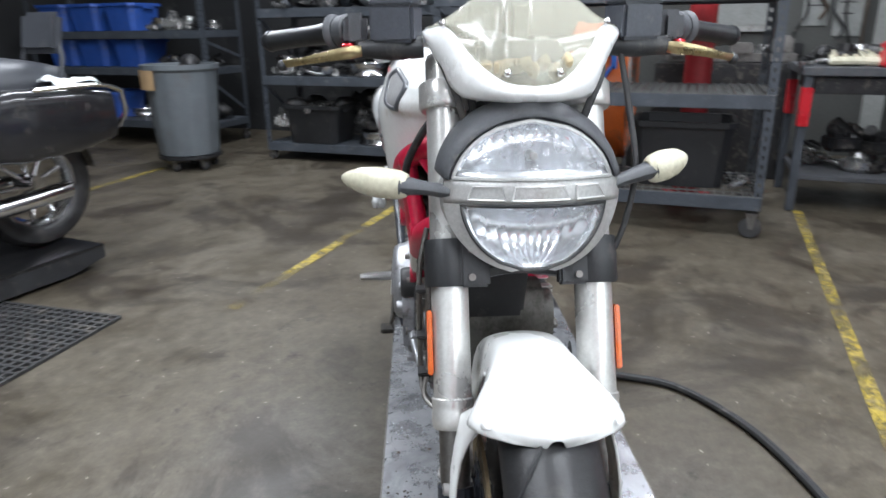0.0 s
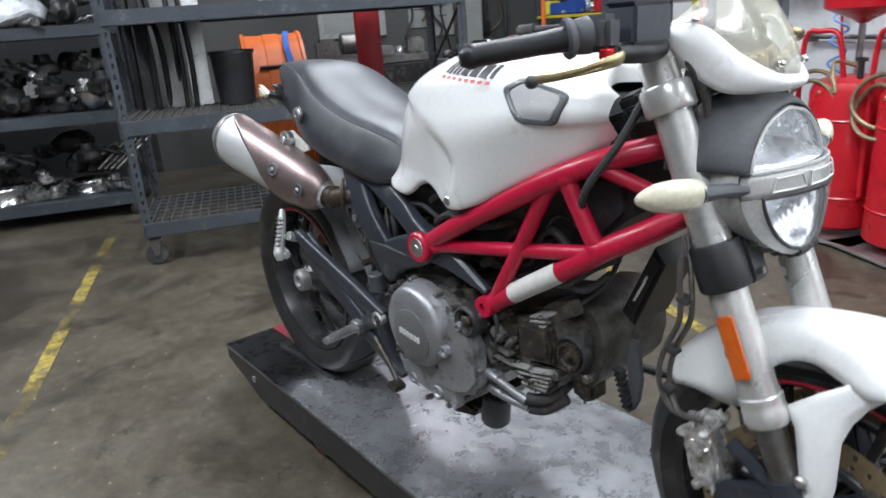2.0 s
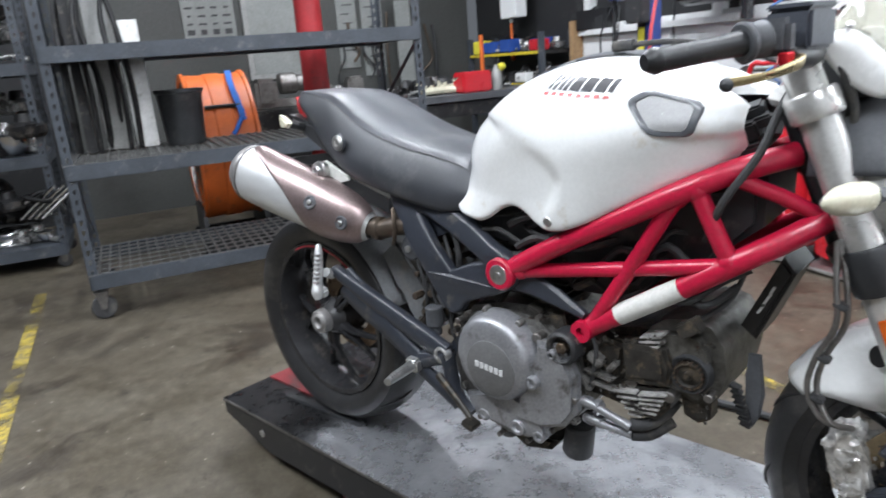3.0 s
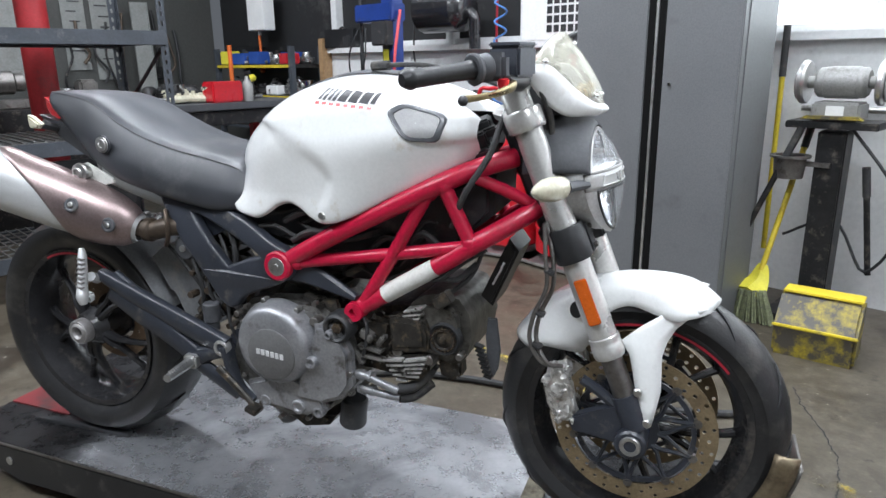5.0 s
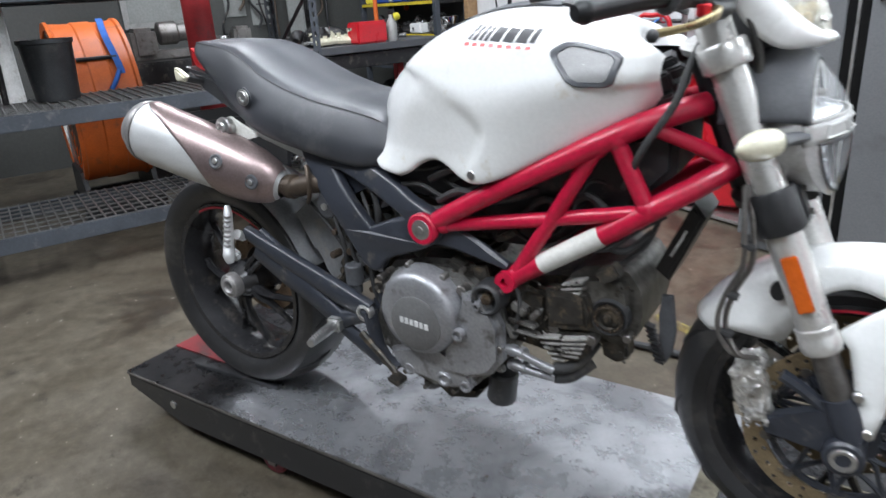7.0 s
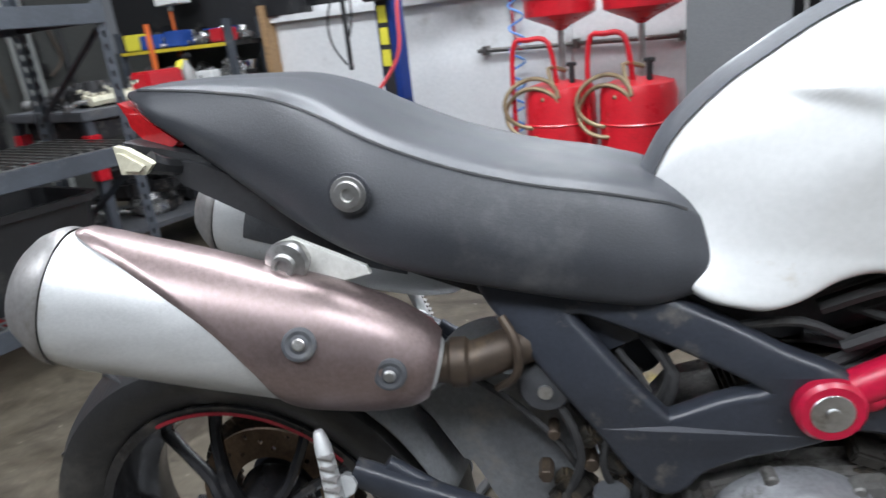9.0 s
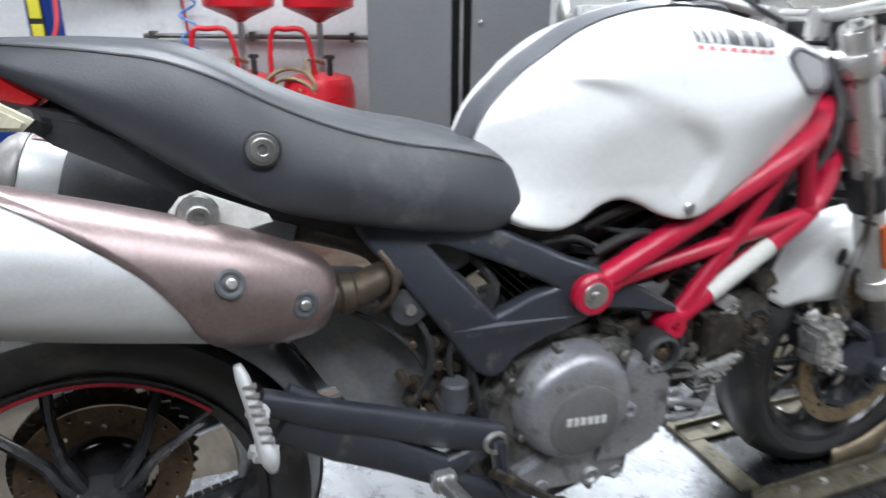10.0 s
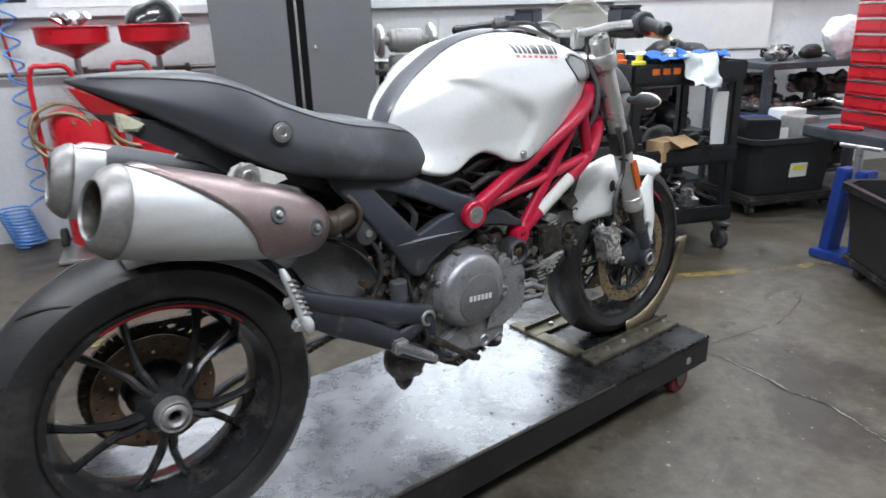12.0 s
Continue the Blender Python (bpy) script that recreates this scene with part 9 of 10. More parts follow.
bm = bmesh.new()
add_tube(bm, [(-2.5, V1 - 0.03, 1.6), (-2.52, V1 - 0.04, 1.25), (-2.48, V1 - 0.04, 1.12), (-2.52, V1 - 0.04, 1.05)], 0.007, 7, 4)
add_box(bm, (-2.51, V1 - 0.03, 1.05), (0.05, 0.05, 0.09), bev=0.006)
solid("power_cord", bm, "black_plastic", HALL, "black power cord and plug on the wall", "cord")

# on the ledge: perforated white unit, black case, black tank and pipe
unit = thing("vent_unit", at(-1.28, V1 + 0.02, 1.30), "white louvred unit with square holes on the ledge", "vent unit")
bm = bmesh.new()
add_box(bm, (0, 0, 0.22), (0.48, 0.12, 0.44), bev=0.008)
part("case", bm, "paper", unit)
bm = bmesh.new()
for i in range(5):
    for j in range(4):
        add_box(bm, (-0.02 + 0.052 * i, -0.061, 0.07 + 0.055 * j), (0.038, 0.004, 0.042))
tagged(part("square_hole", bm, "black_plastic", unit, "dark square holes"), kind="stuff")
bm = bmesh.new()
add_box(bm, (0, 0, 0.05), (0.34, 0.14, 0.10), bev=0.008)
add_tube(bm, [(-0.03, 0, 0.10), (-0.03, 0, 0.16), (0.03, 0, 0.16), (0.03, 0, 0.10)], 0.010, 8, 2)
solid("drill_case", bm, "black_plastic", at(-3.45, V1 + 0.03, 1.30), "black plastic tool case with a handle on the ledge", "case")
bm = bmesh.new()
add_tube(bm, [(-0.26, 0, 0), (-0.20, 0, 0), (0.14, 0, 0), (0.20, 0, 0)], [0.05, 0.15, 0.15, 0.05], 22, 2)
add_tube(bm, [(0.14, 0, -0.02), (0.24, 0, -0.05), (0.25, 0, -0.15), (0.25, 0, -0.26)], 0.038, 14, 4)
add_box(bm, (0.0, 0.12, 0.0), (0.08, 0.13, 0.05))
solid("intake_pipe", bm, "bike_black", at(-2.05, 2.58, 1.52), "black drum and bent pipe hung over the wall ledge", "pipe")
# pedestal grinder, brooms, dustpan
gr = thing("bench_grinder", at(0.44, 2.42), "grey pedestal bench grinder with a water pot", "grinder")
bm = bmesh.new()
add_box(bm, (0, 0, 0.02), (0.34, 0.34, 0.04), bev=0.006)
add_box(bm, (0, 0, 0.45), (0.115, 0.115, 0.84), bev=0.006)
add_box(bm, (0.0, 0, 0.90), (0.36, 0.22, 0.03), bev=0.004)
part("pedestal", bm, "part_dark", gr, "dark steel pedestal")
bm = bmesh.new()
add_box(bm, (0, 0, 0.955), (0.19, 0.15, 0.08), bev=0.01)
add_cyl(bm, (-0.10, 0, 1.075), (0.10, 0, 1.075), 0.064, seg=28, bev=0.012)
add_cyl(bm, (-0.065, 0, 1.075), (0.065, 0, 1.075), 0.068, seg=28, bev=0.004)
part("motor", bm, "stone_grey", gr, "grey-green motor housing")
bm = bmesh.new()
add_box(bm, (0, -0.078, 0.955), (0.07, 0.006, 0.05), bev=0.002)
part("switch_plate", bm, "paper", gr, "white switch plate")
for s in (-1, 1):
    bm = bmesh.new()
    add_cyl(bm, (s * 0.135, 0, 1.075), (s * 0.165, 0, 1.075), 0.094, seg=32, bev=0.008)
    part("wheel_guard", bm, "steel", gr, "steel wheel guard")
    bm = bmesh.new()
    add_cyl(bm, (s * 0.100, 0, 1.075), (s * 0.175, 0, 1.075), 0.026, seg=16, bev=0.002)
    add_cyl(bm, (s * 0.166, 0, 1.075), (s * 0.174, 0, 1.075), 0.078, seg=30, bev=0.002)
    part("grinding_wheel", bm, "stone_grey", gr, "grey grinding wheel")
bm = bmesh.new()
add_prism(bm, [(-0.12, 0.925), (0.12, 0.925), (0.10, 0.94), (-0.10, 0.94)], -0.12, -0.08, 0.002)
part("warning_strip", bm, "pan_yellow", gr, "yellow warning strip")
bm = bmesh.new()
add_lathe(bm, [(0, 0.66), (0.06, 0.66), (0.068, 0.75), (0.085, 0.752), (0.085, 0.762), (0.06, 0.762), (0.055, 0.68), (0, 0.68)], pose(-0.15, -0.08, 0), 26)
add_box(bm, (-0.05, -0.06, 0.725), (0.12, 0.03, 0.02))
part("water_pot", bm, "steel_dark", gr, "grey water pot on a bracket")
bm = bmesh.new()
add_tube(bm, [(0.06, -0.05, 0.90), (0.30, -0.02, 0.55), (0.18, 0.05, 0.25), (0.02, 0.1, 0.45), (-0.2, 0.12, 0.35)], 0.007, 7, 6)
part("cord", bm, "black_plastic", gr, "black power cord")


def broom(foot, top, stick, head, label):
    ob = thing("broom", at(*foot), label, "broom", "brooms by the wall")
    d = Vector(top) - Vector(foot)
    bm = bmesh.new()
    add_tube(bm, [d.normalized() * 0.24, d], 0.013, 10, 1)
    part("stick", bm, stick, ob, "yellow broom stick" if stick == "yellow_paint" else "dark steel stick")
    bm = bmesh.new()
    add_cyl(bm, d * 0.82, d, 0.0165, seg=12)
    part("grip", bm, "rubber", ob, "black end grip")
    if head:
        bm = bmesh.new()
        add_tube(bm, [d.normalized() * 0.27, d.normalized() * 0.20 + Vector((0, 0, -0.01)), Vector((0, 0, 0.13))], [0.022, 0.05, 0.085], 4, 3, flat=0.45, up=(1, 0, 0))
        part("head", bm, "label_yellow", ob, "yellow plastic broom head")
        bm = bmesh.new()
        rnd = random.Random(2)
        for k in range(120):
            x, y = rnd.uniform(-0.13, 0.13), rnd.uniform(-0.04, 0.04)
            add_tube(bm, [(x * 0.6, y * 0.6, 0.15), (x, y, 0.003)], 0.0045, 4, 1)
        tagged(part("bristles", bm, "bristle", ob, "dirty green-grey bristles"), kind="stuff")
    return ob


broom((0.22, 2.20, 0.0), (0.315, 2.56, 0.95), "yellow_paint", True, "yellow angle broom with dirty bristles leaning on the wall")
broom((0.135, 2.62, 0.0), (0.10, 2.69, 1.33), "yellow_paint", False, "yellow stick leaning in the corner by the cabinet")
broom((0.02, 2.20, 0.0), (0.33, 2.33, 0.90), "part_dark", False, "dark steel dustpan handle leaning on the grinder")
broom((0.66, 2.50, 0.0), (0.57, 2.44, 0.72), "part_dark", False, "short dark stick leaning by the grinder")
pan = thing("dustpan", at(0.575, 2.03, 0, 6), "yellow lobby dustpan caked with grey dirt", "dustpan")
bm = bmesh.new()
add_prism(bm, [(-0.115, 0.0), (-0.125, 0.125), (-0.020, 0.240), (0.055, 0.245), (0.085, 0.0)], -0.150, 0.150, 0.012, pose(0, 0, 0, 0, 0, 90))
part("pan", bm, "pan_yellow", pan)
bm = bmesh.new()
add_box(bm, (0, 0.072, 0.140), (0.272, 0.006, 0.012), (0, 0, 0), 0.002)
add_box(bm, (0, -0.124, 0.128), (0.31, 0.016, 0.012), (0, 0, 0), 0.004)
add_box(bm, (0, 0.02, 0.247), (0.29, 0.10, 0.010), (0, 0, 0), 0.004)
pieces("pan_rib", bm, "yellow_paint", pan, "yellow plastic rib")

# service cart
cart = thing("service_cart", at(1.26, 1.27), "black plastic three-tier service cart crowded with tools", "service cart")
CW, CD = 0.62, 0.50
for z, h in ((0.86, 0.10), (0.46, 0.09), (0.16, 0.08)):
    bm = bmesh.new()
    add_box(bm, (CW / 2, CD / 2, z + 0.015), (CW, CD, 0.03), bev=0.01)
    for y in (0.012, CD - 0.012):
        add_box(bm, (CW / 2, y, z + h / 2), (CW, 0.024, h), bev=0.008)
    for x in (0.012, CW - 0.012):
        add_box(bm, (x, CD / 2, z + h / 2), (0.024, CD, h), bev=0.008)
    part("tray", bm, "tote_black", cart, "deep black plastic tray")
for x in (0.035, CW - 0.035):
    for y in (0.035, CD - 0.035):
        bm = bmesh.new()
        add_box(bm, (x, y, 0.52), (0.055, 0.055, 0.74), bev=0.01)
        part("leg", bm, "tote_black", cart)
        caster(cart, (x, y), 0.055)
bm = bmesh.new()
for k in range(5):
    add_box(bm, (0.12 + 0.055 * k, -0.001, 0.925), (0.036, 0.003, 0.028))
pieces("maker_bar", bm, "orange_plastic", cart, "orange bars in place of a maker name")


def cloth(m, size, mats, label, seed):
    bm = bmesh.new()
    n = 16
    rows = []
    for i in range(n + 1):
        row = []
        for j in range(n + 1):
            x, y = (i / n - 0.5) * size, (j / n - 0.5) * size
            q = noise.noise(Vector((x * 9 + seed, y * 9, seed)))
            row.append((x + 0.03 * noise.noise(Vector((x * 14, y * 14, seed + 3))), y, 0.045 + 0.06 * q + 0.02 * noise.noise(Vector((x * 25, y * 25, seed)))))
        rows.append(row)
    add_grid(bm, rows)
    ob = solid("shop_rag", bm, mats, m, label, "rag", "shop rags", angle=80)
    mod = ob.modifiers.new("thickness", "SOLIDIFY")
    mod.thickness = 0.003
    return ob


cloth(at(1.50, 1.38, 0.94, 20), 0.26, "blue_cloth", "crumpled blue shop rag on the cart", 1)
cloth(at(1.72, 1.42, 0.94, 60), 0.24, "blue_cloth", "crumpled blue shop rag on the cart", 5)
cloth(at(1.60, 1.275, 0.90, 5, 60), 0.17, "white_cloth", "white rag hanging over the cart's edge", 9)
scatter(1.32, 1.82, 1.34, 1.70, 0.892, 7, 71, 0.7)
scatter(1.32, 1.82, 1.33, 1.70, 0.492, 9, 72, 0.8)
scatter(1.32, 1.82, 1.33, 1.70, 0.192, 6, 73, 0.9)
for u, v, z, mats, s in ((1.34, 1.36, 0.892, "label_yellow", 0.8), (1.40, 1.46, 0.892, "red_paint", 0.7), (1.33, 1.52, 0.892, "orange_plastic", 0.8), (1.50, 1.40, 0.492, "red_paint", 0.6), (1.66, 1.36, 0.492, "red_paint", 0.6)):
    bm = bmesh.new()
    add_cyl(bm, (0, 0, 0), (0, 0, 0.10 * s), 0.034, seg=18, bev=0.004)
    add_cyl(bm, (0, 0, 0.10 * s), (0, 0, 0.135 * s), 0.016, seg=14)
    solid("fluid_bottle", bm, mats, at(u, v, z), "small coloured workshop bottle on the cart", "bottle", "workshop bottles")
bm = bmesh.new()
add_box(bm, (0, 0, 0.05), (0.17, 0.10, 0.10), bev=0.002)
add_box(bm, (0.03, -0.08, 0.095), (0.15, 0.09, 0.003), (25, 0, 0))
solid("carton", bm, "card", at(1.50, 1.34, 0.493, 25), "small open brown cardboard box on the cart", "carton")
bm = bmesh.new()
add_box(bm, (0, 0, 0.13), (0.004, 0.10, 0.26))
solid("paper_sheet", bm, "paper", at(1.80, 1.32, 0.55, 70), "white paper sheet standing in the cart", "paper")

# tote on a dolly with boxes, steel table, low table with red tool chest
tt = tub("parts_tub", at(2.66, 1.98, 0.12, 0), 0.62, 0.52, 0.34, "tote_black", "black plastic tub on a wheeled dolly", "tub", taper=0.9)
bm = bmesh.new()
add_box(bm, (0.02, -0.252, 0.14), (0.12, 0.004, 0.085), (4, 0, 0))
lc = part("label_card", bm, "sticker", tt, "white label card")
bm = bmesh.new()
add_box(bm, (0.02, -0.2555, 0.155), (0.085, 0.003, 0.030), (4, 0, 0))
part("label_band", bm, "label_yellow", lc, "yellow band on the label")
bm = bmesh.new()
add_box(bm, (0, 0, 0.09), (0.66, 0.56, 0.05), bev=0.012)
dolly = solid("wheel_dolly", bm, "part_dark", at(2.66, 1.98, 0), "dark wheeled dolly under a tub", "dolly")
for x in (-0.27, 0.27):
    for y in (-0.22, 0.22):
        caster(dolly, (x, y), 0.032)
for u, v, z, s, mats, nm in ((2.50, 1.90, 0.42, (0.20, 0.18, 0.14), "tote_black", "black"), (2.58, 1.80, 0.43, (0.10, 0.01, 0.08), "paper", "white"), (2.78, 1.88, 0.42, (0.16, 0.16, 0.14), "stone_grey", "grey"), (2.84, 2.06, 0.42, (0.18, 0.14, 0.16), "paper", "white"), (2.62, 2.06, 0.42, (0.20, 0.16, 0.12), "blue_plastic", "blue")):
    bm = bmesh.new()
    add_box(bm, (0, 0, s[2] / 2), s, bev=0.006)
    solid("parts_box", bm, mats, at(u, v, z, random.uniform(-25, 25)), f"small {nm} box heaped on a tub", "box", "boxes on the tub")
table = thing("steel_table", at(3.15, 2.42), "dark steel table crowded with tools against the wall", "table")
bm = bmesh.new()
add_box(bm, (0, 0, 0.83), (0.80, 0.50, 0.04), bev=0.004)
part("top", bm, "rack_paint", table, "scratched dark steel top")
for x in (-0.37, 0.37):
    for y in (-0.22, 0.22):
        bm = bmesh.new()
        add_box(bm, (x, y, 0.405), (0.05, 0.05, 0.81), bev=0.003)
        part("leg", bm, "rack_paint", table)
bm = bmesh.new()
add_box(bm, (0, 0, 0.5), (0.74, 0.44, 0.02))
part("shelf", bm, "rack_paint", table)
bm = bmesh.new()
add_box(bm, (0, 0, 0.10), (0.74, 0.44, 0.02))
part("lower_shelf", bm, "rack_paint", table)
scatter(2.85, 3.45, 2.28, 2.58, 0.852, 7, 81, 0.8)
scatter(2.82, 3.48, 2.24, 2.58, 0.512, 10, 82, 1.1)
scatter(2.82, 3.48, 2.24, 2.58, 0.112, 12, 83, 1.3, DARK)
scatter(2.82, 3.48, 2.28, 2.58, 0.24, 8, 84, 1.2, DARK)
scatter(2.82, 3.48, 2.24, 2.58, 0.62, 8, 85, 1.0, DARK)
bm = bmesh.new()
add_ball(bm, (0, 0, 0.13), (0.15, 0.12, 0.15), 18)
rough_up(bm, 0.05, 11)
solid("parts_bag", bm, "plastic_film", at(3.42, 2.30, 0.852), "clear crumpled plastic bag on a steel table", "bag", "bags of parts")
low = thing("low_table", at(3.15, 1.45), "dark steel low work table", "table")
bm = bmesh.new()
add_box(bm, (0.05, 0, 0.49), (0.95, 0.95, 0.06), bev=0.006)
part("top", bm, "rack_paint", low)
for x in (-0.38, 0.48):
    for y in (-0.42, 0.42):
        bm = bmesh.new()
        add_box(bm, (x, y, 0.23), (0.07, 0.07, 0.46), bev=0.004)
        part("leg", bm, "rack_paint", low)
chest = thing("tool_chest", at(3.20, 1.45, 0.52), "red steel tool chest with many shallow drawers", "tool chest")
bm = bmesh.new()
add_box(bm, (0, 0, 0.50), (0.48, 0.62, 1.0), bev=0.006)
part("case", bm, "red_paint", chest)
for k in range(11):
    bm = bmesh.new()
    add_box(bm, (-0.247, 0, 0.06 + 0.085 * k), (0.022, 0.58, 0.074), bev=0.004)
    d = part("drawer", bm, "red_paint", chest, "red drawer front")
    bm = bmesh.new()
    add_box(bm, (-0.262, 0, 0.088 + 0.085 * k), (0.014, 0.56, 0.012), bev=0.003)
    part("drawer_pull", bm, "chrome", d, "bright full-width drawer pull")
bm = bmesh.new()
add_tube(bm, [(0, -0.09, 0.012), (0, 0.09, 0.012)], 0.012, 8, 1)
add_box(bm, (0, 0, 0.012), (0.06, 0.16, 0.02), bev=0.004)
solid("red_tool", bm, "red_paint", at(2.80, 1.55, 0.521, 30), "red air tool on the low table", "tool")

shelf_unit = thing("parts_shelf", at(2.02, 2.50), "black steel shelf unit full of dark parts by the wall", "shelf")
for z in (0.10, 0.42, 0.74):
    bm = bmesh.new()
    add_box(bm, (0, 0, z), (0.86, 0.42, 0.025), bev=0.003)
    part("shelf", bm, "rack_paint", shelf_unit)
for x in (-0.41, 0.41):
    for y in (-0.19, 0.19):
        bm = bmesh.new()
        add_box(bm, (x, y, 0.40), (0.035, 0.035, 0.80), bev=0.003)
        part("post", bm, "rack_paint", shelf_unit)
for z, n, sd in ((0.113, 12, 181), (0.433, 12, 182), (0.753, 10, 183)):
    scatter(1.66, 2.38, 2.36, 2.62, z, n, sd, 1.1, None if z > 0.7 else DARK)
    scatter(1.66, 2.38, 2.36, 2.62, z + 0.10, n // 2, sd + 10, 1.0, DARK)

bm = bmesh.new()
add_box(bm, (0, 0, 0.75), (0.07, 0.08, 1.5), bev=0.004)
pt = solid("slotted_post", bm, "blue_paint", at(2.86, 0.90), "blue slotted steel rack post with a green lower part", "post")
bm = bmesh.new()
for k in range(14):
    add_box(bm, (-0.036, 0.0, 0.10 + 0.10 * k), (0.003, 0.022, 0.045))
pieces("slot", bm, "black_plastic", pt)
bm = bmesh.new()
add_box(bm, (0, 0, 0), (1.25, 0.02, 0.55), bev=0.004)
solid("wall_board", bm, "paper", at(2.55, V1 - 0.03, 1.02), "blank white board on the wall over the tables", "board")

# blue jack stand and black tub on casters
js = thing("floor_jack", at(2.29, 0.945, 0, 12), "blue steel floor jack standing upright with a bar handle", "jack")
for s in (-1, 1):
    bm = bmesh.new()
    add_box(bm, (0, s * 0.062, 0.23), (0.09, 0.060, 0.45), (s * 4, 0, 0), 0.006)
    part("upright", bm, "blue_paint", js, "blue channel upright")
bm = bmesh.new()
add_box(bm, (0, 0, 0.02), (0.17, 0.25, 0.04), bev=0.006)
part("base", bm, "blue_paint", js)
bm = bmesh.new()
add_box(bm, (0, 0, 0.36), (0.06, 0.16, 0.05), bev=0.004)
part("cross_piece", bm, "blue_paint", js)
bm = bmesh.new()
add_cyl(bm, (0, 0, 0.36), (0, 0, 0.56), 0.018, seg=12)
add_cyl(bm, (0, -0.10, 0.56), (0, 0.10, 0.56), 0.010, seg=10)
part("handle", bm, "steel", js, "bare steel T handle")
tub("scrap_tub", at(2.24, 0.45, 0.11, 70), 0.66, 0.50, 0.33, "tote_black", "black plastic scrap tub on casters with bright bits", "tub")
scatter(2.15, 2.40, 0.25, 0.60, 0.30, 6, 91, 0.8, ("alloy_casting", "lamp_unit", "exhaust_section"))
bm = bmesh.new()
add_box(bm, (0, 0, 0.085), (0.58, 0.44, 0.04), bev=0.008)
d2 = solid("wheel_dolly", bm, "part_dark", at(2.24, 0.45, 0, 70), "dark wheeled dolly under a scrap tub", "dolly")
for x in (-0.22, 0.22):
    for y in (-0.16, 0.16):
        caster(d2, (x, y), 0.03)

# hose on the floor
bm = bmesh.new()
pts = [(-0.73, 0.10), (-0.72, 0.30), (-0.70, 0.50), (-0.52, 0.71), (-0.26, 0.86), (0.0, 0.95), (0.25, 1.05), (0.6, 1.3)]
add_tube(bm, [(u, v, 0.014) for u, v in pts], 0.013, 9, 6)
solid("air_hose", bm, "rubber", HALL, "black rubber hose lying on the concrete", "hose")

# rubber grid mat
bm = bmesh.new()
ML, MW = 1.0, 0.92
for i in range(26):
    add_box(bm, (ML * i / 25, -MW / 2, 0.008), (0.012, MW, 0.014))
for i in range(23):
    add_box(bm, (ML / 2, -MW * i / 22, 0.007), (ML, 0.012, 0.012))
solid("floor_mat", bm, "rubber", at(-0.56, -1.76, 0, 4), "black rubber grid mat on the floor", "mat", kind="stuff")

# trash can on a dolly
can = thing("trash_can", at(-3.40, -3.72), "large grey plastic trash can on a round dolly", "trash can")
bm = bmesh.new()
rows = []
for z, r in ((0.14, 0.245), (0.16, 0.25), (0.50, 0.275), (0.84, 0.30), (0.86, 0.325), (0.90, 0.325), (0.90, 0.30), (0.2, 0.24)):
    rows.append([((r + (0.006 if z < 0.85 and (j // 2) % 2 else 0)) * math.cos(2 * math.pi * j / 48), (r + (0.006 if z < 0.85 and (j // 2) % 2 else 0)) * math.sin(2 * math.pi * j / 48), z) for j in range(48)])
vs = add_grid(bm, rows, True)
bm.faces.new(vs[0])
bm.faces.new(vs[-1])
part("can", bm, "bin_grey", can, "ribbed grey plastic can")
bm = bmesh.new()
add_lathe(bm, [(0, 0.10), (0.26, 0.10), (0.27, 0.11), (0.27, 0.135), (0, 0.135)], Matrix(), 32)
part("dolly", bm, "tote_black", can, "black round dolly")
for k in range(5):
    a = 2 * math.pi * k / 5
    caster(can, (0.2 * math.cos(a), 0.2 * math.sin(a)), 0.036)
bm = bmesh.new()
rows = [[(0.331 * math.cos(a), 0.331 * math.sin(a), z) for z in (0.70, 0.86)] for a in (radians(-50 + 50 * i / 8) for i in range(9))]
add_grid(bm, rows)
part("label_sheet", bm, "card", can, "torn stained label")
scatter(-3.5, -3.3, -3.8, -3.6, 0.80, 3, 95, 1.0, ("wiring_loom", "side_panel"))

# second lift with another motorcycle, seen from behind
lift2 = thing("motorcycle_lift", at(-1.11, -2.95, 0, -4), "low glossy black steel motorcycle lift", "motorcycle lift")
bm = bmesh.new()
add_box(bm, (1.05, 0.305, 0.122), (2.1, 0.61, 0.014), bev=0.003)
part("deck", bm, "lift_black", lift2, "worn black deck")
bm = bmesh.new()
for y in (0.006, 0.604):
    add_prism(bm, [(0.0, 0.115), (2.1, 0.115), (2.1, 0.03), (0.2, 0.02), (0.0, 0.06)], y - 0.005, y + 0.005, 0.002)
add_box(bm, (0.01, 0.305, 0.085), (0.012, 0.59, 0.06))
part("side_skirt", bm, "black_plastic", lift2)
bm = bmesh.new()
add_box(bm, (1.0, 0.305, 0.05), (1.6, 0.42, 0.10), bev=0.004)
part("base_frame", bm, "black_plastic", lift2)

b2 = thing("motorcycle", at(-0.95, -2.63, 0.129, -3), "black touring motorcycle with saddlebags and chrome trim", "motorcycle")
WC = Matrix.Translation((0, 0, 0.315)) @ INTO_Y
bm = bmesh.new()
add_lathe(bm, rim_profile(0.205, 0.11), WC, 48, True)
sp = bmesh.new()
for k in range(9):
    a = 2 * math.pi * k / 9
    add_tube(sp, [WC @ Vector((0.03 * math.cos(a), 0.03 * math.sin(a), 0)), WC @ Vector((0.19 * math.cos(a), 0.19 * math.sin(a), 0))], 0.012, 8, 1)
add_cyl(bm, (0, -0.06, 0.315), (0, 0.06, 0.315), 0.05, seg=20)
w2 = part("rear_wheel", bm, "chrome", b2, "chrome spoked rear wheel")
pieces("spoke", sp, "chrome", w2)
bm = bmesh.new()
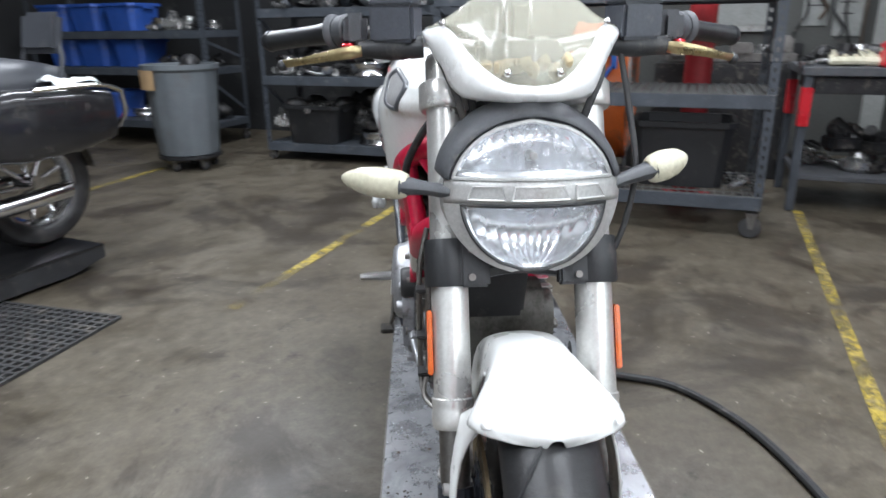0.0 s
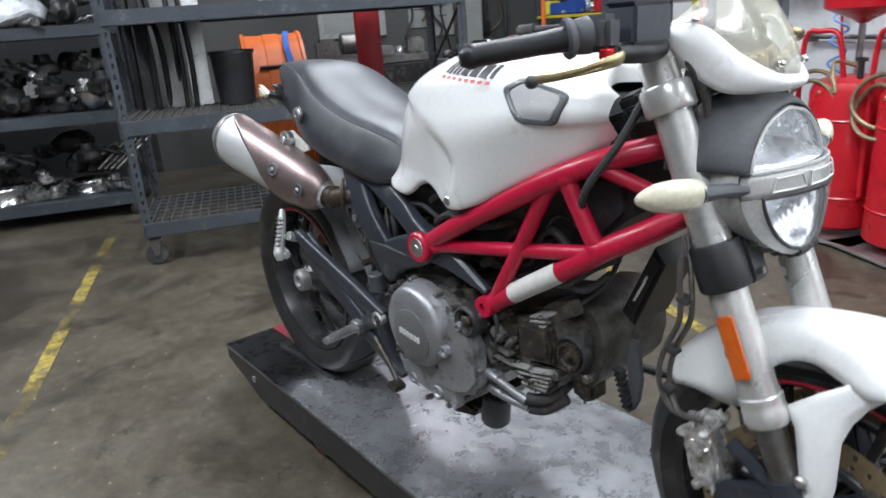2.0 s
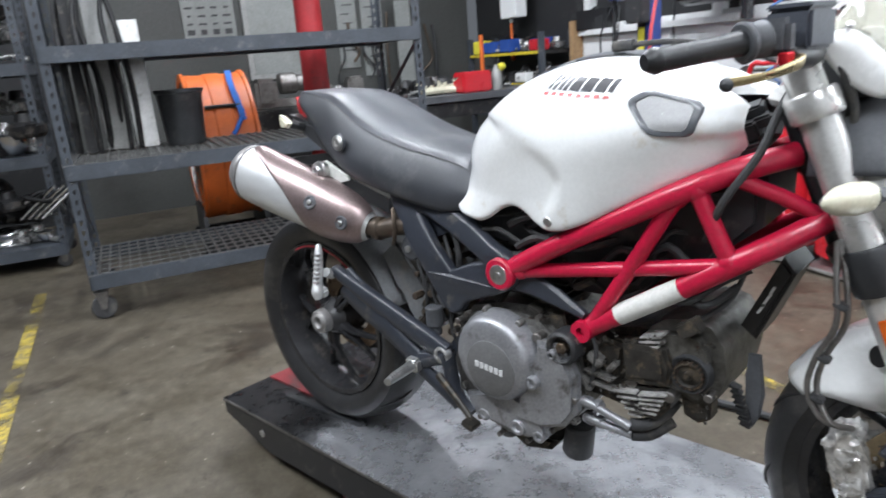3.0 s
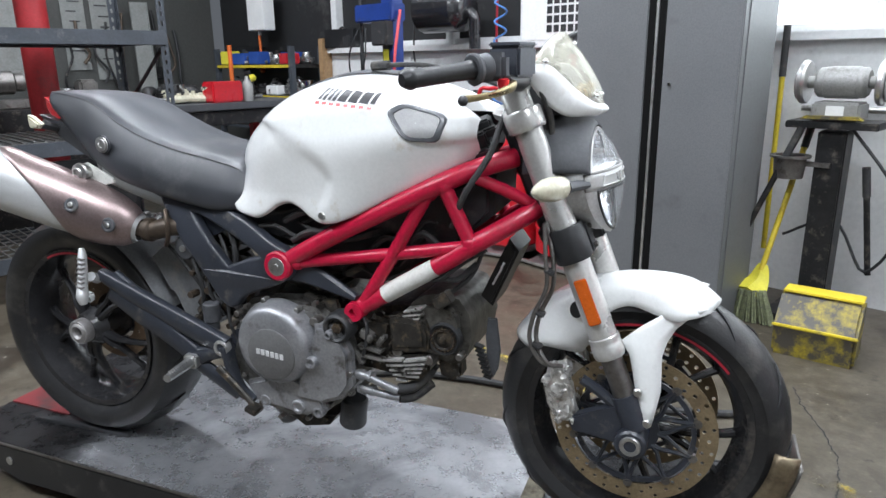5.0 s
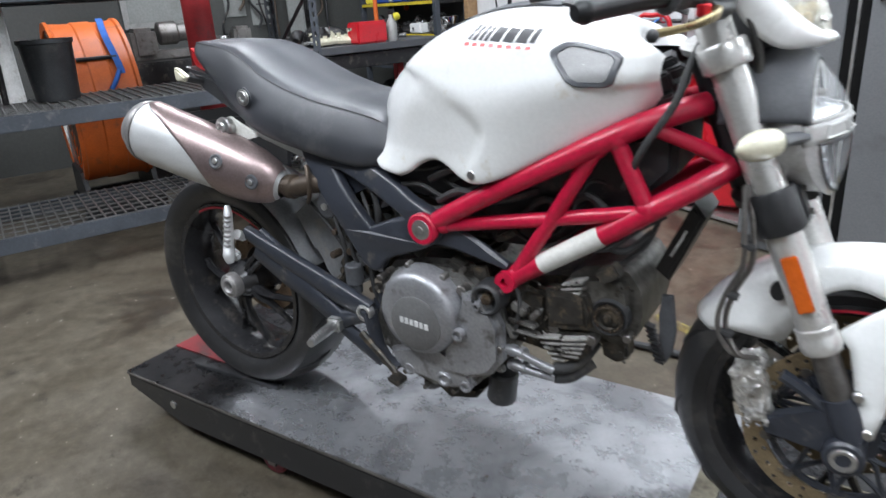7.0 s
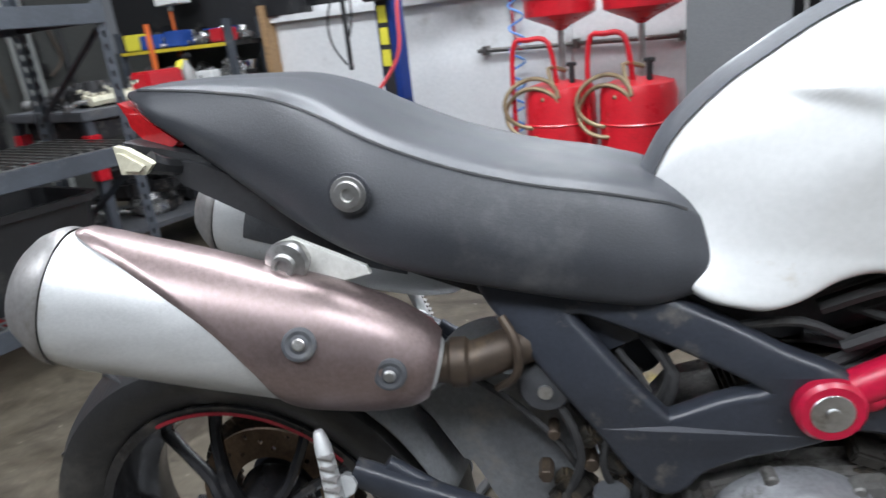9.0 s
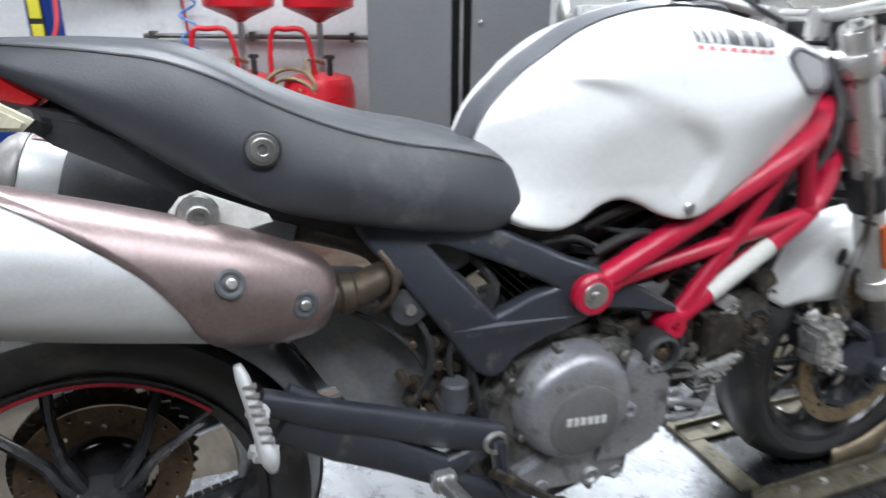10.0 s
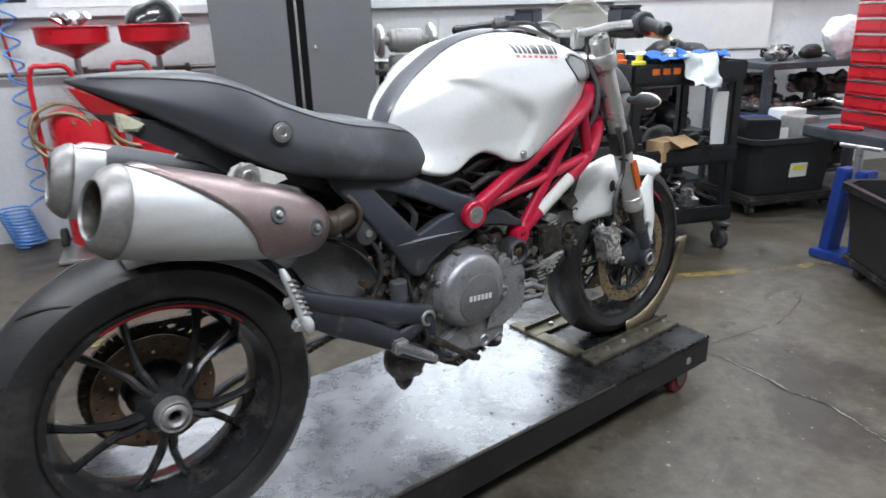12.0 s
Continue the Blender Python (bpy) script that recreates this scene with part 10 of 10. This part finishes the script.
add_lathe(bm, tyre_profile(0.315, 0.15, 0.205), WC, 56, True)
part("tyre", bm, "tyre", w2, "black tyre")
for s in (-1, 1):
    bm = bmesh.new()
    rows = []
    for x, h, zc, w in ((-0.35, 0.05, 0.66, 0.03), (-0.30, 0.12, 0.645, 0.09), (-0.08, 0.155, 0.64, 0.11), (0.22, 0.165, 0.64, 0.11), (0.38, 0.14, 0.64, 0.09), (0.42, 0.05, 0.64, 0.03)):
        rows.append([(x, s * 0.24 + w * math.copysign(abs(math.cos(g)) ** 0.5, math.cos(g)), zc + h * math.copysign(abs(math.sin(g)) ** 0.5, math.sin(g))) for g in (2 * math.pi * j / 20 for j in range(20))])
    vs = add_grid(bm, rows, True)
    bm.faces.new(vs[0])
    bm.faces.new(vs[-1])
    bag = part("saddlebag", bm, "bike_black", b2, "glossy black saddlebag")
    bm = bmesh.new()
    add_tube(bm, [(-0.05, s * 0.20, 0.30), (0.2, s * 0.22, 0.29), (0.5, s * 0.22, 0.28), (0.8, s * 0.20, 0.27)], 0.042, 14, 4)
    part("muffler", bm, "chrome", b2, "chrome muffler")
    bm = bmesh.new()
    add_tube(bm, [(-0.33, s * 0.35, 0.76), (-0.18, s * 0.36, 0.80), (0.15, s * 0.36, 0.80)], 0.012, 8, 4)
    add_tube(bm, [(-0.38, s * 0.22, 0.56), (-0.38, s * 0.30, 0.64), (-0.33, s * 0.35, 0.76)], 0.012, 8, 4)
    part("bag_rail", bm, "chrome", bag, "chrome bag rail")
bm = bmesh.new()
rows = []
for i in range(15):
    a = radians(15 + 160 * i / 14)
    rows.append([((0.36 - 0.05 * t * t) * math.cos(a), 0.10 * t, 0.315 + (0.36 - 0.05 * t * t) * math.sin(a)) for t in (-1, -0.6, 0, 0.6, 1)])
add_grid(bm, rows)
part("rear_mudguard", bm, "bike_black", b2, "glossy black rear mudguard")
bm = bmesh.new()
add_tube(bm, [(-0.25, 0, 0.80), (0.0, 0, 0.80), (0.3, 0, 0.78), (0.6, 0, 0.74), (0.8, 0, 0.78)], [0.08, 0.13, 0.15, 0.16, 0.10], 16, 4, flat=1.2)
part("seat", bm, "seat_vinyl", b2, "black touring seat")
bm = bmesh.new()
add_box(bm, (-0.22, 0, 1.04), (0.06, 0.26, 0.20), (0, -12, 0), 0.025)
add_tube(bm, [(-0.18, -0.12, 0.80), (-0.21, -0.12, 0.98), (-0.21, 0.12, 0.98), (-0.18, 0.12, 0.80)], 0.012, 8, 3)
part("backrest", bm, "seat_vinyl", b2, "padded passenger backrest")
bm = bmesh.new()
add_box(bm, (-0.37, 0, 0.62), (0.05, 0.22, 0.08), bev=0.015)
part("tail_light", bm, "red_lens", b2, "red tail light bar")
bm = bmesh.new()
add_prism(bm, [(0.3, 0.25), (0.95, 0.25), (0.95, 0.55), (0.55, 0.68), (0.3, 0.5)], -0.16, 0.16, 0.04)
part("engine", bm, "part_dark", b2, "dark engine block")
cloth(at(-1.08, -2.40, 0.895), 0.20, "white_cloth", "pale green-white rag draped on a saddlebag", 13)
